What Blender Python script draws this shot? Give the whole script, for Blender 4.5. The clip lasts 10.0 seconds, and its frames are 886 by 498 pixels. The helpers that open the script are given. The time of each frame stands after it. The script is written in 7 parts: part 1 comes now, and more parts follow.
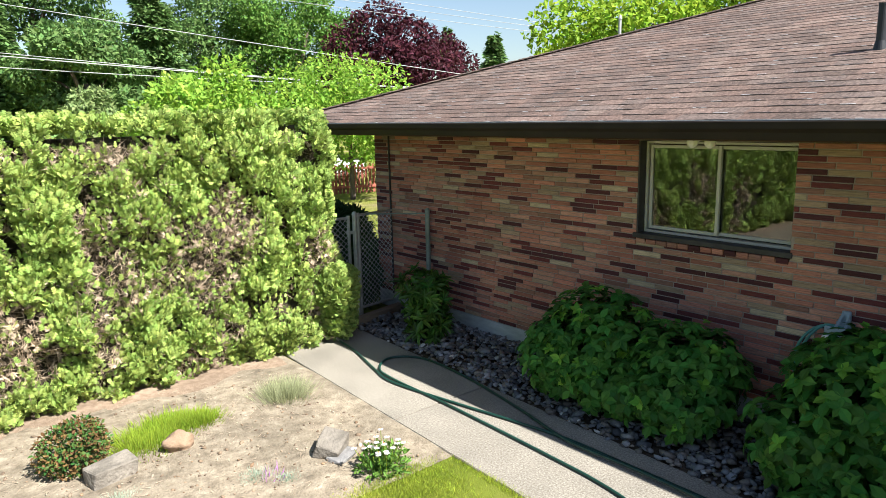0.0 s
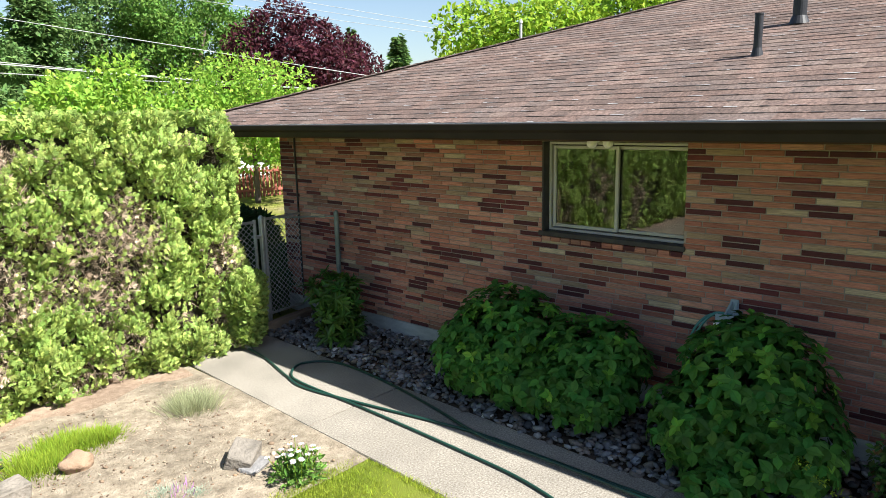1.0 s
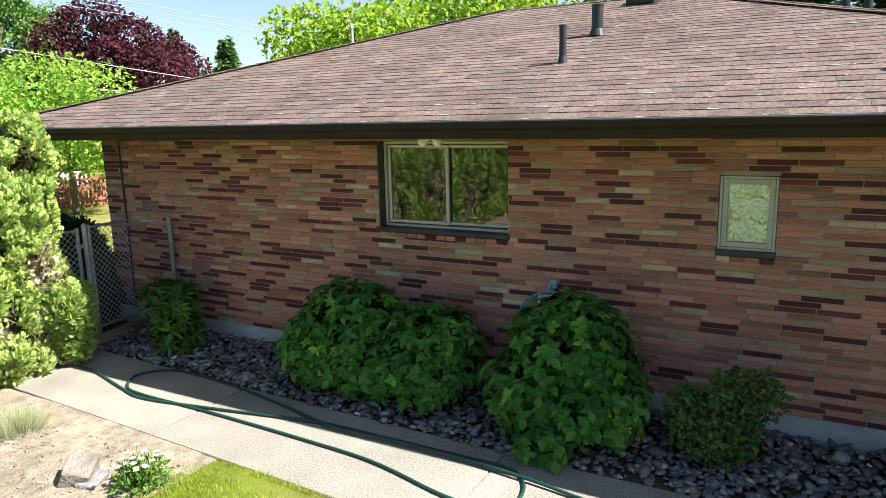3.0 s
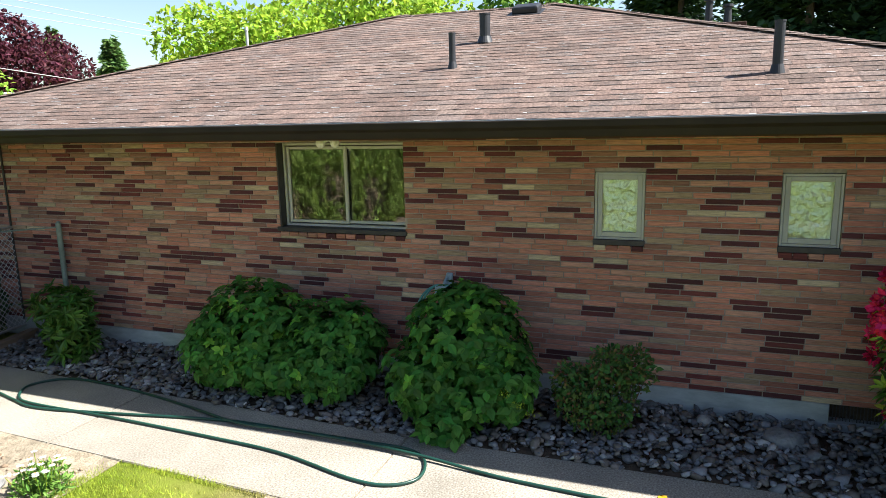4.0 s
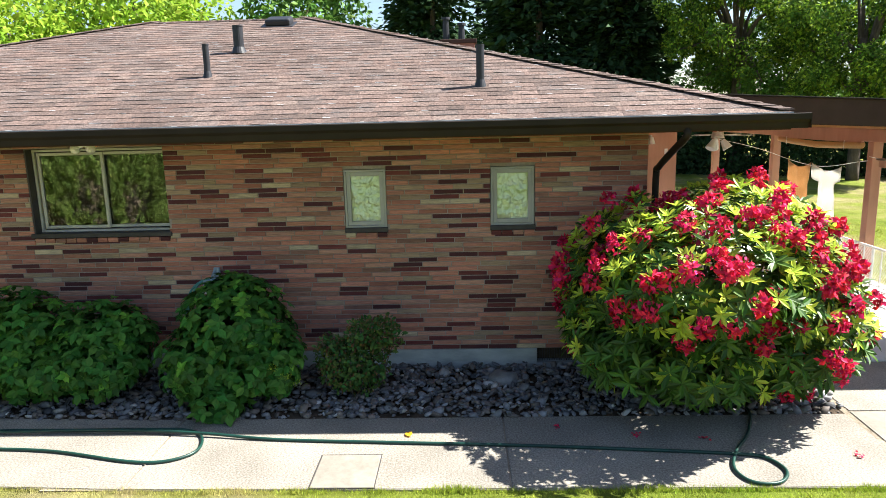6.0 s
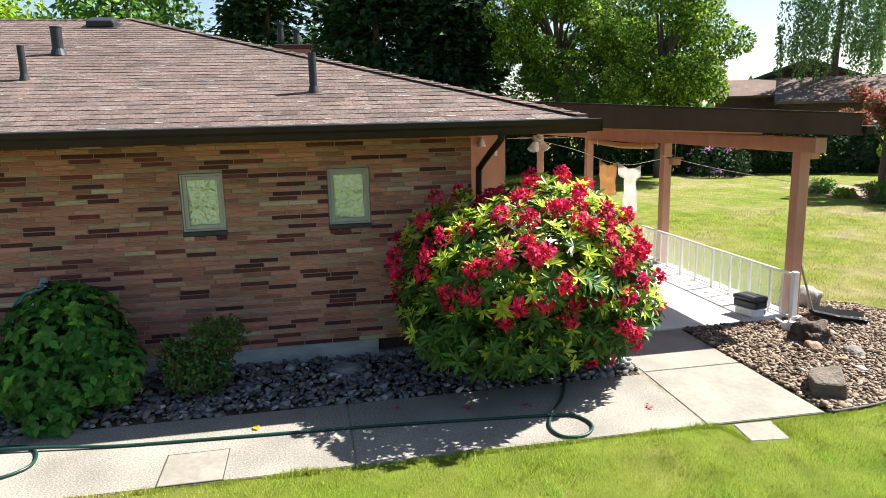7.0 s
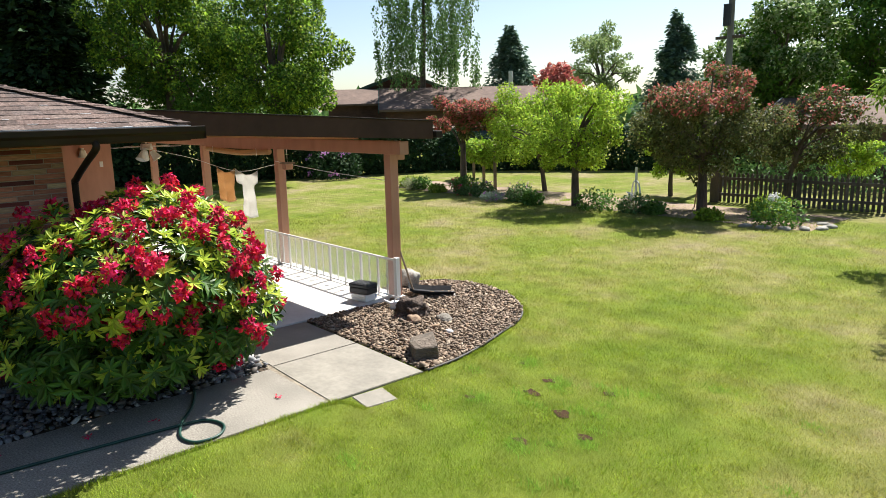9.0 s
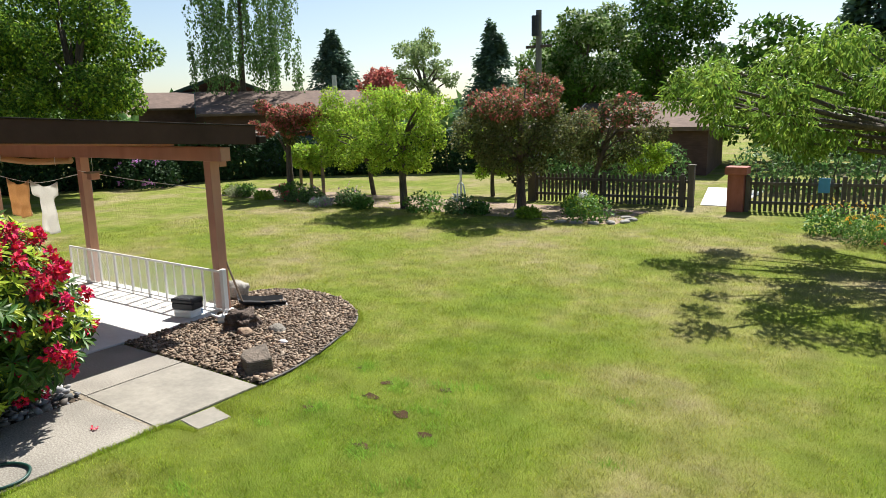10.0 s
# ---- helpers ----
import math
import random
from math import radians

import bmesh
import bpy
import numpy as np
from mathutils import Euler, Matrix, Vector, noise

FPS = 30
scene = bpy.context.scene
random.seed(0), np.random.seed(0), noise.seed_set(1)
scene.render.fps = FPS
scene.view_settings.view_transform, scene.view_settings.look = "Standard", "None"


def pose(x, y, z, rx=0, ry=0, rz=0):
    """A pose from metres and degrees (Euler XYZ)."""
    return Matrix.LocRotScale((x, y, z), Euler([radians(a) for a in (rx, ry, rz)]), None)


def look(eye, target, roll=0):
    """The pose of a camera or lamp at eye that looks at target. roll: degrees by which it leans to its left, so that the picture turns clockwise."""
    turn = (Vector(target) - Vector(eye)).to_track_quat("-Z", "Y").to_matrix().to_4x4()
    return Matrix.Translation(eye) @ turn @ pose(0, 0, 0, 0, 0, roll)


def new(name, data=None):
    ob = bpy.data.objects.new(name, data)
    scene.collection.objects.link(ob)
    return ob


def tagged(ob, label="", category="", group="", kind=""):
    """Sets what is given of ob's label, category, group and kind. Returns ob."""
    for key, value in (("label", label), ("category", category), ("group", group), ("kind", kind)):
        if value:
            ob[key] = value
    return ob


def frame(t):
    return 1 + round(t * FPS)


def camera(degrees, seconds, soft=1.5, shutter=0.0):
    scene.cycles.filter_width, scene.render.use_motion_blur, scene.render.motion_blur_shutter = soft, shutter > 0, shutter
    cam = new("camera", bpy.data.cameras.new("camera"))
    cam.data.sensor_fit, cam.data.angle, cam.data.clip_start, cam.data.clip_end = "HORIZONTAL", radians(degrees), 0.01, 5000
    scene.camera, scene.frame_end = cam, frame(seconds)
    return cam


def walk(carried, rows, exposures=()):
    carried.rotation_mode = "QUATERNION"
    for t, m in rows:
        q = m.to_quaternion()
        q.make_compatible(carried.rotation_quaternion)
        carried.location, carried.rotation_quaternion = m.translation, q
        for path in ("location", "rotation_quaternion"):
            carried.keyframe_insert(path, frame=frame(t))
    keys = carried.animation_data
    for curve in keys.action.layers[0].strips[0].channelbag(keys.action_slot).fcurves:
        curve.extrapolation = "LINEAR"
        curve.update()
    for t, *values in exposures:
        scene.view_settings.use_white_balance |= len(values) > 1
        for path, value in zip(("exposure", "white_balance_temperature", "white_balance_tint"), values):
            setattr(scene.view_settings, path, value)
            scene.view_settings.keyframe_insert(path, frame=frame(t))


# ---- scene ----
cam = camera(65.67, 10.0, soft=0.5)
# seconds, place, yaw, pitch, roll
ROWS = [
    (0, -5.702, -0.482, 2.739, -40.51, -11.16, 1.28),
    (0.5, -5.727, -0.486, 2.739, -44.07, -11.17, 1.30),
    (1, -5.726, -0.491, 2.743, -48.20, -11.22, 1.27),
    (1.5, -5.732, -0.511, 2.733, -51.33, -11.22, 1.27),
    (2, -5.784, -0.545, 2.726, -54.38, -11.15, 1.25),
    (2.5, -5.855, -0.600, 2.710, -57.83, -11.10, 1.26),
    (4, -6.223, -0.860, 2.692, -69.71, -11.01, 1.31),
    (4.5, -6.396, -0.956, 2.691, -73.89, -10.98, 1.32),
    (5, -6.600, -1.063, 2.693, -77.97, -11.01, 1.36),
    (5.5, -6.814, -1.171, 2.695, -82.75, -11.06, 1.40),
    (7, -7.498, -1.328, 2.708, -101.05, -11.06, 1.32),
    (7.5, -7.677, -1.335, 2.707, -108.36, -11.10, 1.32),
    (8, -7.831, -1.354, 2.703, -116.20, -11.17, 1.30),
    (8.5, -7.876, -1.366, 2.706, -123.68, -11.19, 1.28),
    (9, -7.877, -1.364, 2.712, -131.31, -11.21, 1.32),
    (9.5, -7.880, -1.374, 2.712, -138.66, -11.21, 1.32),
    (10, -7.882, -1.365, 2.714, -145.54, -11.19, 1.35),
]
walk(cam, [(t, pose(x, y, z, 90 + pitch, roll, yaw)) for t, x, y, z, yaw, pitch, roll in ROWS], [(0.0, 1.44), (2.0, 1.57), (4.0, 1.80), (5.5, 1.88), (7.0, 1.62), (8.0, 1.48), (10.0, 1.10)])

# ---- sky and sun ----
SUN_TO = Vector((-0.19, 0.82, -1.0)).normalized()
sky_world = bpy.data.worlds.new("sky")
scene.world = sky_world
sky_world.use_nodes = True
sky_tree = sky_world.node_tree
sky_tree.nodes.clear()
sky_tex = sky_tree.nodes.new("ShaderNodeTexSky")
sky_tex.sky_type = "NISHITA"
sky_tex.sun_disc = False
sky_tex.sun_elevation = math.asin(-SUN_TO.z)
sky_tex.sun_rotation = math.atan2(-SUN_TO.x, -SUN_TO.y)
sky_tex.air_density, sky_tex.dust_density, sky_tex.ozone_density = 1.0, 0.8, 1.5
sky_back = sky_tree.nodes.new("ShaderNodeBackground")
sky_back.inputs["Strength"].default_value = 0.06
sky_out = sky_tree.nodes.new("ShaderNodeOutputWorld")
sky_tree.links.new(sky_tex.outputs["Color"], sky_back.inputs["Color"])
sky_tree.links.new(sky_back.outputs["Background"], sky_out.inputs["Surface"])

sun_data = bpy.data.lights.new("sun", "SUN")
sun_data.energy, sun_data.angle, sun_data.color = 5.0, radians(0.53), (1.0, 0.975, 0.92)
sun_lamp = new("sun", sun_data)
sun_lamp.matrix_world = look(Vector((0, 0, 30)), Vector((0, 0, 30)) + SUN_TO)


# ---- materials ----
def node_mat(name):
    m = bpy.data.materials.new(name)
    m.use_nodes = True
    m.node_tree.nodes.clear()
    return m, m.node_tree.nodes, m.node_tree.links


def surface(name, stops, scale=8.0, rough=0.8, bump=0.3, bump_scale=60.0, metal=0.0, stretch=(1, 1, 1), vary="", spread=0.25,
            hue=0.0, stain=0.25, stain_scale=1.2, spec=0.4, translucent=0.0, palette=None, bump_dist=0.004, lush=None):
    """A rough painted, mineral or vegetable surface: grain from a noise, stains from a wide noise, and a change from piece to piece."""
    m, nodes, links = node_mat(name)
    out = nodes.new("ShaderNodeOutputMaterial")
    bsdf = nodes.new("ShaderNodeBsdfPrincipled")
    bsdf.inputs["Roughness"].default_value = rough
    bsdf.inputs["Metallic"].default_value = metal
    bsdf.inputs["Specular IOR Level"].default_value = spec
    geo = nodes.new("ShaderNodeNewGeometry")
    info = nodes.new("ShaderNodeObjectInfo")
    mapping = nodes.new("ShaderNodeMapping")
    mapping.inputs["Scale"].default_value = stretch
    links.new(geo.outputs["Position"], mapping.inputs["Vector"])
    grain = nodes.new("ShaderNodeTexNoise")
    grain.inputs["Scale"].default_value = scale
    grain.inputs["Detail"].default_value = 6
    grain.inputs["Roughness"].default_value = 0.65
    links.new(mapping.outputs["Vector"], grain.inputs["Vector"])
    ramp = nodes.new("ShaderNodeValToRGB")
    ramp.color_ramp.elements[0].position, ramp.color_ramp.elements[1].position = stops[0][0], stops[-1][0]
    ramp.color_ramp.elements[0].color, ramp.color_ramp.elements[1].color = (*stops[0][1], 1), (*stops[-1][1], 1)
    for at, col in stops[1:-1]:
        ramp.color_ramp.elements.new(at).color = (*col, 1)
    fac = grain.outputs["Fac"]
    if lush:
        # middle, radius and strength of a part of the lawn that is watered more
        dist = nodes.new("ShaderNodeVectorMath")
        dist.operation = "DISTANCE"
        dist.inputs[1].default_value = (*lush[0], 0)
        links.new(geo.outputs["Position"], dist.inputs[0])
        fade = nodes.new("ShaderNodeMapRange")
        fade.interpolation_type = "SMOOTHSTEP"
        fade.inputs["From Min"].default_value, fade.inputs["From Max"].default_value = 0.0, lush[1]
        fade.inputs["To Min"].default_value, fade.inputs["To Max"].default_value = -lush[2], 0.35 * lush[2]
        links.new(dist.outputs["Value"], fade.inputs["Value"])
        wet = nodes.new("ShaderNodeMath")
        wet.operation = "ADD"
        links.new(fac, wet.inputs[0])
        links.new(fade.outputs["Result"], wet.inputs[1])
        fac = wet.outputs[0]
    links.new(fac, ramp.inputs["Fac"])
    colour = ramp.outputs["Color"]
    rand = info.outputs["Random"] if vary == "object" else geo.outputs["Random Per Island"]
    if palette:
        pick = nodes.new("ShaderNodeValToRGB")
        pick.color_ramp.interpolation = "CONSTANT"
        pick.color_ramp.elements[0].position, pick.color_ramp.elements[0].color = 0.0, (*palette[0][1], 1)
        pick.color_ramp.elements[1].position, pick.color_ramp.elements[1].color = palette[1][0], (*palette[1][1], 1)
        for at, col in palette[2:]:
            pick.color_ramp.elements.new(at).color = (*col, 1)
        links.new(rand, pick.inputs["Fac"])
        blend = nodes.new("ShaderNodeMix")
        blend.data_type, blend.blend_type = "RGBA", "MULTIPLY"
        blend.inputs[0].default_value = 1.0
        links.new(pick.outputs["Color"], blend.inputs[6])
        links.new(colour, blend.inputs[7])
        colour = blend.outputs[2]
    hsv = nodes.new("ShaderNodeHueSaturation")
    links.new(colour, hsv.inputs["Color"])
    wide = nodes.new("ShaderNodeTexNoise")
    wide.inputs["Scale"].default_value = stain_scale
    wide.inputs["Detail"].default_value = 4
    links.new(geo.outputs["Position"], wide.inputs["Vector"])
    val = nodes.new("ShaderNodeMapRange")
    val.inputs["From Min"].default_value, val.inputs["From Max"].default_value = 0.3, 0.7
    val.inputs["To Min"].default_value, val.inputs["To Max"].default_value = 1 - stain, 1 + stain
    links.new(wide.outputs["Fac"], val.inputs["Value"])
    value = val.outputs["Result"]
    if vary:
        # a second random number out of the first, so that shade and palette do not go together
        more = nodes.new("ShaderNodeMath")
        more.operation = "MULTIPLY"
        more.inputs[1].default_value = 37.7
        frac = nodes.new("ShaderNodeMath")
        frac.operation = "FRACT"
        links.new(rand, more.inputs[0])
        links.new(more.outputs[0], frac.inputs[0])
        shade = nodes.new("ShaderNodeMapRange")
        shade.inputs["To Min"].default_value, shade.inputs["To Max"].default_value = 1 - spread, 1 + spread
        links.new(frac.outputs[0], shade.inputs["Value"])
        times = nodes.new("ShaderNodeMath")
        times.operation = "MULTIPLY"
        links.new(value, times.inputs[0])
        links.new(shade.outputs["Result"], times.inputs[1])
        value = times.outputs[0]
        if hue:
            turn = nodes.new("ShaderNodeMapRange")
            turn.inputs["To Min"].default_value, turn.inputs["To Max"].default_value = 0.5 - hue, 0.5 + hue
            links.new(rand, turn.inputs["Value"])
            links.new(turn.outputs["Result"], hsv.inputs["Hue"])
    links.new(value, hsv.inputs["Value"])
    links.new(hsv.outputs["Color"], bsdf.inputs["Base Color"])
    if bump:
        fine = nodes.new("ShaderNodeTexNoise")
        fine.inputs["Scale"].default_value = bump_scale
        fine.inputs["Detail"].default_value = 4
        links.new(mapping.outputs["Vector"], fine.inputs["Vector"])
        relief = nodes.new("ShaderNodeBump")
        relief.inputs["Strength"].default_value = bump
        relief.inputs["Distance"].default_value = bump_dist
        links.new(fine.outputs["Fac"], relief.inputs["Height"])
        links.new(relief.outputs["Normal"], bsdf.inputs["Normal"])
    if translucent:
        back = nodes.new("ShaderNodeBsdfTranslucent")
        links.new(hsv.outputs["Color"], back.inputs["Color"])
        mix = nodes.new("ShaderNodeMixShader")
        mix.inputs[0].default_value = translucent
        links.new(bsdf.outputs[0], mix.inputs[1])
        links.new(back.outputs[0], mix.inputs[2])
        links.new(mix.outputs[0], out.inputs["Surface"])
    else:
        links.new(bsdf.outputs[0], out.inputs["Surface"])
    return m


def leafy(name, dark, light, rough=0.5, translucent=0.35, spread=0.3, hue=0.02, spec=0.1):
    return surface(name, [(0.25, dark), (0.75, light)], scale=3.0, rough=rough, bump=0.0, vary="island", spread=spread, hue=hue,
                   stain=0.12, stain_scale=0.8, translucent=translucent, spec=spec)


def glass(name, tint=(0.9, 0.95, 0.93), fac=0.12):
    m, nodes, links = node_mat(name)
    out = nodes.new("ShaderNodeOutputMaterial")
    clear = nodes.new("ShaderNodeBsdfTransparent")
    clear.inputs["Color"].default_value = (*tint, 1)
    shine = nodes.new("ShaderNodeBsdfGlossy")
    shine.inputs["Roughness"].default_value = 0.01
    fres = nodes.new("ShaderNodeFresnel")
    fres.inputs["IOR"].default_value = 1.52
    add = nodes.new("ShaderNodeMath")
    add.operation = "ADD"
    add.inputs[1].default_value = fac
    mix = nodes.new("ShaderNodeMixShader")
    links.new(fres.outputs[0], add.inputs[0])
    links.new(add.outputs[0], mix.inputs[0])
    links.new(clear.outputs[0], mix.inputs[1])
    links.new(shine.outputs[0], mix.inputs[2])
    links.new(mix.outputs[0], out.inputs["Surface"])
    return m


BRICK_TONES = [(0.0, (0.527, 0.225, 0.161)), (0.17, (0.504, 0.262, 0.192)), (0.31, (0.37, 0.146, 0.105)), (0.44, (0.448, 0.195, 0.137)), (0.56, (0.303, 0.151, 0.111)),
               (0.66, (0.383, 0.271, 0.183)), (0.745, (0.16, 0.0392, 0.0376)), (0.86, (0.0904, 0.0253, 0.0282)), (0.965, (0.532, 0.426, 0.294))]
GRAIN = [(0.28, (0.46, 0.44, 0.43)), (0.5, (0.92, 0.90, 0.88)), (0.72, (1.3, 1.26, 1.2))]


def brick_mat(name, vary):
    return surface(name, GRAIN, scale=6.0, stretch=(1, 1.2, 26), rough=0.82, bump=0.7, bump_scale=14.0, vary=vary, spread=0.16,
                   palette=BRICK_TONES, stain=0.12, stain_scale=0.9, bump_dist=0.006)


SHINGLE_TONES = [(0.0, (0.168, 0.116, 0.0986)), (0.22, (0.148, 0.106, 0.0918)), (0.42, (0.185, 0.131, 0.112)), (0.6, (0.157, 0.119, 0.106)), (0.8, (0.125, 0.0907, 0.0784)), (0.92, (0.196, 0.146, 0.125))]


def shingle_mat(name, vary):
    return surface(name, [(0.3, (0.36, 0.36, 0.37)), (0.5, (0.90, 0.90, 0.89)), (0.7, (1.55, 1.53, 1.5))], scale=38.0, rough=0.95, bump=1.0, bump_scale=150.0, vary=vary, spread=0.08,
                   palette=SHINGLE_TONES, stain=0.16, stain_scale=1.3, bump_dist=0.010, spec=0.2)


M = {
    "brick": brick_mat("brick", "object"), "brick_rest": brick_mat("brick_rest", "island"),
    "shingle": shingle_mat("shingle", "object"), "shingle_rest": shingle_mat("shingle_rest", "island"),
    "mortar": surface("mortar", [(0.3, (0.25, 0.205, 0.175)), (0.7, (0.36, 0.305, 0.265))], scale=30, rough=0.95, bump=0.5, bump_scale=150),
    "foundation": surface("foundation", [(0.3, (0.26, 0.28, 0.28)), (0.7, (0.40, 0.42, 0.42))], scale=7, stretch=(1, 0.6, 2), rough=0.9, bump=0.4, bump_scale=70, stain=0.25),
    "concrete": surface("concrete", [(0.3, (0.116, 0.0997, 0.0773)), (0.45, (0.209, 0.187, 0.154)), (0.55, (0.272, 0.248, 0.21)), (0.7, (0.398, 0.371, 0.321))], scale=64, rough=0.92, bump=0.5, bump_scale=130, stain=0.22, stain_scale=1.3, vary="object", spread=0.05),
    "smooth_concrete": surface("smooth_concrete", [(0.25, (0.19, 0.172, 0.14)), (0.75, (0.271, 0.248, 0.206))], scale=14, rough=0.88, bump=0.3, bump_scale=90, stain=0.15, stain_scale=2.5),
    "patio": surface("patio", [(0.3, (0.55, 0.54, 0.51)), (0.7, (0.64, 0.63, 0.60))], scale=9, rough=0.85, bump=0.25, bump_scale=90, stain=0.08),
    "soil": surface("soil", [(0.28, (0.115, 0.092, 0.066)), (0.45, (0.205, 0.168, 0.122)), (0.6, (0.275, 0.232, 0.172)), (0.75, (0.38, 0.335, 0.26))], scale=7.5, rough=0.98, bump=0.9, bump_scale=45, stain=0.25, stain_scale=1.7, bump_dist=0.02),
    "dark_soil": surface("dark_soil", [(0.3, (0.05, 0.038, 0.028)), (0.7, (0.10, 0.076, 0.056))], scale=12, rough=1.0, spec=0.05, bump=0.8, bump_scale=60, bump_dist=0.02),
    "dug_earth": surface("dug_earth", [(0.3, (0.05, 0.029, 0.016)), (0.7, (0.085, 0.0525, 0.031))], scale=20, rough=1.0, spec=0.05, bump=0.8, bump_scale=60, bump_dist=0.02),
    "needles": surface("needles", [(0.3, (0.19, 0.13, 0.09)), (0.7, (0.34, 0.255, 0.185))], scale=14, rough=1.0, bump=0.8, bump_scale=80, bump_dist=0.02),
    "lawn": surface("lawn", [(0.32, (0.127, 0.18, 0.0203)), (0.47, (0.169, 0.205, 0.0297)), (0.57, (0.221, 0.221, 0.0607)), (0.70, (0.291, 0.243, 0.128))], scale=0.42, rough=0.95, bump=1.0, bump_scale=110, stain=0.2, stain_scale=2.6, bump_dist=0.03, spec=0.1, lush=((-3.0, -5.2), 7.5, 0.10)),
    "blade": surface("blade", [(0.32, (0.235, 0.333, 0.0297)), (0.47, (0.305, 0.365, 0.0473)), (0.57, (0.385, 0.383, 0.0945)), (0.70, (0.47, 0.396, 0.203))], scale=0.42, rough=0.55, bump=0, vary="island", spread=0.45, hue=0.018, stain=0.22, stain_scale=2.6, translucent=0.4, spec=0.15, lush=((-3.0, -5.2), 7.5, 0.10)),
    "gutter": surface("gutter", [(0.3, (0.017, 0.0115, 0.0075)), (0.7, (0.026, 0.018, 0.012))], scale=3, rough=0.62, spec=0.2, bump=0.08, bump_scale=20, stain=0.15),
    "drip": surface("drip", [(0.3, (0.42, 0.43, 0.43)), (0.7, (0.58, 0.58, 0.57))], scale=6, rough=0.5, metal=0.3, bump=0.1, bump_scale=30),
    "soffit": surface("soffit", [(0.3, (0.20, 0.12, 0.07)), (0.7, (0.25, 0.155, 0.095))], scale=4, rough=0.7, bump=0.1, bump_scale=40),
    "fascia": surface("fascia", [(0.3, (0.046, 0.024, 0.017)), (0.7, (0.064, 0.034, 0.025))], scale=3, rough=0.7, spec=0.2, bump=0.1, bump_scale=30, stain=0.15),
    "porch_wood": surface("porch_wood", [(0.3, (0.43, 0.21, 0.14)), (0.7, (0.52, 0.27, 0.185))], scale=5, stretch=(1, 1, 0.2), rough=0.6, bump=0.15, bump_scale=40, stain=0.12),
    "vinyl": surface("vinyl", [(0.3, (0.47, 0.45, 0.40)), (0.7, (0.54, 0.52, 0.47))], scale=4, rough=0.4, bump=0.05, bump_scale=20, stain=0.08),
    "grey_frame": surface("grey_frame", [(0.3, (0.33, 0.325, 0.30)), (0.7, (0.41, 0.40, 0.375))], scale=4, rough=0.45, bump=0.05, bump_scale=20, stain=0.1),
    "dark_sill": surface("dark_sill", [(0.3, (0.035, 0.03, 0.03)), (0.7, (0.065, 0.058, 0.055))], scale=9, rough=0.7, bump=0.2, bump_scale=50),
    "pane": glass("pane", fac=0.04), "room": surface("room", [(0.3, (0.10, 0.085, 0.07)), (0.7, (0.14, 0.12, 0.10))], scale=2, rough=0.9, bump=0),
    "foil": surface("foil", [(0.3, (0.80, 0.82, 0.74)), (0.7, (0.92, 0.93, 0.86))], scale=6, rough=0.28, metal=1.0, bump=1.0, bump_scale=20, stain=0.05, bump_dist=0.03),
    "pipe_black": surface("pipe_black", [(0.3, (0.014, 0.015, 0.018)), (0.7, (0.024, 0.025, 0.03))], scale=8, rough=0.5, bump=0.1, bump_scale=40),
    "galvanised": surface("galvanised", [(0.3, (0.36, 0.38, 0.38)), (0.7, (0.52, 0.54, 0.53))], scale=14, rough=0.45, metal=0.7, bump=0.1, bump_scale=60),
    "post_green": surface("post_green", [(0.3, (0.16, 0.20, 0.18)), (0.7, (0.26, 0.30, 0.27))], scale=14, rough=0.6, metal=0.3, bump=0.15, bump_scale=60),
    "hose": surface("hose", [(0.3, (0.007, 0.034, 0.026)), (0.7, (0.012, 0.055, 0.042))], scale=8, rough=0.38, bump=0.3, bump_scale=120),
    "teal_hose": surface("teal_hose", [(0.3, (0.05, 0.19, 0.18)), (0.7, (0.08, 0.26, 0.24))], scale=8, rough=0.4, bump=0.2, bump_scale=90),
    "holder": surface("holder", [(0.3, (0.20, 0.27, 0.31)), (0.7, (0.28, 0.36, 0.40))], scale=8, rough=0.5, bump=0.1, bump_scale=40),
    "river": surface("river", [(0.25, (0.55, 0.56, 0.58)), (0.75, (1.08, 1.08, 1.1))], scale=22, rough=0.72, bump=0.4, bump_scale=80, vary="island", spread=0.38, stain=0.1,
                     palette=[(0.0, (0.165, 0.165, 0.168)), (0.25, (0.225, 0.22, 0.215)), (0.45, (0.105, 0.105, 0.106)), (0.58, (0.20, 0.165, 0.135)), (0.74, (0.145, 0.12, 0.10)), (0.88, (0.31, 0.31, 0.31)), (0.97, (0.46, 0.44, 0.41))]),
    "pebble": surface("pebble", [(0.25, (0.72, 0.72, 0.72)), (0.75, (1.22, 1.2, 1.18))], scale=30, rough=0.85, bump=0.4, bump_scale=90, vary="island", spread=0.35, stain=0.1,
                      palette=[(0.0, (0.194, 0.138, 0.0943)), (0.3, (0.247, 0.18, 0.123)), (0.55, (0.142, 0.0997, 0.0697)), (0.72, (0.273, 0.209, 0.148)), (0.88, (0.221, 0.142, 0.0861)), (0.97, (0.357, 0.285, 0.213))]),
    "rock": surface("rock", [(0.25, (0.10, 0.085, 0.07)), (0.75, (0.22, 0.19, 0.16))], scale=9, rough=0.92, bump=1.0, bump_scale=26, stain=0.25, stain_scale=4, bump_dist=0.03),
    "lava": surface("lava", [(0.25, (0.05, 0.034, 0.026)), (0.75, (0.12, 0.085, 0.066))], scale=12, rough=0.95, bump=1.0, bump_scale=22, stain=0.3, stain_scale=6, bump_dist=0.05),
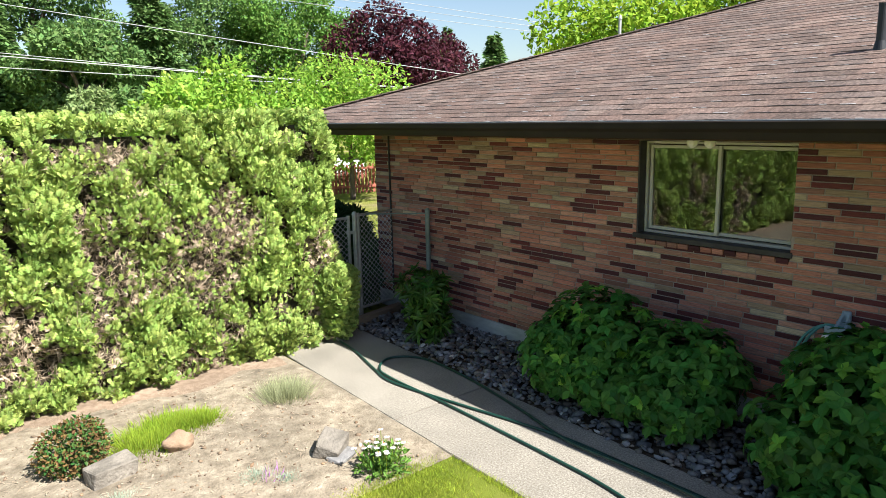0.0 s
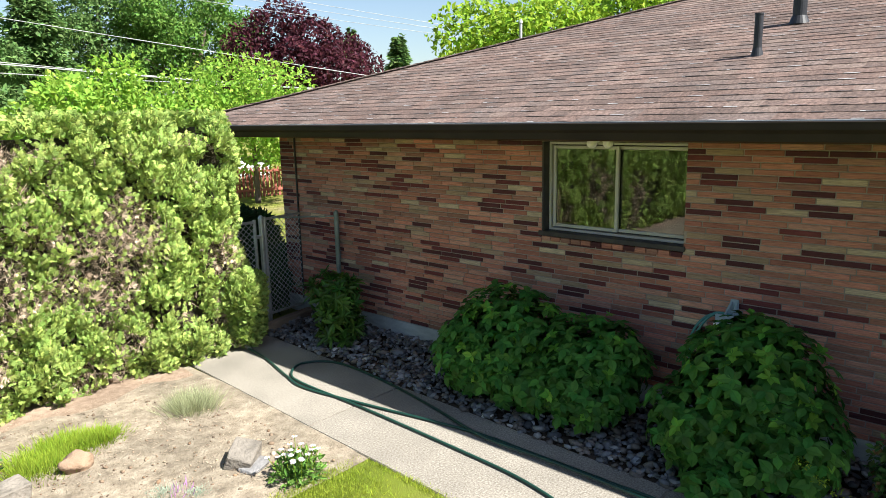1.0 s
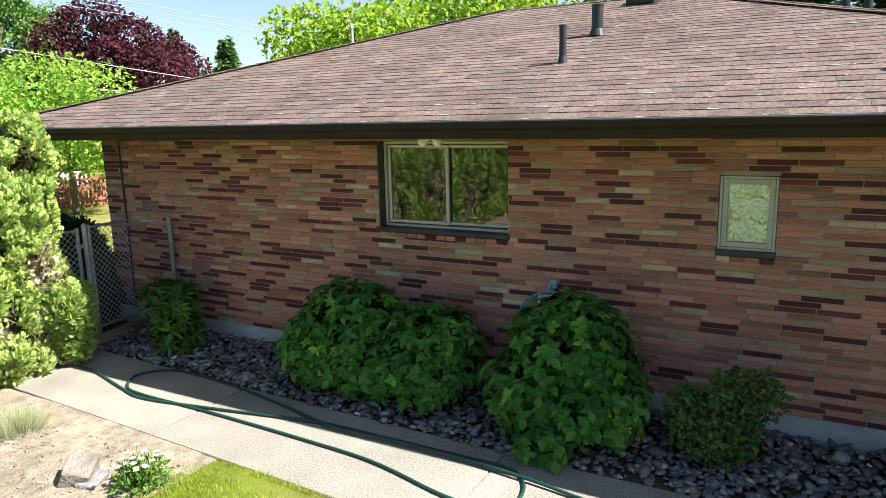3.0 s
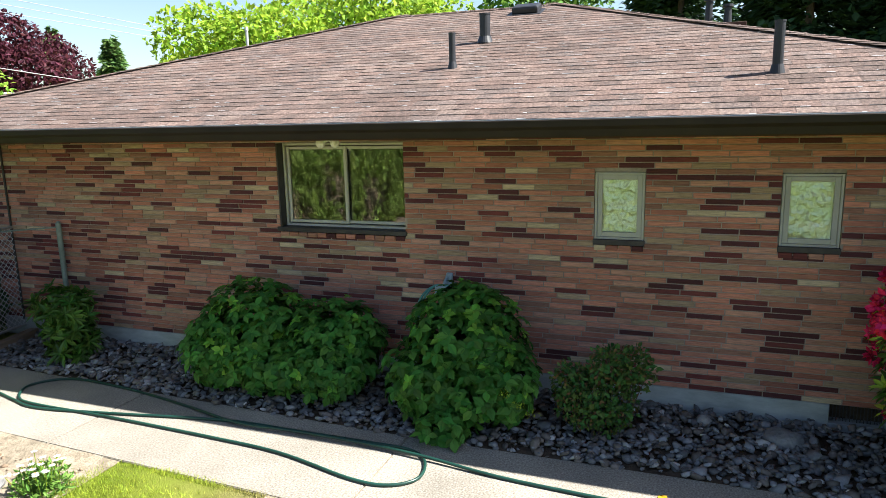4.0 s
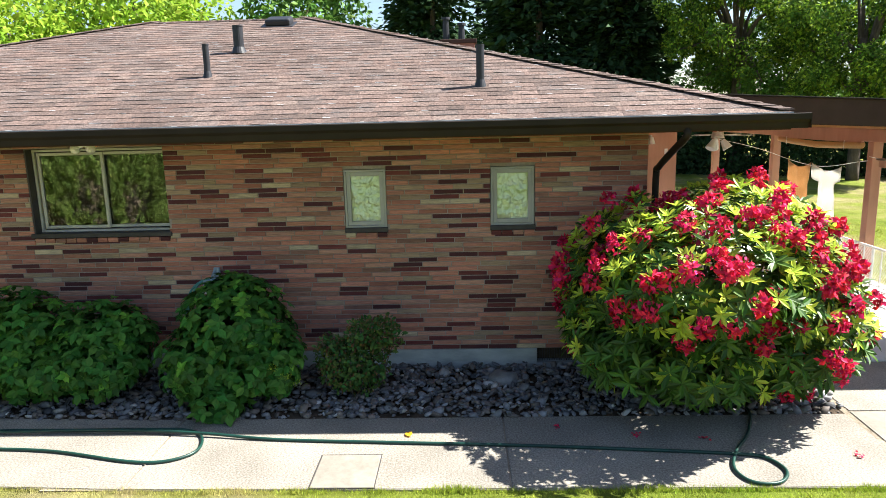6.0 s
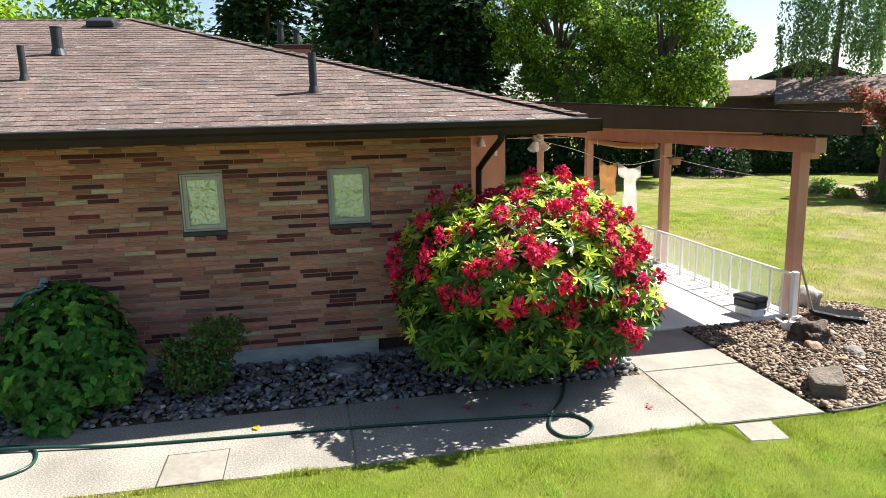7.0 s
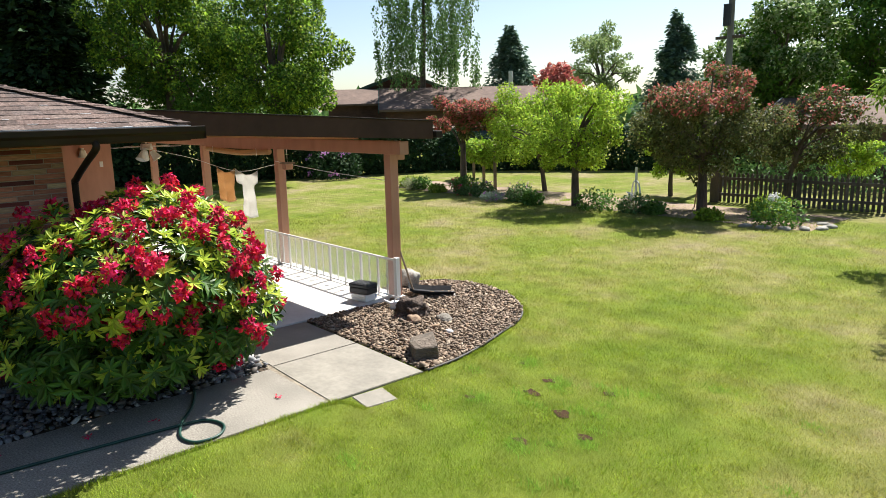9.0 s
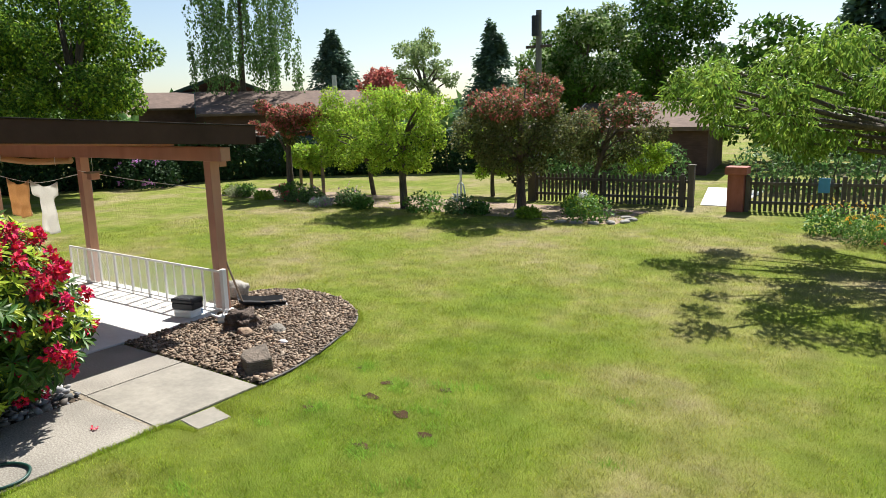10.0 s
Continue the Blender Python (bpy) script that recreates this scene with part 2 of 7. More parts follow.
    "slate": surface("slate", [(0.25, (0.14, 0.14, 0.145)), (0.75, (0.26, 0.25, 0.24))], scale=9, rough=0.85, bump=0.8, bump_scale=30, stain=0.2, stain_scale=5, bump_dist=0.02),
    "pale_rock": surface("pale_rock", [(0.25, (0.223, 0.205, 0.174)), (0.75, (0.347, 0.329, 0.298))], scale=9, rough=0.9, bump=0.8, bump_scale=30, stain=0.2, stain_scale=5, bump_dist=0.02),
    "tan_rock": surface("tan_rock", [(0.25, (0.217, 0.144, 0.0924)), (0.75, (0.31, 0.214, 0.145))], scale=9, rough=0.9, bump=0.7, bump_scale=30, stain=0.2, stain_scale=5, bump_dist=0.02),
    "field_stone": surface("field_stone", [(0.25, (0.144, 0.126, 0.104)), (0.75, (0.259, 0.23, 0.194))], scale=11, rough=0.92, bump=0.9, bump_scale=34, stain=0.25, stain_scale=6, bump_dist=0.02),
    "brown_stone": surface("brown_stone", [(0.25, (0.085, 0.066, 0.05)), (0.75, (0.17, 0.135, 0.105))], scale=10, stretch=(1, 1, 3), rough=0.92, bump=1.0, bump_scale=30, stain=0.3, stain_scale=6, bump_dist=0.02),
    "old_pole": surface("old_pole", [(0.3, (0.13, 0.125, 0.115)), (0.7, (0.21, 0.20, 0.185))], scale=7, stretch=(1, 1, 0.15), rough=0.9, bump=0.4, bump_scale=30),
    "pale_bark": surface("pale_bark", [(0.3, (0.20, 0.17, 0.14)), (0.7, (0.36, 0.32, 0.27))], scale=9, stretch=(1, 1, 0.3), rough=0.9, bump=0.6, bump_scale=30, bump_dist=0.02),
    "bark": surface("bark", [(0.3, (0.055, 0.042, 0.033)), (0.7, (0.15, 0.115, 0.09))], scale=9, stretch=(1, 1, 0.25), rough=0.95, bump=0.9, bump_scale=30, bump_dist=0.03),
    "twig": surface("twig", [(0.3, (0.27, 0.195, 0.135)), (0.7, (0.48, 0.38, 0.28))], scale=6, rough=0.95, bump=0, vary="island", spread=0.45),
    # brown dead inside, darkened so that shade in the clefts is painted
    "hedge_core_shade": surface("hedge_core_shade", [(0.3, (0.025, 0.023, 0.012)), (0.7, (0.075, 0.058, 0.032))], scale=5, rough=1.0, bump=1.0, bump_scale=22, bump_dist=0.05),
    "wood_beam": surface("wood_beam", [(0.3, (0.17, 0.12, 0.08)), (0.7, (0.30, 0.225, 0.16))], scale=7, stretch=(0.3, 1, 1), rough=0.9, bump=0.5, bump_scale=30),
    "picket": surface("picket", [(0.3, (0.075, 0.06, 0.05)), (0.7, (0.15, 0.12, 0.10))], scale=6, stretch=(1, 1, 0.3), rough=0.9, bump=0.4, bump_scale=30, vary="object", spread=0.2),
    "red_wood": surface("red_wood", [(0.3, (0.29, 0.085, 0.06)), (0.7, (0.42, 0.14, 0.10))], scale=6, stretch=(1, 1, 0.3), rough=0.85, bump=0.3, bump_scale=30, vary="object", spread=0.2),
    "white": surface("white", [(0.3, (0.74, 0.73, 0.71)), (0.7, (0.82, 0.81, 0.79))], scale=5, rough=0.5, bump=0.1, bump_scale=40, stain=0.08),
    "cloth": surface("cloth", [(0.3, (0.76, 0.74, 0.70)), (0.7, (0.84, 0.82, 0.78))], scale=40, rough=0.95, bump=0.4, bump_scale=12, stain=0.06, translucent=0.6, bump_dist=0.02),
    "tan_cloth": surface("tan_cloth", [(0.3, (0.60, 0.40, 0.22)), (0.7, (0.70, 0.49, 0.29))], scale=40, rough=0.95, bump=0.4, bump_scale=12, stain=0.06, translucent=0.55, bump_dist=0.02),
    "blue_wall": surface("blue_wall", [(0.3, (0.035, 0.06, 0.10)), (0.7, (0.055, 0.085, 0.135))], scale=3, rough=0.8, bump=0.1, bump_scale=20),
    "nbr_wall": surface("nbr_wall", [(0.3, (0.085, 0.042, 0.033)), (0.7, (0.125, 0.066, 0.052))], scale=3, stretch=(1, 1, 6), rough=0.85, bump=0.2, bump_scale=12),
    "nbr_roof": surface("nbr_roof", [(0.3, (0.11, 0.072, 0.055)), (0.7, (0.185, 0.125, 0.098))], scale=4, stretch=(1, 1, 8), rough=0.95, bump=0.4, bump_scale=14, stain=0.2),
    "nbr_trim": surface("nbr_trim", [(0.3, (0.03, 0.06, 0.045)), (0.7, (0.045, 0.08, 0.06))], scale=3, rough=0.7, bump=0),
    "blue_label": surface("blue_label", [(0.3, (0.06, 0.24, 0.48)), (0.7, (0.09, 0.30, 0.56))], scale=6, rough=0.5, bump=0),
    "wire": surface("wire", [(0.3, (0.42, 0.42, 0.42)), (0.7, (0.52, 0.52, 0.52))], scale=6, rough=0.5, bump=0),
    # foliage
    "hedge_leaf": leafy("hedge_leaf", (0.225, 0.327, 0.067), (0.417, 0.522, 0.154), rough=0.6, translucent=0.2, spread=0.42, hue=0.022),
    "hydrangea_leaf": leafy("hydrangea_leaf", spec=0.14, dark=(0.03, 0.10, 0.017), light=(0.068, 0.185, 0.03), rough=0.42, translucent=0.22, spread=0.4),
    "hydrangea_new": leafy("hydrangea_new", spec=0.14, dark=(0.11, 0.27, 0.03), light=(0.17, 0.36, 0.045), rough=0.42, translucent=0.3, spread=0.3),
    "rhodo_leaf": leafy("rhodo_leaf", spec=0.26, dark=(0.032, 0.085, 0.012), light=(0.085, 0.17, 0.022), rough=0.42, translucent=0.12, spread=0.45),
    "rhodo_new_lit": leafy("rhodo_new_lit", spec=0.26, dark=(0.42, 0.54, 0.045), light=(0.58, 0.68, 0.10), rough=0.45, translucent=0.35, spread=0.2),
    "petal": leafy("petal", (0.48, 0.008, 0.042), (0.80, 0.045, 0.14), rough=0.55, translucent=0.2, spread=0.45, hue=0.015),
    "old_petal": leafy("old_petal", (0.20, 0.015, 0.04), (0.30, 0.03, 0.07), rough=0.7, translucent=0.2),
    "white_petal": leafy("white_petal", (0.74, 0.70, 0.74), (0.84, 0.82, 0.84), rough=0.6, translucent=0.3, spread=0.08, hue=0),
    "purple_petal": leafy("purple_petal", (0.42, 0.16, 0.45), (0.60, 0.32, 0.62), rough=0.6, translucent=0.3),
    "yellow_petal": leafy("yellow_petal", (0.62, 0.30, 0.02), (0.78, 0.45, 0.04), rough=0.6),
    "rose_leaf": leafy("rose_leaf", (0.045, 0.105, 0.025), (0.10, 0.18, 0.045), rough=0.4, translucent=0.2, hue=0.05),
    "rose_red": leafy("rose_red", (0.13, 0.075, 0.03), (0.20, 0.12, 0.05), rough=0.5, translucent=0.2),
    "lime_leaf": leafy("lime_leaf", (0.2, 0.36, 0.0473), (0.33, 0.5, 0.081), translucent=0.4),
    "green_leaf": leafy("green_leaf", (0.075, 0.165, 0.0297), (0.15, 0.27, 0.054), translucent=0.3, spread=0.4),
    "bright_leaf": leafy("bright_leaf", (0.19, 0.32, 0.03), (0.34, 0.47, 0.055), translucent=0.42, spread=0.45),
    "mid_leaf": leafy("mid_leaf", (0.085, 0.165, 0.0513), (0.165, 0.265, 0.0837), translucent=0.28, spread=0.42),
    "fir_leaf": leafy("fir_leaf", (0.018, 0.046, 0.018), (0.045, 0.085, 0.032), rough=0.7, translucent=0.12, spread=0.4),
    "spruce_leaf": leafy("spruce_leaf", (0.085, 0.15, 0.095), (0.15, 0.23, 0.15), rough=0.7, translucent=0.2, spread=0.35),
    # dark green with the shade inside the crowns put into the colour
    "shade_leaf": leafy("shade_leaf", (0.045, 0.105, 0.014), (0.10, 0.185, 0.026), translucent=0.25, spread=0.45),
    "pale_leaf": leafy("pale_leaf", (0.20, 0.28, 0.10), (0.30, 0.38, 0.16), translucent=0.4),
    "purple_leaf": leafy("purple_leaf", (0.035, 0.010, 0.016), (0.085, 0.022, 0.032), rough=0.5, translucent=0.2, spread=0.4),
    "plum_leaf": leafy("plum_leaf", (0.07, 0.09, 0.03), (0.16, 0.165, 0.055), translucent=0.35, spread=0.5, hue=0.04),
    "plum_red": leafy("plum_red", (0.32, 0.09, 0.075), (0.5, 0.17, 0.13), translucent=0.45, spread=0.35),
    "apple_leaf": leafy("apple_leaf", (0.19, 0.31, 0.028), (0.37, 0.49, 0.06), translucent=0.52, spread=0.45),
    "cherry_leaf": leafy("cherry_leaf", (0.095, 0.185, 0.026), (0.28, 0.39, 0.065), rough=0.4, translucent=0.42, spread=0.5),
    "silver_leaf": leafy("silver_leaf", (0.28, 0.36, 0.27), (0.40, 0.47, 0.37), rough=0.8, translucent=0.2, spread=0.15),
    "dry_grass": leafy("dry_grass", (0.30, 0.33, 0.18), (0.44, 0.46, 0.28), rough=0.8, translucent=0.3),
    "moss_leaf": leafy("moss_leaf", (0.204, 0.306, 0.0255), (0.306, 0.408, 0.051), rough=0.7, translucent=0.3),
}


# ---- building ----
RNG = np.random.default_rng(7)


def thing(name, at=(0, 0, 0), label="", category="", group="", kind="", turn=0.0):
    ob = new(name)
    ob.empty_display_size = 0.1
    ob.matrix_basis = pose(*at, 0, 0, turn)
    return tagged(ob, label, category, group, kind)


def part(name, bm, material, parent=None, label="", smooth=False):
    """One bmesh as one mesh object under a thing or a part."""
    me = bpy.data.meshes.new(name)
    bm.normal_update()
    bm.to_mesh(me)
    bm.free()
    if smooth:
        me.polygons.foreach_set("use_smooth", [True] * len(me.polygons))
    me.materials.append(M[material])
    ob = new(name, me)
    ob.parent = parent
    return tagged(ob, label)


def quick_mesh(name, v, f, material, parent=None, label="", smooth=False):
    """A mesh of many alike faces from arrays."""
    v, f = np.asarray(v, dtype=np.float32), np.asarray(f, dtype=np.int32)
    me = bpy.data.meshes.new(name)
    me.vertices.add(len(v))
    me.vertices.foreach_set("co", v.ravel())
    me.loops.add(f.size)
    me.loops.foreach_set("vertex_index", f.ravel())
    me.polygons.add(len(f))
    me.polygons.foreach_set("loop_start", np.arange(len(f), dtype=np.int32) * f.shape[1])
    me.polygons.foreach_set("use_smooth", np.full(len(f), smooth, dtype=bool))
    me.update(calc_edges=True)
    me.materials.append(M[material])
    ob = new(name, me)
    ob.parent = parent
    return tagged(ob, label)


def box(bm, lo, hi, bevel=0.0, rot=None):
    """A box between two corners, with rounded edges; rot turns it about its middle."""
    lo, hi = Vector(lo), Vector(hi)
    mid, size = (lo + hi) / 2, hi - lo
    m = Matrix.Translation(mid) @ (rot.to_4x4() if rot else Matrix()) @ Matrix.Diagonal((*size, 1))
    made = bmesh.ops.create_cube(bm, size=1, matrix=m)
    if bevel:
        edges = {e for v in made["verts"] for e in v.link_edges}
        bmesh.ops.bevel(bm, geom=list(edges), offset=bevel, segments=2, affect="EDGES", profile=0.5)
    return bm


def boxed(lo, hi, bevel=0.0, rot=None):
    return box(bmesh.new(), lo, hi, bevel, rot)


def rod(bm, a, b, r0, r1=None, sides=12, caps=True):
    a, b = Vector(a), Vector(b)
    d = b - a
    m = Matrix.Translation((a + b) / 2) @ d.to_track_quat("Z", "Y").to_matrix().to_4x4()
    bmesh.ops.create_cone(bm, cap_ends=caps, segments=sides, radius1=r0, radius2=r0 if r1 is None else r1, depth=d.length, matrix=m)
    return bm


def tube(points, radii, sides=8):
    """A bent, tapering tube with closed ends."""
    pts = [Vector(p) for p in points]
    v, f = [], []
    side = Vector((0.31, 0.77, 0.55))
    for i, p in enumerate(pts):
        d = (pts[min(i + 1, len(pts) - 1)] - pts[max(i - 1, 0)]).normalized()
        u = d.cross(side).normalized()
        w = d.cross(u)
        r = radii[i] if hasattr(radii, "__len__") else radii
        for k in range(sides):
            a = math.tau * k / sides
            v.append(p + (u * math.cos(a) + w * math.sin(a)) * r)
    for i in range(len(pts) - 1):
        for k in range(sides):
            j = (k + 1) % sides
            f.append((i * sides + k, i * sides + j, (i + 1) * sides + j, (i + 1) * sides + k))
    bm = bmesh.new()
    bv = [bm.verts.new(p) for p in v]
    for q in f:
        bm.faces.new([bv[i] for i in q])
    bm.faces.new(bv[:sides][::-1])
    bm.faces.new(bv[-sides:])
    return bm


def join_bm(bms):
    """Several bmeshes into one."""
    out = bmesh.new()
    for b in bms:
        me = bpy.data.meshes.new("part_of")
        b.to_mesh(me)
        b.free()
        out.from_mesh(me)
        bpy.data.meshes.remove(me)
    return out


def smooth_line(points, steps=6):
    """A Catmull-Rom line through the points."""
    p = [Vector(q) for q in points]
    p = [2 * p[0] - p[1], *p, 2 * p[-1] - p[-2]]
    out = []
    for i in range(1, len(p) - 2):
        for k in range(steps):
            t = k / steps
            a, b, c, d = p[i - 1], p[i], p[i + 1], p[i + 2]
            out.append(0.5 * (2 * b + (c - a) * t + (2 * a - 5 * b + 4 * c - d) * t * t + (3 * b - a - 3 * c + d) * t ** 3))
    return out + [p[-2]]


# ---- leaves ----
RHOMB = (np.array([(0, 0, 0), (0.45, 0.3, 0.05), (1, 0, -0.04), (0.45, -0.3, 0.05)]), np.array([(0, 1, 2, 3)]))
LEAF = (np.array([(0, 0, 0), (0.22, 0.22, 0.05), (0.55, 0.27, 0.05), (1, 0, -0.12), (0.55, -0.27, 0.05), (0.22, -0.22, 0.05), (0.5, 0, -0.02)]),
        np.array([(0, 1, 6), (1, 2, 6), (2, 3, 6), (3, 4, 6), (4, 5, 6), (5, 0, 6)])[:, ::-1])
LONG = (np.array([(0, 0, 0), (0.35, 0.13, 0.02), (0.7, 0.13, 0.0), (1, 0, -0.1), (0.7, -0.13, 0.0), (0.35, -0.13, 0.02), (0.5, 0, -0.04)]),
        np.array([(0, 1, 6), (1, 2, 6), (2, 3, 6), (3, 4, 6), (4, 5, 6), (5, 0, 6)])[:, ::-1])
BLADE = (np.array([(0, 0.05, 0), (1, 0, 0.0), (0, -0.05, 0)]), np.array([(0, 2, 1)]))
# a flat fan of scale leaves
_fan_v, _fan_f = [], []
for _k, (_a, _l) in enumerate(((-62, 0.62), (-34, 0.85), (-8, 1.0), (20, 0.9), (48, 0.7))):
    _c, _s = math.cos(radians(_a)), math.sin(radians(_a))
    _b = 4 * _k
    for _x, _y in ((0, 0), (0.55 * _l, 0.10), (_l, 0), (0.55 * _l, -0.10)):
        _fan_v.append((_c * _x - _s * _y, _s * _x + _c * _y, 0.10 * _x * math.sin(_k * 2.1)))
    _fan_f.append((_b, _b + 1, _b + 2, _b + 3))
SPRAY = (np.array(_fan_v), np.array(_fan_f))

# a feathery flat frond: a spine with saw-toothed leaflets on both sides
_spine = (0.0, 0.32, 0.62, 0.95)
_fr_v, _fr_f = [(x, 0, 0.05 * math.sin(3 * x)) for x in _spine], []
for _k in range(3):
    _l = 0.46 * (1 - 0.5 * _spine[_k])
    for _sd in (1, -1):
        _b = len(_fr_v)
        _fr_v += [(_spine[_k] + 0.50 * _l, _sd * 0.78 * _l, 0.03), (_spine[_k] + 0.82 * _l, _sd * 0.80 * _l, -0.02)]
        _fr_f.append((_k, _b, _b + 1, _k + 1)[::-_sd])
FROND = (np.array(_fr_v), np.array(_fr_f))


def unit(a):
    return a / np.maximum(np.linalg.norm(a, axis=-1, keepdims=True), 1e-9)


def scatter(shape, pos, along, face, size):
    """Copies of a leaf shape: at pos, its length along `along`, its upper side towards `face`."""
    v, f = shape
    x = unit(along)
    y = unit(np.cross(face, x))
    z = np.cross(x, y)
    s = np.asarray(size)[:, None, None]
    verts = pos[:, None, :] + s * (v[None, :, 0:1] * x[:, None, :] + v[None, :, 1:2] * y[:, None, :] + v[None, :, 2:3] * z[:, None, :])
    faces = f[None, :, :] + (np.arange(len(pos)) * len(v))[:, None, None]
    return verts.reshape(-1, 3), faces.reshape(-1, f.shape[1])


def sphere_dirs(n, rng):
    return unit(rng.normal(size=(n, 3)))


def crown_points(n, blobs, rng, depth=0.35):
    """n points and outward directions near the skins of some ellipsoids (middle, radii); points well inside another one go."""
    mids = np.array([b[0] for b in blobs], dtype=float)
    rad = np.array([b[1] for b in blobs], dtype=float)
    area = (rad[:, 0] * rad[:, 1] + rad[:, 1] * rad[:, 2] + rad[:, 0] * rad[:, 2])
    pick = rng.choice(len(blobs), size=n * 2, p=area / area.sum())
    d = sphere_dirs(n * 2, rng)
    r = 1 - depth * rng.random(n * 2) ** 1.6
    p = mids[pick] + d * rad[pick] * r[:, None]
    keep = np.ones(len(p), dtype=bool)
    for k in range(len(blobs)):
        q = ((p - mids[k]) / rad[k])
        keep &= ~(((q ** 2).sum(1) < 0.42) & (pick != k))
    p, d = p[keep][:n], unit(d / rad[pick])[keep][:n]
    return p, d


def clumps(middle, radii, count, rng, size=(0.35, 0.6), flat=0.8):
    """Many small ellipsoids that together fill a crown with an uneven outline."""
    middle, radii = np.array(middle, float), np.array(radii, float)
    out = []
    for _ in range(count):
        d = sphere_dirs(1, rng)[0]
        r = 0.45 + 0.5 * rng.random()
        s = rng.uniform(*size)
        out.append((middle + d * radii * r, np.array((s, s, s * flat)) * radii.mean() * 1.0))
    return out


def leaf_crown(name, blobs, n, size, material, rng, parent=None, shape=RHOMB, droop=0.3, depth=0.35, face_up=0.5, label=""):
    p, d = crown_points(n, blobs, rng, depth)
    m = len(p)
    along = unit(d * 0.5 + rng.normal(size=(m, 3)) * 0.8 + np.array((0, 0, -droop)))
    face = unit(d * 0.6 + np.array((0, 0, face_up)) + rng.normal(size=(m, 3)) * 0.45)
    v, f = scatter(shape, p, along, face, size * rng.uniform(0.65, 1.35, m))
    return quick_mesh(name, v, f, material, parent, label)


# ---- ground ----
gbm = bmesh.new()
bmesh.ops.create_grid(gbm, x_segments=8, y_segments=8, size=1500)
ground = part("ground", gbm, "lawn")
ground.location = (0, 0, -0.02)
tagged(ground, "mown lawn, patchy green and straw yellow", "lawn", kind="structure")


def sheet(name, x0, x1, y0, y1, z, rise, step, material, label, category, kind="structure", sink=0.0):
    """An uneven bed of earth; its rim stays down."""
    nx, ny = max(2, int((x1 - x0) / step)), max(2, int((y1 - y0) / step))
    xs, ys = np.linspace(x0, x1, nx), np.linspace(y0, y1, ny)
    v = [(x, y, z + rise * (0.5 + 0.5 * noise.noise((x * 1.3, y * 1.3, 3))) + 0.3 * rise * noise.noise((x * 6, y * 6, 1)) - sink * max(0.0, 1 - (y - y0) / 0.5 + 0.8 * noise.noise((x * 1.9, 4, y)))) for y in ys for x in xs]
    f = [(j * nx + i, j * nx + i + 1, (j + 1) * nx + i + 1, (j + 1) * nx + i) for j in range(ny - 1) for i in range(nx - 1)]
    ob = quick_mesh(name, v, f, material, smooth=True)
    return tagged(ob, label, category, kind=kind)


sheet("soil_bed", -13.0, -2.2, 3.45, 7.3, -0.017, 0.022, 0.12, "soil", "bare dry brown soil of a planting bed", "soil")
sheet("needle_litter", -13.0, -2.3, 6.0, 7.6, -0.008, 0.045, 0.12, "needles", "brown fallen needles under the hedge", "litter", sink=0.06)
sheet("rock_bed_soil", -1.3, 0.05, -4.64, 7.4, -0.016, 0.012, 0.12, "dark_soil", "dark earth under the river rock", "soil")


# ---- walkway ----
def walk_left(y):
    return -2.44 if y < 1 else -2.44 + 0.30 * (y - 1) / 6.1


def walk_right(y):
    return -1.22 if y < 2 else -1.22 + 0.25 * (y - 2) / 5.1


walkway = thing("walkway", (0, 0, 0), "pale exposed-aggregate concrete garden path", "path", kind="structure")


def slab(corners, material, parent, z=0.0, thick=0.12, name="slab", label=""):
    bm = bmesh.new()
    low = [bm.verts.new((x, y, z - thick)) for x, y in corners]
    top = [bm.verts.new((x, y, z)) for x, y in corners]
    n = len(corners)
    bm.faces.new(top)
    bm.faces.new(low[::-1])
    for i in range(n):
        bm.faces.new((low[i], low[(i + 1) % n], top[(i + 1) % n], top[i]))
    bmesh.ops.recalc_face_normals(bm, faces=bm.faces)
    bmesh.ops.bevel(bm, geom=[e for e in bm.edges if all(v.co.z > z - 0.001 for v in e.verts)], offset=0.006, segments=2, affect="EDGES")
    return part(name, bm, material, parent, label)


tagged(part("joint_soil", boxed((-2.44, -5.76, -0.1), (-0.02, -4.60, -0.008)), "soil"), "earth in the joints of the path", "soil", kind="structure")
tagged(part("joint_soil", boxed((-2.42, -4.60, -0.1), (-1.24, 2.0, -0.008)), "soil"), "earth in the joints of the path", "soil", kind="structure")
JOINTS = [7.05, 4.30, 1.37, -1.55, -4.60]
for hi_y, lo_y in zip(JOINTS, JOINTS[1:]):
    a, b = hi_y - 0.006, lo_y + 0.006
    slab([(walk_left(b), b), (walk_right(b), b), (walk_right(a), a), (walk_left(a), a)], "concrete", walkway)
slab([(-1.16, -5.78), (0.06, -5.78), (0.06, -4.66), (-1.16, -4.66)], "concrete", walkway)
slab([(-2.46, -5.76), (-1.175, -5.78), (-1.175, -4.655), (-2.44, -4.615)], "smooth_concrete", walkway, label="smoother grey concrete slab")
slab([(-2.82, -5.14), (-2.48, -5.20), (-2.46, -4.84), (-2.78, -4.80)], "smooth_concrete", walkway, z=-0.012, label="small grey stepping slab")
patio = thing("patio", (0, 0, 0), "pale painted concrete patio floor under the porch", "patio", kind="structure")
for x0, x1 in ((0.08, 4.2), (4.212, 8.3), (8.312, 12.6)):
    slab([(x0, -7.55), (x1, -7.55), (x1, -3.1), (x0, -3.1)], "patio", patio, z=0.012)
meter_lid = thing("utility_box_lid", (-2.17, -0.29, 0.0), "pale concrete utility box lid set in the path", "lid")
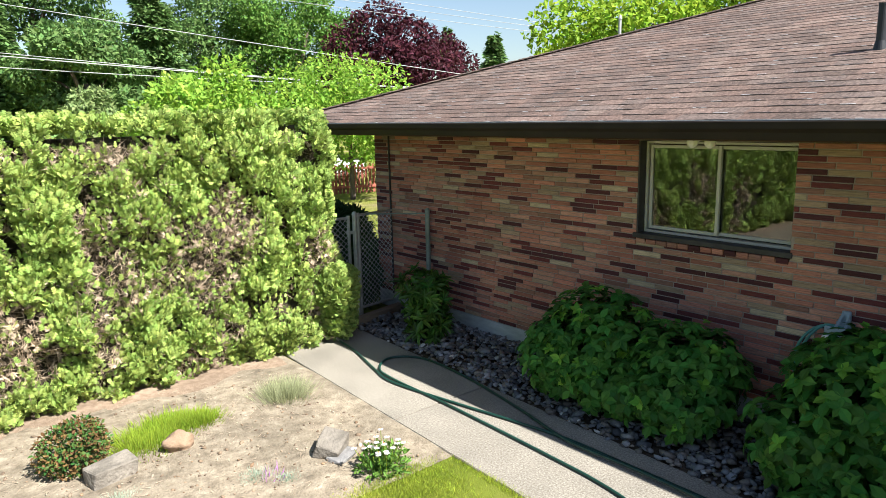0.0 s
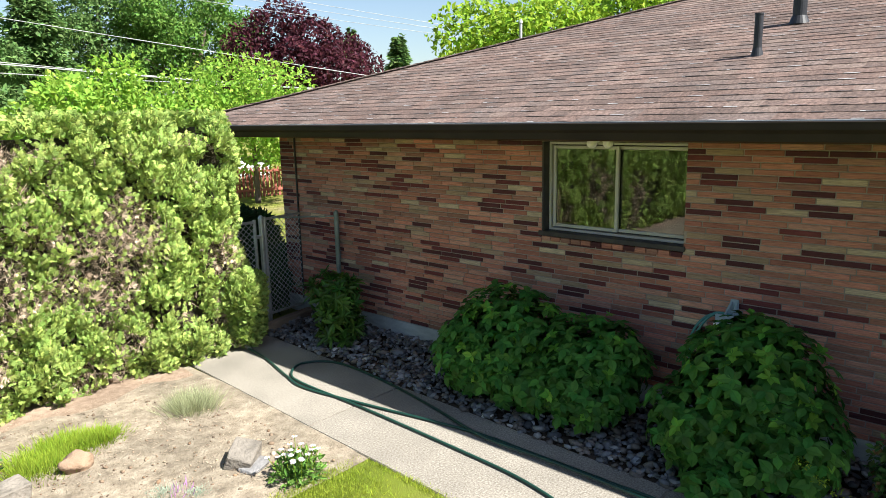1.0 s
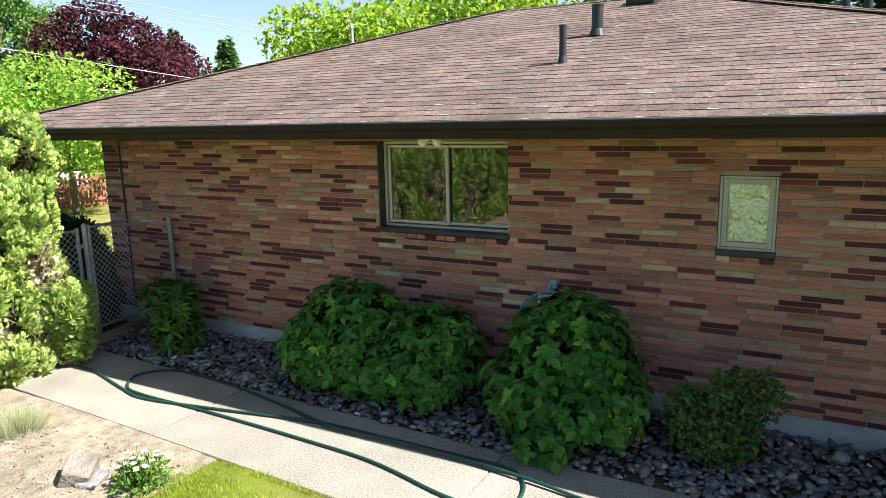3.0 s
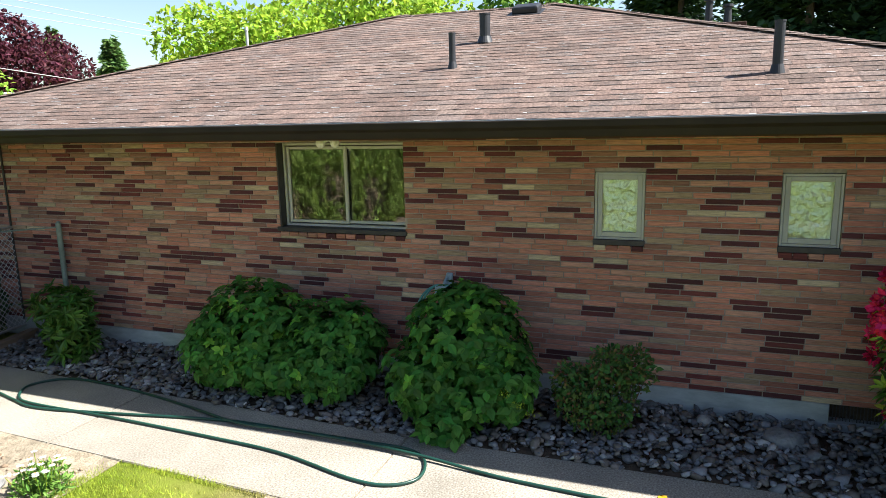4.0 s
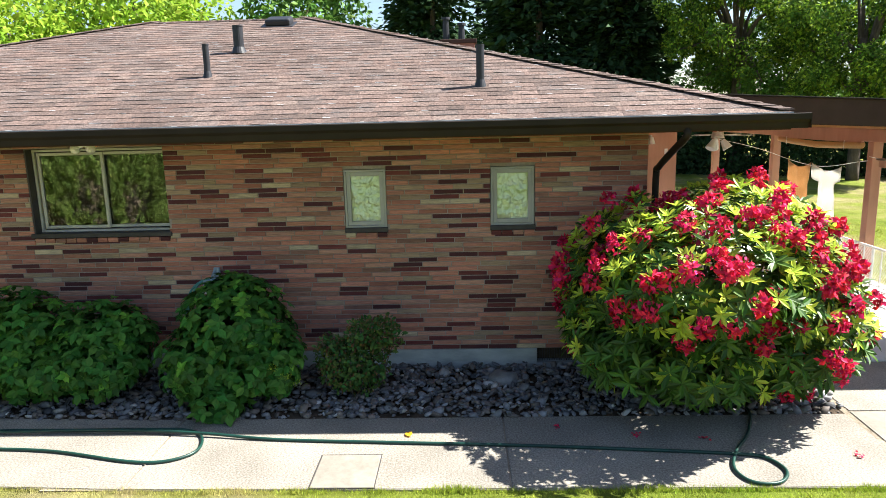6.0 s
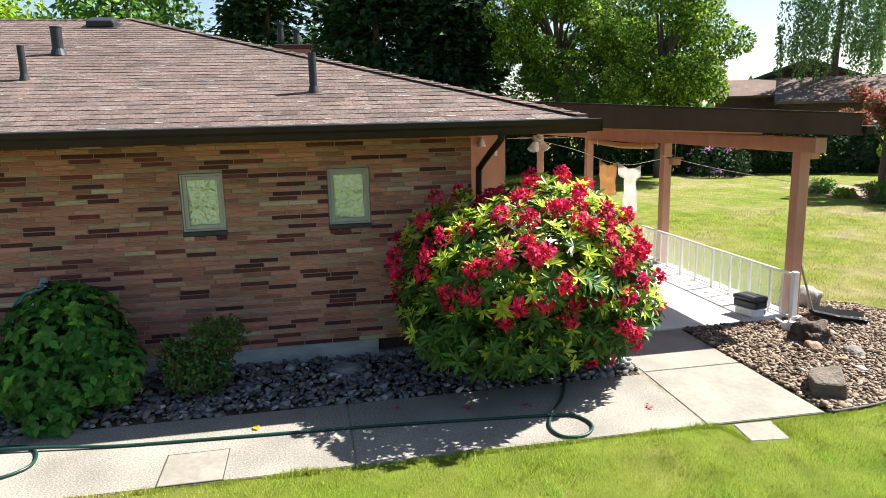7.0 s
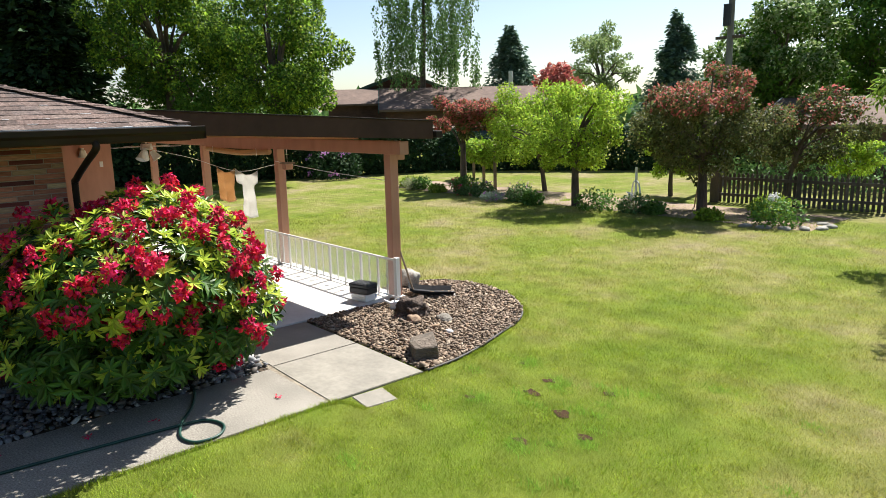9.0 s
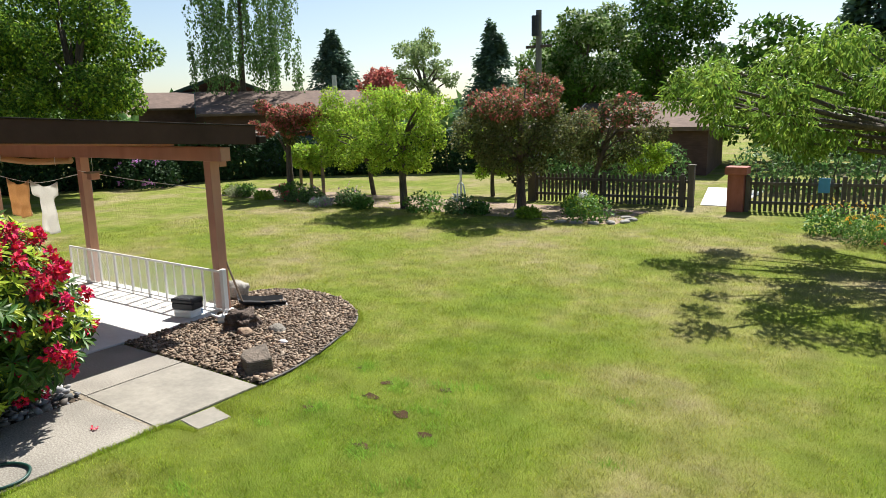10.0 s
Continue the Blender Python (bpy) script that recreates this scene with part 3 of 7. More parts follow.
part("lid", boxed((-0.25, -0.24, -0.05), (0.25, 0.24, 0.006), 0.006), "smooth_concrete", meter_lid)
part("rim", join_bm([boxed((-0.258, -0.25, -0.05), (-0.252, 0.25, 0.004)), boxed((0.252, -0.25, -0.05), (0.258, 0.25, 0.004)),
                     boxed((-0.25, -0.248, -0.05), (0.25, -0.242, 0.004)), boxed((-0.25, 0.242, -0.05), (0.25, 0.248, 0.004))]), "dark_sill", meter_lid)

# ---- house: walls ----
Y0, Y1, DEPTH = -3.10, 7.72, 8.2          # the garden wall's ends, and the house's depth
BASE, TOP = 0.22, 2.502                   # brickwork from the foundation to the soffit
COURSE, LENGTH = 0.0508, 0.3048
OPEN = [(1.87, 3.33, 1.56, 2.44), (-0.43, 0.01, 1.56, 2.17), (-1.96, -1.505, 1.56, 2.17)]   # y0, y1, z0, z1 of the windows
HOLE = [(1.87, 3.33, 1.50, 2.45), (-0.43, 0.01, 1.50, 2.17), (-1.96, -1.505, 1.50, 2.17)]


def wall_grid(x0, x1, ys, zs, holes):
    """A wall out of blocks between the edges of its openings."""
    bm = bmesh.new()
    for a, b in zip(ys, ys[1:]):
        for c, d in zip(zs, zs[1:]):
            my, mz = (a + b) / 2, (c + d) / 2
            if not any(h[0] < my < h[1] and h[2] < mz < h[3] for h in holes):
                box(bm, (x0, a, c), (x1, b, d))
    bmesh.ops.remove_doubles(bm, verts=bm.verts, dist=0.0005)
    return bm


wall_front = thing("wall_west", (0, 0, 0), "wall of long thin bricks in salmon, tan and dark maroon", "brick wall", kind="structure")
mortar_ys = sorted({Y0, Y1, *(h[0] for h in HOLE), *(h[1] for h in HOLE)})
mortar_zs = sorted({BASE, 2.60, *(h[2] for h in HOLE), *(h[3] for h in HOLE)})
part("mortar", wall_grid(0.007, 0.2, mortar_ys, mortar_zs, HOLE), "mortar", wall_front)
foundation = thing("foundation", (0, 0, 0), "grey poured concrete foundation strip", "foundation", kind="structure")
part("concrete_strip", boxed((-0.012, -1.985, -0.1), (0.2, Y1, BASE), 0.006), "foundation", foundation)
part("concrete_strip", boxed((-0.012, Y0, -0.1), (0.2, -2.40, BASE), 0.006), "foundation", foundation)
part("vent_sill", boxed((-0.012, -2.40, -0.1), (0.2, -1.985, 0.06), 0.004), "foundation", foundation)
part("vent_back", boxed((0.12, -2.40, 0.06), (0.2, -1.985, BASE)), "dark_soil", foundation)
vent_grille = part("vent_grille", join_bm([boxed((0.05, -2.39 + 0.026 * k, 0.06), (0.056, -2.384 + 0.026 * k, BASE)) for k in range(16)]), "dark_sill", foundation)
for nm, lo, hi in (("wall_south", (0.2, Y0, -0.1), (DEPTH, Y0 + 0.2, 2.5)), ("wall_north", (0.2, Y1 - 0.2, -0.1), (DEPTH, Y1, 2.5)),
                   ("wall_east", (DEPTH, Y0, -0.1), (DEPTH + 0.2, Y1, 2.5))):
    tagged(part(nm, boxed(lo, hi), "mortar"), "plain house wall", "wall", kind="structure")
tagged(part("floor", boxed((0.2, Y0 + 0.2, 0.1), (DEPTH, Y1 - 0.2, 0.3)), "room"), "dark room floor", "floor", kind="structure")
tagged(part("ceiling", boxed((0.2, Y0 + 0.2, 2.46), (DEPTH, Y1 - 0.2, 2.5)), "room"), "dim room ceiling", "ceiling", kind="structure")
tagged(part("wall_inner", boxed((3.0, Y0 + 0.2, 0.3), (3.1, Y1 - 0.2, 2.46)), "room"), "dim room wall", "wall", kind="structure")

# ---- house: windows ----
def frame_ring(y0, y1, z0, z1, x0, x1, w, bevel=0.004):
    return join_bm([boxed((x0, y0, z0), (x1, y0 + w, z1), bevel), boxed((x0, y1 - w, z0), (x1, y1, z1), bevel),
                    boxed((x0, y0 + w, z0), (x1, y1 - w, z0 + w), bevel), boxed((x0, y0 + w, z1 - w), (x1, y1 - w, z1), bevel)])


def pane_mesh(y0, y1, z0, z1, x):
    return boxed((x, y0, z0), (x + 0.005, y1, z1))


big = thing("window_1", (0, 0, 0), "wide sliding window with a cream frame and two panes", "window", kind="structure")
y0, y1, z0, z1 = OPEN[0]
part("window_frame", frame_ring(y0 + 0.004, y1 - 0.016, z0, z1, 0.105, 0.19, 0.024), "vinyl", big)
part("reveal", boxed((0.004, y1 - 0.014, z0 - 0.02), (0.19, y1 + 0.001, z1)), "dark_sill", big, "dark brown jamb board")
mid_y = 2.585
for a, b, x in ((mid_y - 0.02, y1 - 0.055, 0.118), (y0 + 0.03, mid_y + 0.02, 0.15)):
    sash = part("sash", frame_ring(a, b, z0 + 0.036, z1 - 0.036, x, x + 0.028, 0.03), "vinyl", big)
    pn = part("pane", pane_mesh(a + 0.03, b - 0.03, z0 + 0.066, z1 - 0.066, x + 0.012), "pane", sash)
    pn.visible_shadow = False
part("window_sill", boxed((-0.02, y0 - 0.02, 1.515), (0.14, y1 + 0.03, 1.56), 0.005), "dark_sill", big, "dark sloping sill")
for k, (y0, y1, z0, z1) in enumerate(OPEN[1:]):
    w = thing(f"window_{k + 2}", (0, 0, 0), "small window with a grey frame, lined with crumpled foil", "window", kind="structure")
    part("window_frame", frame_ring(y0 + 0.004, y1 - 0.004, z0, z1 - 0.006, 0.012, 0.1, 0.022), "grey_frame", w)
    sash = part("sash", frame_ring(y0 + 0.027, y1 - 0.027, z0 + 0.023, z1 - 0.03, 0.022, 0.07, 0.042), "grey_frame", w)
    pn = part("pane", pane_mesh(y0 + 0.06, y1 - 0.06, z0 + 0.055, z1 - 0.06, 0.036), "pane", sash)
    pn.visible_shadow = False
    fx, fy = 18, 26
    fv, ff = [], []
    for j in range(fy):
        for i in range(fx):
            yy = y0 + 0.066 + (y1 - y0 - 0.132) * i / (fx - 1)
            zz = z0 + 0.062 + (z1 - z0 - 0.13) * j / (fy - 1)
            fv.append((0.062 + 0.010 * noise.noise((yy * 14 + k * 5, zz * 9, 2)) + 0.006 * noise.noise((yy * 30, zz * 34, k)), yy, zz))
    ff = [(j * fx + i, j * fx + i + 1, (j + 1) * fx + i + 1, (j + 1) * fx + i) for j in range(fy - 1) for i in range(fx - 1)]
    quick_mesh("foil", fv, ff, "foil", w, "crumpled reflective foil behind the glass", smooth=True)
    part("window_sill", boxed((-0.016, y0 - 0.006, 1.512), (0.1, y1 + 0.006, 1.56), 0.004), "dark_sill", w, "dark sill")
    part("blind_board", boxed((0.09, y0 + 0.03, z0), (0.1, y1 - 0.03, z1)), "room", w)

# ---- house: roof ----
SLOPE = 0.305
EX, EZ = -0.92, 2.652                      # the eave's edge
RY0, RY1, RX = -4.08, 9.05, 4.36           # the eave's ends and the ridge's line


def roof_z(x):
    return EZ + SLOPE * (x - EX)


ANG = math.atan(SLOPE)
roof = thing("roof", (0, 0, 0), "hipped roof of weathered reddish brown asphalt shingles", "roof", kind="structure")
rise = RX - EX
ridge_lo, ridge_hi = RY0 + rise, RY1 - rise
rz = roof_z(RX)
deck = bmesh.new()
cs = [deck.verts.new(p) for p in ((EX, RY0, EZ), (EX, RY1, EZ), (2 * RX - EX, RY1, EZ), (2 * RX - EX, RY0, EZ), (RX, ridge_lo, rz), (RX, ridge_hi, rz))]
for q in ((0, 4, 5, 1), (1, 5, 2), (2, 5, 4, 3), (3, 4, 0)):
    deck.faces.new([cs[i] for i in q])
bmesh.ops.recalc_face_normals(deck, faces=deck.faces)
for v in deck.verts:
    v.co.z -= 0.012
part("deck", deck, "shingle_rest", roof)
part("soffit", boxed((EX + 0.02, RY0 + 0.03, 2.503), (-0.001, RY1 - 0.03, 2.523)), "soffit", roof, "tan boarded soffit")
part("soffit", boxed((0.0, RY0 + 0.03, 2.503), (2 * RX - EX - 0.05, Y0 - 0.001, 2.523)), "soffit", roof)
part("soffit", boxed((0.0, Y1 + 0.001, 2.503), (2 * RX - EX - 0.05, RY1 - 0.03, 2.523)), "soffit", roof)
part("fascia_board", boxed((EX, RY0, 2.5), (EX + 0.022, RY1, 2.64), 0.002), "fascia", roof)
part("fascia_board", boxed((EX + 0.03, RY0, 2.5), (2 * RX - EX, RY0 + 0.022, 2.64), 0.002), "fascia", roof)
part("fascia_board", boxed((EX + 0.03, RY1 - 0.022, 2.5), (2 * RX - EX, RY1, 2.64), 0.002), "fascia", roof)
part("drip_edge", join_bm([boxed((EX - 0.055, RY0 + 0.01, 2.643), (EX + 0.02, RY1 - 0.01, 2.650), 0.001)]), "drip", roof, "pale metal drip edge")


def gutter_profile(y0, y1):
    """A dark gutter with a stepped face, open at the top."""
    pts = [(-0.004, 2.640), (-0.004, 2.522), (-0.075, 2.514), (-0.088, 2.565), (-0.115, 2.59), (-0.118, 2.638), (-0.104, 2.642), (-0.100, 2.60), (-0.07, 2.528), (-0.01, 2.532), (-0.01, 2.640)]
    bm = bmesh.new()
    rows = [[bm.verts.new((EX + x, y, z)) for x, z in pts] for y in (y0, y1)]
    n = len(pts)
    for i in range(n):
        bm.faces.new((rows[0][i], rows[0][(i + 1) % n], rows[1][(i + 1) % n], rows[1][i]))
    bm.faces.new(rows[0])
    bm.faces.new(rows[1][::-1])
    bmesh.ops.recalc_face_normals(bm, faces=bm.faces)
    return bm


gutter = thing("gutter", (0, 0, 0), "dark brown metal gutter along the eave", "gutter")
part("trough", gutter_profile(RY0 - 0.11, RY1 + 0.02), "gutter", gutter)
part("end_cap", boxed((EX - 0.116, RY0 - 0.116, 2.516), (EX - 0.004, RY0 - 0.111, 2.64)), "gutter", gutter)
downspout = thing("downspout", (0, 0, 0), "dark brown downspout bending back to the house corner", "downspout")
part("pipe", tube(smooth_line([(EX - 0.05, -3.17, 2.53), (EX - 0.05, -3.17, 2.46), (-0.62, -3.17, 2.33), (-0.15, -3.17, 2.14), (-0.055, -3.17, 2.02), (-0.055, -3.17, 1.2), (-0.055, -3.17, 0.05)], 5), 0.034, 10), "gutter", downspout, smooth=True)
part("strap", boxed((-0.11, -3.25, 1.25), (0.0, -3.13, 1.28)), "gutter", downspout)

# shingles in courses, laid over one another
EXPO = 0.150
course_step = EXPO * math.cos(ANG)
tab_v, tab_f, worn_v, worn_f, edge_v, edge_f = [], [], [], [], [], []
lift = Vector((-math.sin(ANG), 0, math.cos(ANG)))
up = Vector((math.cos(ANG), 0, math.sin(ANG)))


def tab_mesh(w):
    """One shingle tab: its butt lies at the origin, it runs up the slope."""
    h0, h1, ln = 0.0062, 0.001, EXPO + 0.05
    c = 0.0006
    v = [(0, 0, 0), (0, w, 0), (ln, w, 0), (ln, 0, 0), (0.002, c, h0), (0.002, w - c, h0), (ln, w - c, h1), (ln, c, h1)]
    out = [tuple(up * a + Vector((0, b, 0)) + lift * d) for a, b, d in v]
    return out, [(4, 5, 6, 7)[::-1], (0, 1, 5, 4)[::-1], (1, 2, 6, 5)[::-1], (3, 0, 4, 7)[::-1]]


TAB_W = 0.245
shared_tab = bpy.data.meshes.new("shingle")
_v, _f = tab_mesh(TAB_W - 0.001)
shared_tab.from_pydata(_v, [], _f)
shared_tab.materials.append(M["shingle"])
rng = random.Random(11)
shingle_spots = []
row = 0
x = EX - 0.02
while x < RX - 0.05:
    inset = max(0.0, x - EX) + 0.02
    a, b = RY0 + inset, RY1 - inset
    y = a - rng.random() * TAB_W
    while y < b:
        w = TAB_W if rng.random() < 0.7 else TAB_W * rng.choice((0.62, 0.8, 1.22))
        l, r = max(y, a), min(y + w, b)
        if r - l > 0.04:
            z = roof_z(x)
            at = Vector((x, l, z)) + lift * (0.0015 * rng.random()) + up * rng.uniform(-0.003, 0.003)
            if abs(r - l - TAB_W) < 1e-6 and -3.0 < y < 3.4 and row < 14:
                shingle_spots.append(at)
            else:
                vv, ff = tab_mesh(r - l - 0.001)
                base = len(tab_v)
                tab_v += [tuple(Vector(p) + at) for p in vv]
                tab_f += [tuple(i + base for i in q) for q in ff]
            # pale worn edges, and dark strips that paint the shade under the butts
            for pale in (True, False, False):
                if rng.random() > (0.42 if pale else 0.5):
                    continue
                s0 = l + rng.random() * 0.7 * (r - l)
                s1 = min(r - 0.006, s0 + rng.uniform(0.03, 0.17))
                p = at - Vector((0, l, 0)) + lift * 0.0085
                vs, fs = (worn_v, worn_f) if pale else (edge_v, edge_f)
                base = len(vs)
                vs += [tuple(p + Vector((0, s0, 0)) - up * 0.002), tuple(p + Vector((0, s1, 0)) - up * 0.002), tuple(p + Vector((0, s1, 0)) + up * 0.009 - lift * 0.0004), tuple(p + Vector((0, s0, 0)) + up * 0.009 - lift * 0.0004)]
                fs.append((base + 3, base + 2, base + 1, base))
        y += w
    row += 1
    x = EX - 0.02 + row * course_step
tagged(quick_mesh("shingles", tab_v, tab_f, "shingle_rest", roof), kind="stuff")
tagged(quick_mesh("worn_edges", worn_v, worn_f, "drip", roof, "pale worn shingle edges"), kind="stuff")
tagged(quick_mesh("ragged_edges", edge_v, edge_f, "dark_sill", roof, "dark broken strips for shingle edges and the shade under them"), kind="stuff")


# hip and ridge caps
def cap_mesh(left, right, along):
    """A folded cap shingle; left and right run down the two slopes, along up the hip."""
    me = bpy.data.meshes.new("hip_cap")
    n = left.cross(right).normalized()
    n = n if n.z > 0 else -n
    v = []
    for t, h in ((0.0, 0.016), (0.26, 0.004)):
        for side, k in ((left, 0.13), (None, 0), (right, 0.13)):
            v.append(tuple(along * t + (side * k if side else Vector()) + n * h))
    for t in (0.0,):
        for side, k in ((left, 0.13), (None, 0), (right, 0.13)):
            v.append(tuple((side * k if side else Vector()) + n * 0.002))
    me.from_pydata(v, [], [(0, 1, 4, 3), (1, 2, 5, 4), (6, 7, 1, 0), (7, 8, 2, 1)])
    me.materials.append(M["shingle"])
    return me


def lay_caps(a, b, left, right):
    a, b = Vector(a), Vector(b)
    d = (b - a).normalized()
    me = cap_mesh(Vector(left).normalized(), Vector(right).normalized(), d)
    n = int((b - a).length / 0.15)
    for i in range(n):
        ob = new("hip_cap", me)
        ob.parent = roof
        ob.location = a + d * ((b - a).length * i / n) + Vector((0, 0, 0.014))


lay_caps((EX - 0.01, RY0 - 0.01, EZ), (RX, ridge_lo, rz), (0, 1, 0), (1, 0, 0))
lay_caps((EX - 0.01, RY1 + 0.01, EZ), (RX, ridge_hi, rz), (1, 0, 0), (0, -1, 0))
lay_caps((RX, ridge_hi, rz), (RX, ridge_lo, rz), (1, 0, -SLOPE), (-1, 0, -SLOPE))


# ---- things on the roof ----
def vent_pipe(x, y, r, h, label):
    t = thing("vent_pipe", (x, y, roof_z(x)), label, "vent pipe", group="roof vents")
    part("pipe", rod(bmesh.new(), (0, 0, -0.05), (0, 0, h), r, sides=20), "pipe_black", t, smooth=False)
    part("collar", rod(bmesh.new(), (0, 0, -0.01), (0, 0, 0.07), r * 1.55, r * 1.08, sides=20), "pipe_black", t)
    part("rim", rod(bmesh.new(), (0, 0, h - 0.012), (0, 0, h + 0.003), r * 1.07, sides=20), "pipe_black", t)
    part("flashing", boxed((-0.09, -0.09, 0.002), (0.09, 0.09, 0.009), 0.002, Matrix.Rotation(-ANG, 3, "Y")), "shingle", t)


vent_pipe(0.78, 1.61, 0.035, 0.36, "slim black vent pipe on the shingle roof")
vent_pipe(2.0, 1.62, 0.064, 0.33, "thick black vent pipe on the shingle roof")
vent_pipe(0.12, -1.42, 0.041, 0.41, "tall black vent pipe on the shingle roof")
box_vent = thing("roof_vent", (3.84, 1.55, roof_z(3.84)), "low black box vent near the ridge", "roof vent")
part("hood", boxed((-0.15, -0.19, 0.0), (0.15, 0.19, 0.11), 0.03, Matrix.Rotation(-ANG, 3, "Y")), "pipe_black", box_vent)
part("base", boxed((-0.2, -0.24, -0.02), (0.2, 0.24, 0.012), 0.004, Matrix.Rotation(-ANG, 3, "Y")), "pipe_black", box_vent)
chimney = thing("chimney", (7.8, -1.15, 3.0), "brick chimney with two clay pots behind the ridge", "chimney")
part("stack", boxed((-0.3, -0.34, -0.4), (0.3, 0.34, 1.12), 0.01), "brick_rest", chimney)
part("crown", boxed((-0.34, -0.38, 1.12), (0.34, 0.38, 1.2), 0.01), "fascia", chimney)
for dy, h in ((0.42, 1.62), (-0.12, 1.5)):
    pot = part("pot", rod(bmesh.new(), (0, dy * 0.6, 1.2), (0, dy * 0.6, h), 0.075, 0.06, 14), "pipe_black", chimney)
    part("pot_cap", rod(bmesh.new(), (0, dy * 0.6, h), (0, dy * 0.6, h + 0.05), 0.095, 0.09, 14), "pipe_black", pot)
mast = thing("service_mast", (6.9, 8.5, 0), "pale metal service mast beside the house", "mast")
part("pole", rod(bmesh.new(), (0, 0, 0), (0, 0, 4.6), 0.03, sides=10), "drip", mast)
part("cap", rod(bmesh.new(), (0, 0, 4.6), (0, 0, 4.68), 0.045, 0.02, 10), "drip", mast)

floodlight = thing("floodlight", (-0.27, 2.535, 2.503), "twin white floodlight under the eave", "floodlight")
part("base", rod(bmesh.new(), (0, 0, -0.025), (0, 0, 0.0), 0.05, sides=18), "white", floodlight)
for s in (-1, 1):
    bm = bmesh.new()
    bmesh.ops.create_uvsphere(bm, u_segments=18, v_segments=12, radius=0.047, matrix=Matrix.Translation((-0.02, 0.08 * s, -0.05)))
    part("lamp", bm, "white", floodlight, smooth=True)
    part("arm", rod(bmesh.new(), (0, 0.01 * s, -0.02), (-0.01, 0.06 * s, -0.035), 0.016, sides=10), "white", floodlight)

# ---- porch ----
porch = thing("porch", (0, 0, 0), "open patio cover with salmon posts and a dark brown flat roof", "porch", kind="structure")


def porch_z(y):
    return 2.60 + 0.052 * (y + 7.93)


def tilted(x0, x1, y0, y1, up_off, thick, bevel=0.004):
    bm = boxed((x0, y0, -thick), (x1, y1, 0), bevel)
    for v in bm.verts:
        v.co.z += porch_z(v.co.y) + up_off
    return bm


part("roof_slab", tilted(-0.14, 12.6, -7.87, -3.38, -0.03, 0.12), "fascia", porch)
part("fascia", tilted(-0.18, -0.142, -7.93, -3.36, 0.0, 0.255), "fascia", porch, "dark brown fascia board")
part("fascia", tilted(-0.14, 12.6, -7.93, -7.885, 0.0, 0.255), "fascia", porch)
part("cap_strip", tilted(-0.20, -0.12, -7.95, -3.36, 0.014, 0.012, 0.002), "gutter", porch)
part("ceiling_board", tilted(-0.13, 12.6, -7.86, -3.40, -0.155, 0.02), "porch_wood", porch)
part("gutter_stub", boxed((-0.23, -8.07, 2.36), (1.6, -7.945, 2.46), 0.01), "gutter", porch)
part("beam", boxed((-0.1, -7.53, 2.14), (12.5, -7.37, 2.33), 0.008), "porch_wood", porch)
for px in (0.23, 3.62, 7.0, 10.3):
    part("post", boxed((px - 0.075, -7.525, 0.0), (px + 0.075, -7.375, 2.14), 0.01), "porch_wood", porch)
part("corbel", boxed((0.16, -7.66, 2.05), (0.30, -7.53, 2.28), 0.012), "porch_wood", porch)
for k in range(9):
    xx = 0.9 + 1.35 * k
    part("rafter", tilted(xx, xx + 0.05, -7.36, -3.5, -0.18, 0.10), "porch_wood", porch)
end_wall = thing("wall_porch", (0, 0, 0), "salmon painted wall at the porch's end", "wall", kind="structure")
part("panel", boxed((8.5, -5.95, 0), (8.65, -3.1, 2.42)), "porch_wood", end_wall)
part("outlet", boxed((8.48, -5.75, 1.72), (8.5, -5.68, 1.84), 0.004), "white", end_wall)
feeder = thing("bird_feeder", (3.05, -7.3, 1.80), "small wooden bird feeder hanging beside the porch post", "bird feeder")
part("box", boxed((-0.07, -0.07, 0.0), (0.07, 0.07, 0.10), 0.006), "porch_wood", feeder)
part("lid", boxed((-0.10, -0.10, 0.10), (0.10, 0.10, 0.125), 0.006), "wood_beam", feeder)
part("cord", rod(bmesh.new(), (0, 0, 0.12), (0, 0, 0.36), 0.004, sides=6), "white", feeder)
porch_lamp = thing("porch_lamp", (8.4, -5.35, 2.05), "white porch lamp on the salmon wall", "wall lamp")
part("shade", rod(bmesh.new(), (0, 0, -0.1), (0, 0, 0.06), 0.1, 0.05, 14), "white", porch_lamp)
part("bracket", boxed((0.0, -0.03, 0.05), (0.1, 0.03, 0.1), 0.005), "white", porch_lamp)


# ---- fence and gate by the house ----
def wire_mesh(x0, x1, z0, z1, cell, r):
    """Diamond wire netting in the plane y = 0."""
    bms_v, bms_f = [], []
    n = int((x1 - x0) / cell) + int((z1 - z0) / cell) + 2
    def add(a, b):
        d = unit(np.array(b, float) - np.array(a, float))
        s = np.array((-d[2], 0, d[0])) * r
        o = np.array((0, 1, 0)) * r
        base = len(bms_v)
        for p in (np.array(a, float), np.array(b, float)):
            bms_v.extend([p + s, p + o, p - s, p - o])
        for k in range(4):
            j = (k + 1) % 4
            bms_f.append((base + k, base + j, base + 4 + j, base + 4 + k))
    w, h = x1 - x0, z1 - z0
    k = -h
    while k < w:
        ax, az = (x0 + k, z0) if k >= 0 else (x0, z0 - k)
        run = min(x1 - ax, z1 - az)
        if run > 0.01:
            add((ax, 0, az), (ax + run, 0, az + run))
            add((x0 + x1 - ax, 0.004, az), (x0 + x1 - ax - run, 0.004, az + run))
        k += cell * 1.414
    return np.array(bms_v), np.array(bms_f)


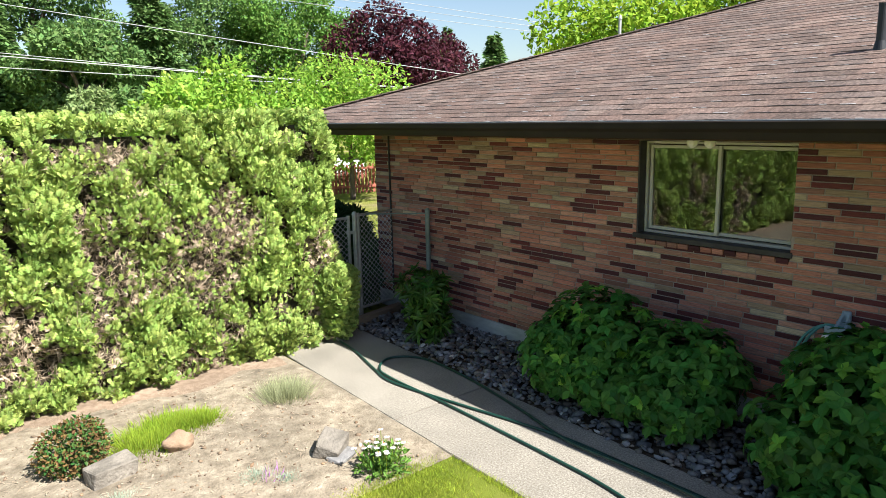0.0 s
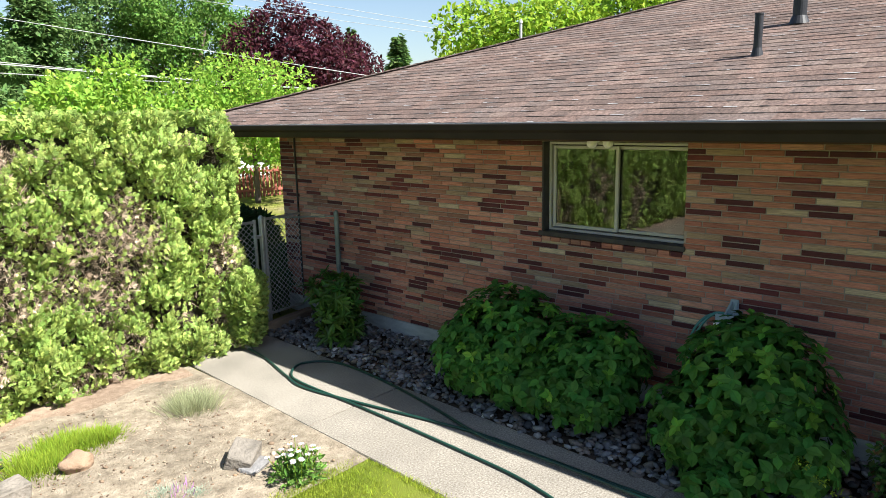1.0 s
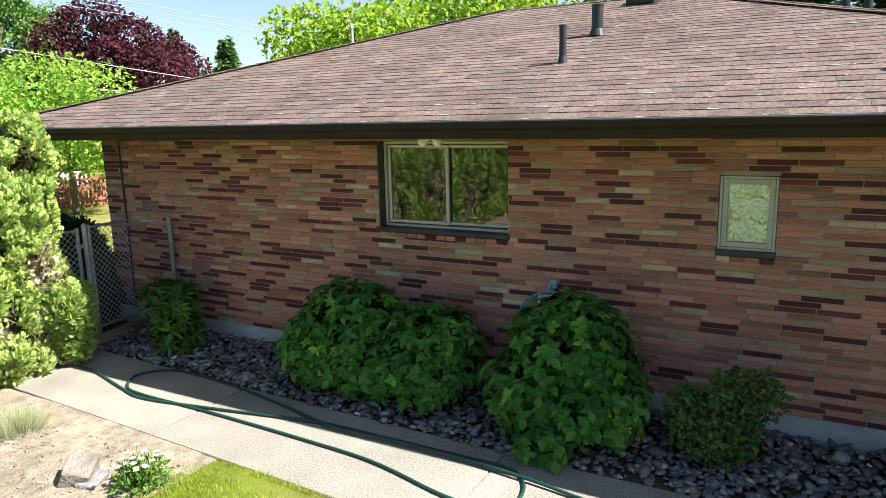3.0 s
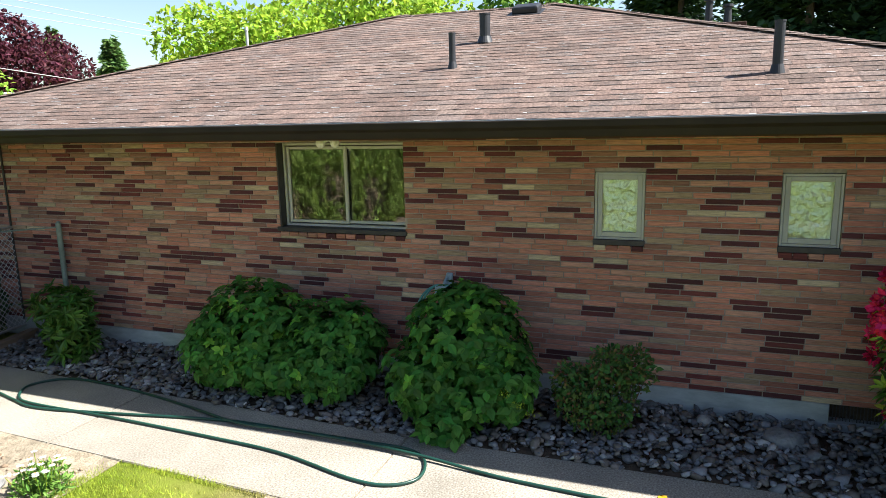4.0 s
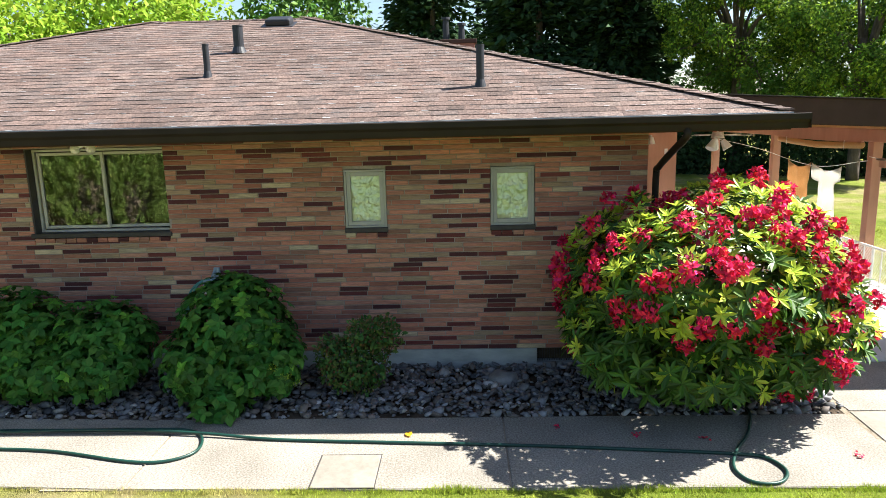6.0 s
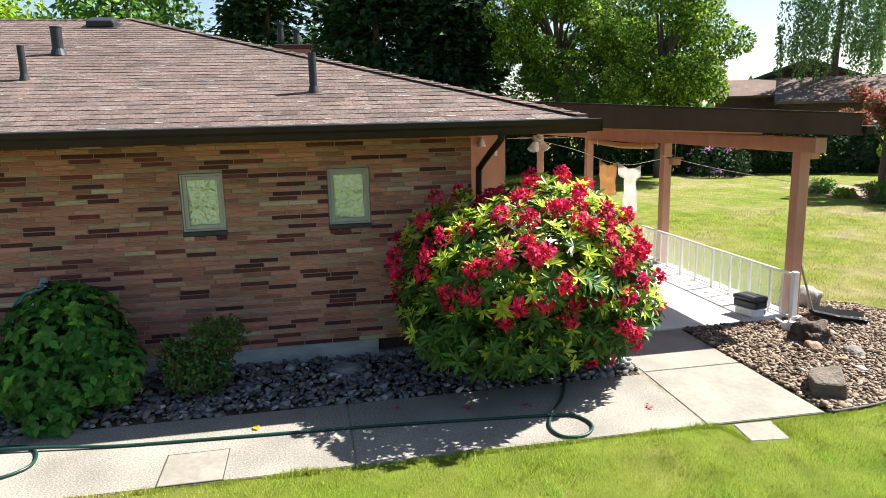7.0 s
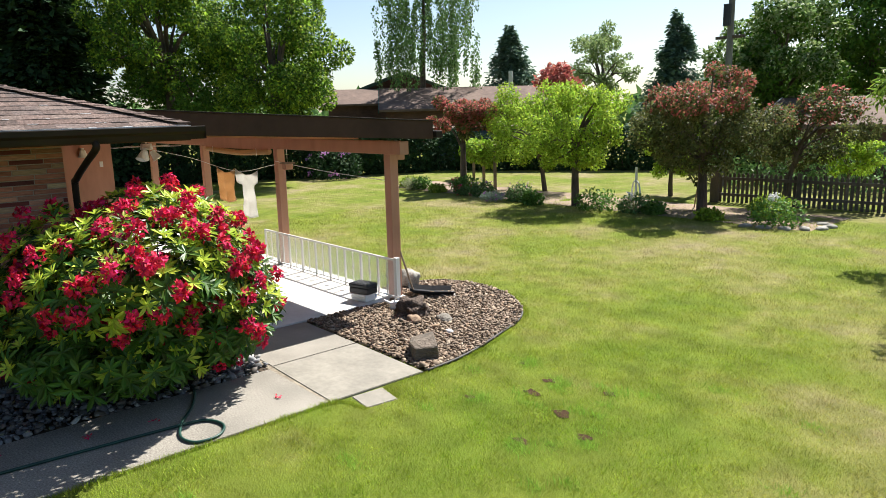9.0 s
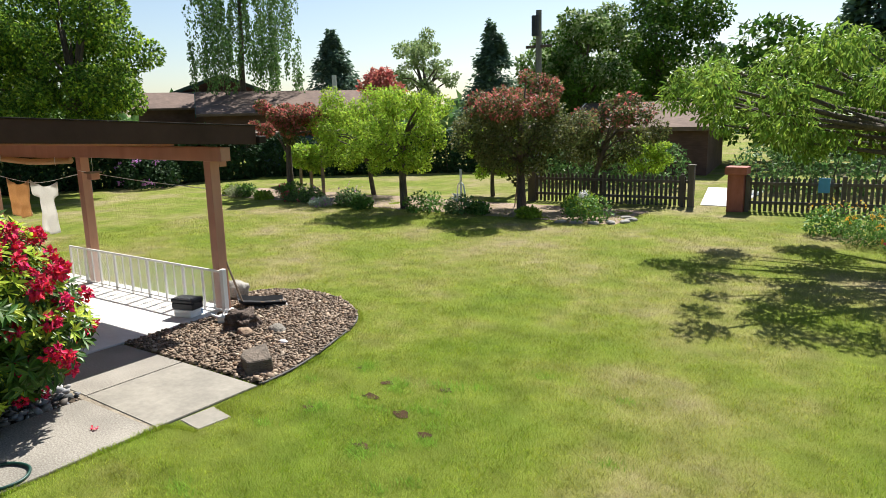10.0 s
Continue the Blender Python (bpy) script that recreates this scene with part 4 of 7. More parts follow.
def chain_link(name, a, b, height, label, category, tone="galvanised", posts=()):
    a, b = Vector(a), Vector(b)
    t = thing(name, a, label, category, turn=math.degrees(math.atan2(b.y - a.y, b.x - a.x)))
    w = (b - a).length
    for x in posts or (0.0, w):
        part("post", rod(bmesh.new(), (x, 0, 0), (x, 0, height), 0.021, sides=12), tone, t)
    for z in (0.1, height - 0.03):
        part("rail", rod(bmesh.new(), (0, 0, z), (w, 0, z), 0.018, sides=10), tone, t)
    v, f = wire_mesh(0.0, w, 0.1, height - 0.03, 0.055, 0.0036)
    quick_mesh("netting", v, f, "wire", t)
    return t


gate = chain_link("gate", (-0.80, 7.25, 0.03), (-1.75, 7.32, 0.03), 1.40, "galvanised chain-link gate beside the hedge", "gate")
for z in (0.3, 1.15):
    part("hinge", boxed((-0.1, -0.02, z), (0.03, 0.02, z + 0.04), 0.004), "galvanised", gate)
gate_post = thing("gate_post", (-0.70, 7.25, 0), "round grey steel gate post with a domed cap", "fence post")
part("pole", rod(bmesh.new(), (0, 0, 0), (0, 0, 1.44), 0.034, sides=16), "galvanised", gate_post)
part("cap", rod(bmesh.new(), (0, 0, 1.44), (0, 0, 1.475), 0.04, 0.018, 16), "galvanised", gate_post)
chain_link("wire_fence", (-0.66, 7.26, 0.03), (-0.03, 7.33, 0.03), 1.42, "chain-link fence panel between gate post and wall", "fence", posts=(0.02,))
wall_post = thing("fence_post", (-0.08, 6.46, 0), "grey-green steel fence post against the brick wall", "fence post")
part("pole", rod(bmesh.new(), (0, 0, -0.03), (0, 0, 1.50), 0.032, sides=16), "post_green", wall_post)
part("cap", rod(bmesh.new(), (0, 0, 1.50), (0, 0, 1.53), 0.036, 0.015, 16), "post_green", wall_post)
part("brace", rod(bmesh.new(), (-0.02, 0.0, 1.46), (-0.45, 0.85, 1.42), 0.010, sides=8), "post_green", wall_post)
conduit = thing("cable_conduit", (-0.012, 7.36, 0), "dark thin conduit running down the brick wall", "conduit")
part("pipe", rod(bmesh.new(), (0, 0, 0.2), (0, 0, 2.45), 0.014, sides=10), "dark_sill", conduit)
sleeper = thing("timber_edging", (-0.72, 6.98, 0.03), "weathered timber edging across the end of the path", "timber", turn=12)
part("timber", boxed((-0.66, -0.06, -0.08), (0.66, 0.06, 0.085), 0.008), "wood_beam", sleeper)

# ---- hose and holder ----
hose_line = [(-1.47, 6.52, 0.02), (-1.52, 6.12), (-1.70, 5.45), (-1.78, 5.02), (-1.66, 4.22), (-1.46, 3.09), (-1.45, 2.35), (-1.45, 1.75), (-1.46, 1.27), (-1.60, 1.07), (-1.86, 1.02),
             (-2.02, 1.20), (-2.02, 1.52), (-1.84, 2.24), (-1.78, 2.97), (-1.73, 4.17), (-1.72, 5.10), (-1.64, 5.44), (-1.36, 5.62), (-1.10, 5.32), (-1.14, 4.52), (-1.30, 3.66), (-1.49, 2.94, 0.03),
             (-1.49, 2.3, 0.035), (-1.51, 1.6, 0.035), (-1.57, 1.03, 0.03), (-1.66, 0.40), (-1.73, -0.6), (-1.80, -1.7), (-1.88, -2.55), (-1.97, -3.37), (-2.04, -3.56), (-2.24, -3.62), (-2.40, -3.50), (-2.39, -3.31),
             (-2.20, -3.25), (-1.95, -3.36, 0.03), (-1.62, -3.58), (-1.20, -3.76), (-0.9, -3.75)]
hose = thing("garden_hose", (0, 0, 0), "long dark green garden hose lying in loops on the path", "hose")
part("tube", tube(smooth_line([(p[0], p[1], p[2] if len(p) > 2 else 0.015) for p in hose_line], 7), 0.0135, 8), "hose", hose, smooth=True)
part("nozzle", join_bm([rod(bmesh.new(), (-1.46, 6.50, 0.02), (-1.44, 6.60, 0.025), 0.016, 0.024, 12), rod(bmesh.new(), (-1.44, 6.60, 0.025), (-1.43, 6.64, 0.025), 0.028, 0.028, 12)]), "galvanised", hose, "grey metal nozzle")

holder = thing("hose_holder", (-0.01, 1.40, 1.02), "grey-blue plastic hose holder fixed to the brick wall", "hose holder")
part("back_plate", join_bm([boxed((-0.03, -0.07, -0.12), (0.0, 0.07, 0.06), 0.012), boxed((-0.03, -0.035, 0.05), (0.0, 0.035, 0.15), 0.012)]), "holder", holder)
part("saddle", join_bm([boxed((-0.17, -0.085, -0.02), (-0.03, 0.085, 0.015), 0.012), boxed((-0.19, -0.095, -0.03), (-0.165, 0.095, 0.05), 0.01)]), "holder", holder)
part("bracket", join_bm([rod(bmesh.new(), (-0.16, -0.04, 0.0), (-0.02, -0.02, 0.13), 0.012, sides=8), rod(bmesh.new(), (-0.16, 0.04, 0.0), (-0.02, 0.02, 0.13), 0.012, sides=8)]), "holder", holder)
part("clip", boxed((-0.215, 0.02, -0.09), (-0.17, 0.10, -0.02), 0.01), "white", holder, "pale plastic clip")
for k, dy in enumerate((0.0, 0.03)):
    part("hung_hose", tube(smooth_line([(-0.10, -0.02, 0.03), (-0.12, 0.10, 0.04), (-0.15, 0.19 + dy, -0.04), (-0.18, 0.26 + dy, -0.2), (-0.19, 0.28, -0.4 - dy), (-0.2, 0.24, -0.6)], 6), 0.012, 8), "teal_hose", holder, smooth=True)


# ---- porch things ----
dog_fence = thing("low_fence", (0.0, -7.30, 0.012), "low white wire fence along the patio edge", "fence")
part("top_rail", boxed((-0.02, -0.012, 0.58), (4.1, 0.012, 0.612), 0.004), "white", dog_fence)
part("bottom_rail", boxed((-0.02, -0.012, 0.03), (4.1, 0.012, 0.05), 0.004), "white", dog_fence)
for k in range(10):
    xx = 0.0 + 4.08 * k / 9
    w = 0.016 if k % 2 else 0.024
    part("upright", boxed((xx - w, -0.016, 0.0), (xx + w, 0.016, 0.61), 0.004), "white", dog_fence)
for k in range(9):
    xx = 0.227 + 4.08 * k / 9
    part("spindle", join_bm([boxed((xx - 0.008, -0.008, 0.05), (xx + 0.008, 0.008, 0.58)), boxed((xx - 0.025, -0.006, 0.29), (xx + 0.025, 0.006, 0.36), 0.005, Matrix.Rotation(0.78, 3, "Y"))]), "white", dog_fence)
v, f = wire_mesh(0.0, 4.08, 0.05, 0.58, 0.036, 0.0027)
quick_mesh("netting", v, f, "white", dog_fence)
end_post = part("end_post", boxed((-0.05, -0.035, 0.0), (0.02, 0.035, 0.64), 0.006), "white", dog_fence)

tub = thing("storage_tub", (0.36, -6.95, 0.012), "white plastic tub with a blue label on the patio", "tub", turn=12)
part("bowl", boxed((-0.15, -0.115, 0.0), (0.15, 0.115, 0.10), 0.02), "white", tub)
part("label", boxed((-0.154, -0.12, 0.02), (0.02, -0.10, 0.085), 0.002), "blue_label", tub, "blue paper label")
part("lip", boxed((-0.16, -0.125, 0.095), (0.16, 0.125, 0.112), 0.006), "white", tub)
toolbox = thing("tool_box", (0.36, -6.95, 0.124), "black plastic tool box standing on the tub", "tool box", turn=14)
part("case", boxed((-0.18, -0.11, 0.0), (0.18, 0.11, 0.095), 0.015), "pipe_black", toolbox)
part("lid", boxed((-0.19, -0.12, 0.097), (0.19, 0.12, 0.155), 0.02), "pipe_black", toolbox)
for k in range(6):
    part("lid_rib", boxed((-0.165 + 0.056 * k, -0.095, 0.153), (-0.138 + 0.056 * k, 0.095, 0.164), 0.003), "pipe_black", toolbox)
for s in (-1, 1):
    part("latch", boxed((-0.195, -0.07 * s - 0.018, 0.07), (-0.178, -0.07 * s + 0.018, 0.12), 0.004), "pipe_black", toolbox)

shovel = thing("snow_shovel", (-0.02, -7.72, 0.0), "black snow shovel with a wooden handle leaning on the post", "shovel", turn=56)
bm = bmesh.new()
sv = [[bm.verts.new((x, y, z + 0.06 * abs(y) / 0.2 * (1 if abs(y) > 0.15 else 0))) for y in (-0.2, -0.14, 0, 0.14, 0.2)] for x, z in ((-0.5, 0.02), (-0.2, 0.035), (0.1, 0.08), (0.16, 0.12))]
for i in range(3):
    for j in range(4):
        bm.faces.new((sv[i][j], sv[i][j + 1], sv[i + 1][j + 1], sv[i + 1][j]))
bmesh.ops.solidify(bm, geom=bm.faces[:], thickness=0.008)
part("scoop", bm, "pipe_black", shovel)
part("edge", boxed((-0.52, -0.2, 0.01), (-0.48, 0.2, 0.024), 0.003), "drip", shovel, "pale metal edge")
part("handle", rod(bmesh.new(), (0.1, 0.0, 0.09), (0.36, -0.06, 0.98), 0.015, sides=10), "wood_beam", shovel)
jug = thing("watering_jug", (-0.36, -7.06, -0.01), "white plastic jug lying on the gravel", "jug", turn=40)
part("body", boxed((-0.13, -0.07, 0.0), (0.13, 0.07, 0.12), 0.03), "white", jug)
part("handle", tube(smooth_line([(-0.08, 0, 0.11), (-0.06, 0, 0.17), (0.03, 0, 0.18), (0.07, 0, 0.11)], 5), 0.012, 8), "white", jug, smooth=True)
part("spout", rod(bmesh.new(), (0.12, 0, 0.08), (0.22, 0, 0.13), 0.022, 0.014, 10), "white", jug)

blind = thing("rolled_blind", (5.3, -7.40, 2.06), "rolled-up tan bamboo blind under the porch beam", "blind")
part("roll", tube([(-1.4, 0, 0.02), (-0.7, 0, -0.01), (0, 0, -0.03), (0.7, 0, -0.01), (1.4, 0, 0.02)], 0.055, 14), "tan_cloth", blind, smooth=True)
part("head_rail", boxed((-1.42, -0.02, 0.05), (1.42, 0.03, 0.085), 0.004), "porch_wood", blind)
for xx in (-1.0, 1.0):
    part("cord", rod(bmesh.new(), (xx, 0.06, -0.07), (xx, 0.06, 0.08), 0.005, sides=6), "white", blind)

fan = thing("ceiling_fan", (4.78, -5.5, 2.30), "white ceiling fan with lamp shades under the porch", "ceiling fan")
part("rod", rod(bmesh.new(), (0, 0, -0.02), (0, 0, 0.28), 0.015, sides=10), "white", fan)
part("motor", rod(bmesh.new(), (0, 0, -0.1), (0, 0, 0.0), 0.11, 0.09, 18), "white", fan)
for k in range(5):
    a = math.tau * k / 5 + 0.3
    bm = boxed((0.14, -0.06, -0.055), (0.58, 0.06, -0.045), 0.004)
    bmesh.ops.rotate(bm, verts=bm.verts, matrix=Matrix.Rotation(a, 3, "Z"))
    part("blade", bm, "white", fan)
for k in range(3):
    a = math.tau * k / 3
    p = Vector((math.cos(a), math.sin(a), 0))
    part("shade", rod(bmesh.new(), p * 0.17 + Vector((0, 0, -0.27)), p * 0.08 + Vector((0, 0, -0.13)), 0.085, 0.04, 14), "white", fan)

clothes_line = thing("clothes_line", (0, 0, 0), "thin white clothes line across the porch", "clothes line")
part("cord", tube(smooth_line([(10.2, -7.34, 1.98), (7.6, -7.33, 1.86), (5.2, -7.32, 1.67), (3.6, -7.34, 1.86)], 6), 0.006, 6), "white", clothes_line)
part("cord", tube(smooth_line([(3.6, -7.36, 1.92), (2.0, -7.37, 1.82), (0.3, -7.37, 1.76)], 6), 0.005, 6), "white", clothes_line)


def hung_cloth(name, outline, x0, material, label):
    """A cloth over the line, folded in soft vertical waves."""
    t = thing(name, (x0, -7.32, 1.66), label, "laundry")
    bm = bmesh.new()
    nx, nz = 16, 18
    w, h = outline[0], outline[1]
    g = []
    for j in range(nz + 1):
        r = []
        for i in range(nx + 1):
            u, vv = i / nx, j / nz
            narrow = outline[2](u, vv)
            x = (u - 0.5) * w * narrow
            r.append(bm.verts.new((x, 0.03 * math.sin(u * 15 + vv * 2) * (0.3 + vv) + 0.02 * noise.noise((u * 4, vv * 4, w)), -vv * h + 0.06 * (abs(u - 0.5) * 2) ** 2 - 0.04 * math.sin(u * 3.1))))
        g.append(r)
    for j in range(nz):
        for i in range(nx):
            u, vv = (i + 0.5) / nx, (j + 0.5) / nz
            if outline[3](u, vv):
                bm.faces.new((g[j][i], g[j][i + 1], g[j + 1][i + 1], g[j + 1][i]))
    bmesh.ops.delete(bm, geom=[v for v in bm.verts if not v.link_faces], context="VERTS")
    bmesh.ops.solidify(bm, geom=bm.faces[:], thickness=0.006)
    part("cloth", bm, material, t, smooth=True)


hung_cloth("towel", (0.85, 0.62, lambda u, v: 1.0, lambda u, v: True), 5.70, "tan_cloth", "tan towel hanging on the clothes line")
hung_cloth("shirt", (0.95, 0.85, lambda u, v: 1.0 if v < 0.3 else 0.95, lambda u, v: v < 0.28 or 0.16 < u < 0.74), 4.75, "cloth", "white shirt hanging on the clothes line")


# ---- stones ----
def boulder(name, at, size, material, label, category="rock", seed=1, rough=0.25, cuts=2, turn=0.0, sharp=False):
    bm = bmesh.new()
    bmesh.ops.create_icosphere(bm, subdivisions=cuts, radius=1.0)
    for v in bm.verts:
        d = v.co.normalized()
        if sharp:
            k = 1.0 / max(abs(d.x), abs(d.y), abs(d.z)) ** 0.75
        else:
            k = 1.0
        k *= 1 + rough * noise.noise(d * 1.6 + Vector((seed * 3.1, 0, 0))) + rough * 0.4 * noise.noise(d * 4.5 + Vector((0, seed, 0)))
        v.co = Vector((d.x * size[0], d.y * size[1], d.z * size[2])) * k * 0.5
    lowest = min(v.co.z for v in bm.verts)
    for v in bm.verts:
        v.co.z -= lowest + 0.12 * size[2]
    ob = part(name, bm, material, None, smooth=not sharp)
    ob.matrix_basis = pose(*at, 0, 0, turn)
    return tagged(ob, label, category)


def angular(name, at, size, material, label, seed=1, turn=0.0, tilt=(0.0, 0.0), skew=0.12):
    """A broken block of stone with flat facets and chipped edges."""
    rng = random.Random(seed)
    bm = bmesh.new()
    for x in (-0.5, 0.0, 0.5):
        for y in (-0.5, 0.5):
            for z in (0.0, 1.0):
                bm.verts.new((size[0] * (x + rng.uniform(-skew, skew)), size[1] * (y + rng.uniform(-skew, skew)), size[2] * (z + rng.uniform(-skew, skew) * (1.4 if z else 0.5))))
    bmesh.ops.convex_hull(bm, input=bm.verts)
    bmesh.ops.dissolve_limit(bm, angle_limit=0.12, verts=bm.verts, edges=bm.edges)
    bmesh.ops.bevel(bm, geom=bm.edges[:], offset=0.05 * min(size), segments=1, affect="EDGES")
    ob = part(name, bm, material, None)
    ob.matrix_basis = pose(*at, tilt[0], tilt[1], turn)
    return tagged(ob, label, "rock")


boulder("lava_rock", (-0.72, -6.98, -0.03), (0.48, 0.44, 0.27), "lava", "dark brown pitted lava rock on the gravel", seed=2, rough=0.6, cuts=4)
boulder("stone", (-0.98, -6.82, -0.02), (0.30, 0.19, 0.12), "tan_rock", "small tan stone on the gravel", seed=4, cuts=3, turn=-20)
boulder("flat_stone", (-1.22, -7.16, -0.02), (0.32, 0.2, 0.11), "field_stone", "flat grey stone on the gravel", seed=5, cuts=3, turn=-30)
boulder("pebble", (-1.67, -6.84, -0.02), (0.13, 0.1, 0.07), "white", "white round pebble on the gravel", seed=6, cuts=2)
boulder("stone", (-1.1, -6.25, -0.02), (0.14, 0.1, 0.06), "tan_rock", "small reddish stone on the gravel", seed=16, cuts=2)
angular("block_stone", (-2.02, -6.12, -0.03), (0.44, 0.28, 0.20), "brown_stone", "angular brown block of stone on the gravel", seed=7, turn=-32)
boulder("boulder", (0.62, -8.0, -0.04), (0.42, 0.36, 0.36), "pale_rock", "pale grey boulder behind the porch post", seed=8, rough=0.35, cuts=3)
angular("block_stone", (-4.52, 5.02, -0.05), (0.36, 0.20, 0.17), "field_stone", "square grey-brown stone in the planting bed", seed=9, turn=12, skew=0.07)
boulder("stone", (-3.94, 5.14, -0.05), (0.25, 0.18, 0.19), "tan_rock", "pale tan stone beside the moss clump", seed=10, cuts=3, rough=0.35)
angular("leaning_stone", (-3.02, 4.20, 0.0), (0.25, 0.22, 0.13), "field_stone", "grey-brown stone leaning on flat slabs", seed=11, turn=35, tilt=(14, -16))
angular("flat_stone", (-2.98, 4.06, -0.03), (0.26, 0.15, 0.05), "slate", "thin flat slab of slate on the soil", seed=12, turn=20)
boulder("flat_stone", (-0.43, -1.60, -0.01), (0.34, 0.26, 0.16), "slate", "purplish flat stone on the river rock", seed=13, cuts=3, turn=70)


def pebbles(name, spots, size, material, label, category, rng, flat=0.55, sub=1):
    """Loose rounded stones, each a squashed ball of its own."""
    bm = bmesh.new()
    bmesh.ops.create_icosphere(bm, subdivisions=sub, radius=0.5)
    base_v = np.array([v.co[:] for v in bm.verts])
    base_f = np.array([[v.index for v in fc.verts] for fc in bm.faces])
    bm.free()
    n = len(spots)
    s = size * np.exp(rng.normal(0, 0.33, n))
    sc = np.stack([s * rng.uniform(0.85, 1.35, n), s * rng.uniform(0.7, 1.0, n), s * flat * rng.uniform(0.7, 1.2, n)], 1)
    ang = rng.uniform(0, math.tau, n)
    tilt = rng.normal(0, 0.28, (n, 2))
    dent = 1 + 0.14 * rng.normal(size=(n, len(base_v), 1))
    v = base_v[None] * dent * sc[:, None, :]
    c, sn = np.cos(ang)[:, None], np.sin(ang)[:, None]
    x, y = v[..., 0] * c - v[..., 1] * sn, v[..., 0] * sn + v[..., 1] * c
    z = v[..., 2] + x * tilt[:, :1] + y * tilt[:, 1:]
    v = np.stack([x, y, z], -1) + np.asarray(spots)[:, None, :]
    f = base_f[None] + (np.arange(n) * len(base_v))[:, None, None]
    ob = quick_mesh(name, v.reshape(-1, 3), f.reshape(-1, 3), material, smooth=True)
    return tagged(ob, label, category, kind="stuff")


n = 7000
px = RNG.uniform(-1.30, -0.01, n)
py = RNG.uniform(-4.62, 7.0, n)
edge = np.where(py < 2, -1.24, -1.24 + 0.25 * (py - 2) / 5.1)
keep = px > edge + 0.02
spots = np.stack([px, py, -0.005 + 0.04 * RNG.random(n) + 0.03 * (px + 1.2)], 1)[keep]
pebbles("river_rock", spots, 0.060, "river", "loose rounded blue-grey river rock along the wall", "river rock", RNG)


def bed_outline(k):
    """The round edge of the gravel bed."""
    return smooth_line([(-2.47, -5.80, 0), (-2.42, -6.35, 0), (-2.22, -7.05, 0), (-1.80, -8.05, 0), (-0.98, -8.68, 0), (-0.12, -8.82, 0), (0.48, -8.60, 0), (0.75, -8.1, 0), (0.78, -7.6, 0)], k)


outline = bed_outline(8)
edging = part("bed_edging", tube([p + Vector((0, 0, 0.0)) for p in outline], 0.014, 8), "dark_sill", smooth=True)
tagged(edging, "black plastic edging round the gravel bed", "edging")
poly = np.array([(p.x, p.y) for p in outline] + [(0.06, -7.58), (0.06, -5.80)])


def inside(pts, poly):
    x, y = pts[:, 0], pts[:, 1]
    hit = np.zeros(len(pts), dtype=bool)
    j = len(poly) - 1
    for i in range(len(poly)):
        xi, yi, xj, yj = *poly[i], *poly[j]
        cross = ((yi > y) != (yj > y)) & (x < (xj - xi) * (y - yi) / (yj - yi + 1e-12) + xi)
        hit ^= cross
        j = i
    return hit


cand = np.stack([RNG.uniform(-2.5, 0.8, 19000), RNG.uniform(-8.85, -5.8, 19000)], 1)
cand = cand[inside(cand, poly)]
bed_soil = bmesh.new()
bed_soil.faces.new([bed_soil.verts.new((x, y, -0.014)) for x, y in poly])
bmesh.ops.recalc_face_normals(bed_soil, faces=bed_soil.faces)
if bed_soil.faces[:][0].normal.z < 0:
    bmesh.ops.reverse_faces(bed_soil, faces=bed_soil.faces)
bmesh.ops.triangulate(bed_soil, faces=bed_soil.faces)
tagged(part("gravel_base", bed_soil, "dark_soil"), "dark earth under the gravel", "soil", kind="structure")
pebbles("gravel", np.column_stack([cand, -0.008 + 0.03 * RNG.random(len(cand))]), 0.039, "pebble", "brown and grey pebbles filling the round bed", "gravel", RNG, flat=0.45)


# ---- hedge ----
def plume(x, z):
    """0 at the middle of a rounded plume of growth, towards 1 in the cleft between two of them."""
    w = 0.5 * noise.noise((x * 1.7, z * 1.7, 12.0))
    return noise.voronoi((x * 4.6 + w, z * 3.1 + w, 0.5))[0][0]


def hedge_front(x, z):
    """How far out the hedge's face stands, with bulges and hollows."""
    n1 = noise.noise((x * 0.9, z * 0.7, 7.3))
    n2 = noise.noise((x * 2.6, z * 2.2, 1.7))
    n3 = noise.noise((x * 6.5, z * 5.5, 4.1)) + 0.5 * noise.noise((x * 13, z * 11, 2.2))
    foot = 0.12 * max(0.0, 0.35 - z) / 0.35
    top = 0.10 * max(0.0, z - 2.5) / 0.35
    end = 0.55 * max(0.0, x + 1.62) ** 2 / 0.2
    return 6.36 + 0.12 * n1 + 0.17 * n2 + 0.07 * n3 + 0.27 * plume(x, z) + foot + top + end


hedge = thing("hedge", (0, 0, 0), "tall clipped arborvitae hedge, bright green with brown bare patches", "hedge")
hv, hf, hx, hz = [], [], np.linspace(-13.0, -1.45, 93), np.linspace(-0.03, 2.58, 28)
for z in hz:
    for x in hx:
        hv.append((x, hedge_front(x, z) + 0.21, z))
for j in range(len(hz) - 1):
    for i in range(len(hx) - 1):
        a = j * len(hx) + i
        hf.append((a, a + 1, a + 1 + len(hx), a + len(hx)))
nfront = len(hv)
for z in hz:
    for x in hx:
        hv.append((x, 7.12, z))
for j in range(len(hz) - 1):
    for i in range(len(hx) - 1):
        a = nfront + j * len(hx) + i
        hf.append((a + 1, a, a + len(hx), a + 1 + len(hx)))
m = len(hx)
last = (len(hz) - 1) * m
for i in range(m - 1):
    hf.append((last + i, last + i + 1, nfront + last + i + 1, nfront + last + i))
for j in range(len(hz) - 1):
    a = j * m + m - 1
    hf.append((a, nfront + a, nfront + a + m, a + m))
# near-black core: shade between the fronds is put into its colour
quick_mesh("core", hv, hf, "hedge_core_shade", hedge)


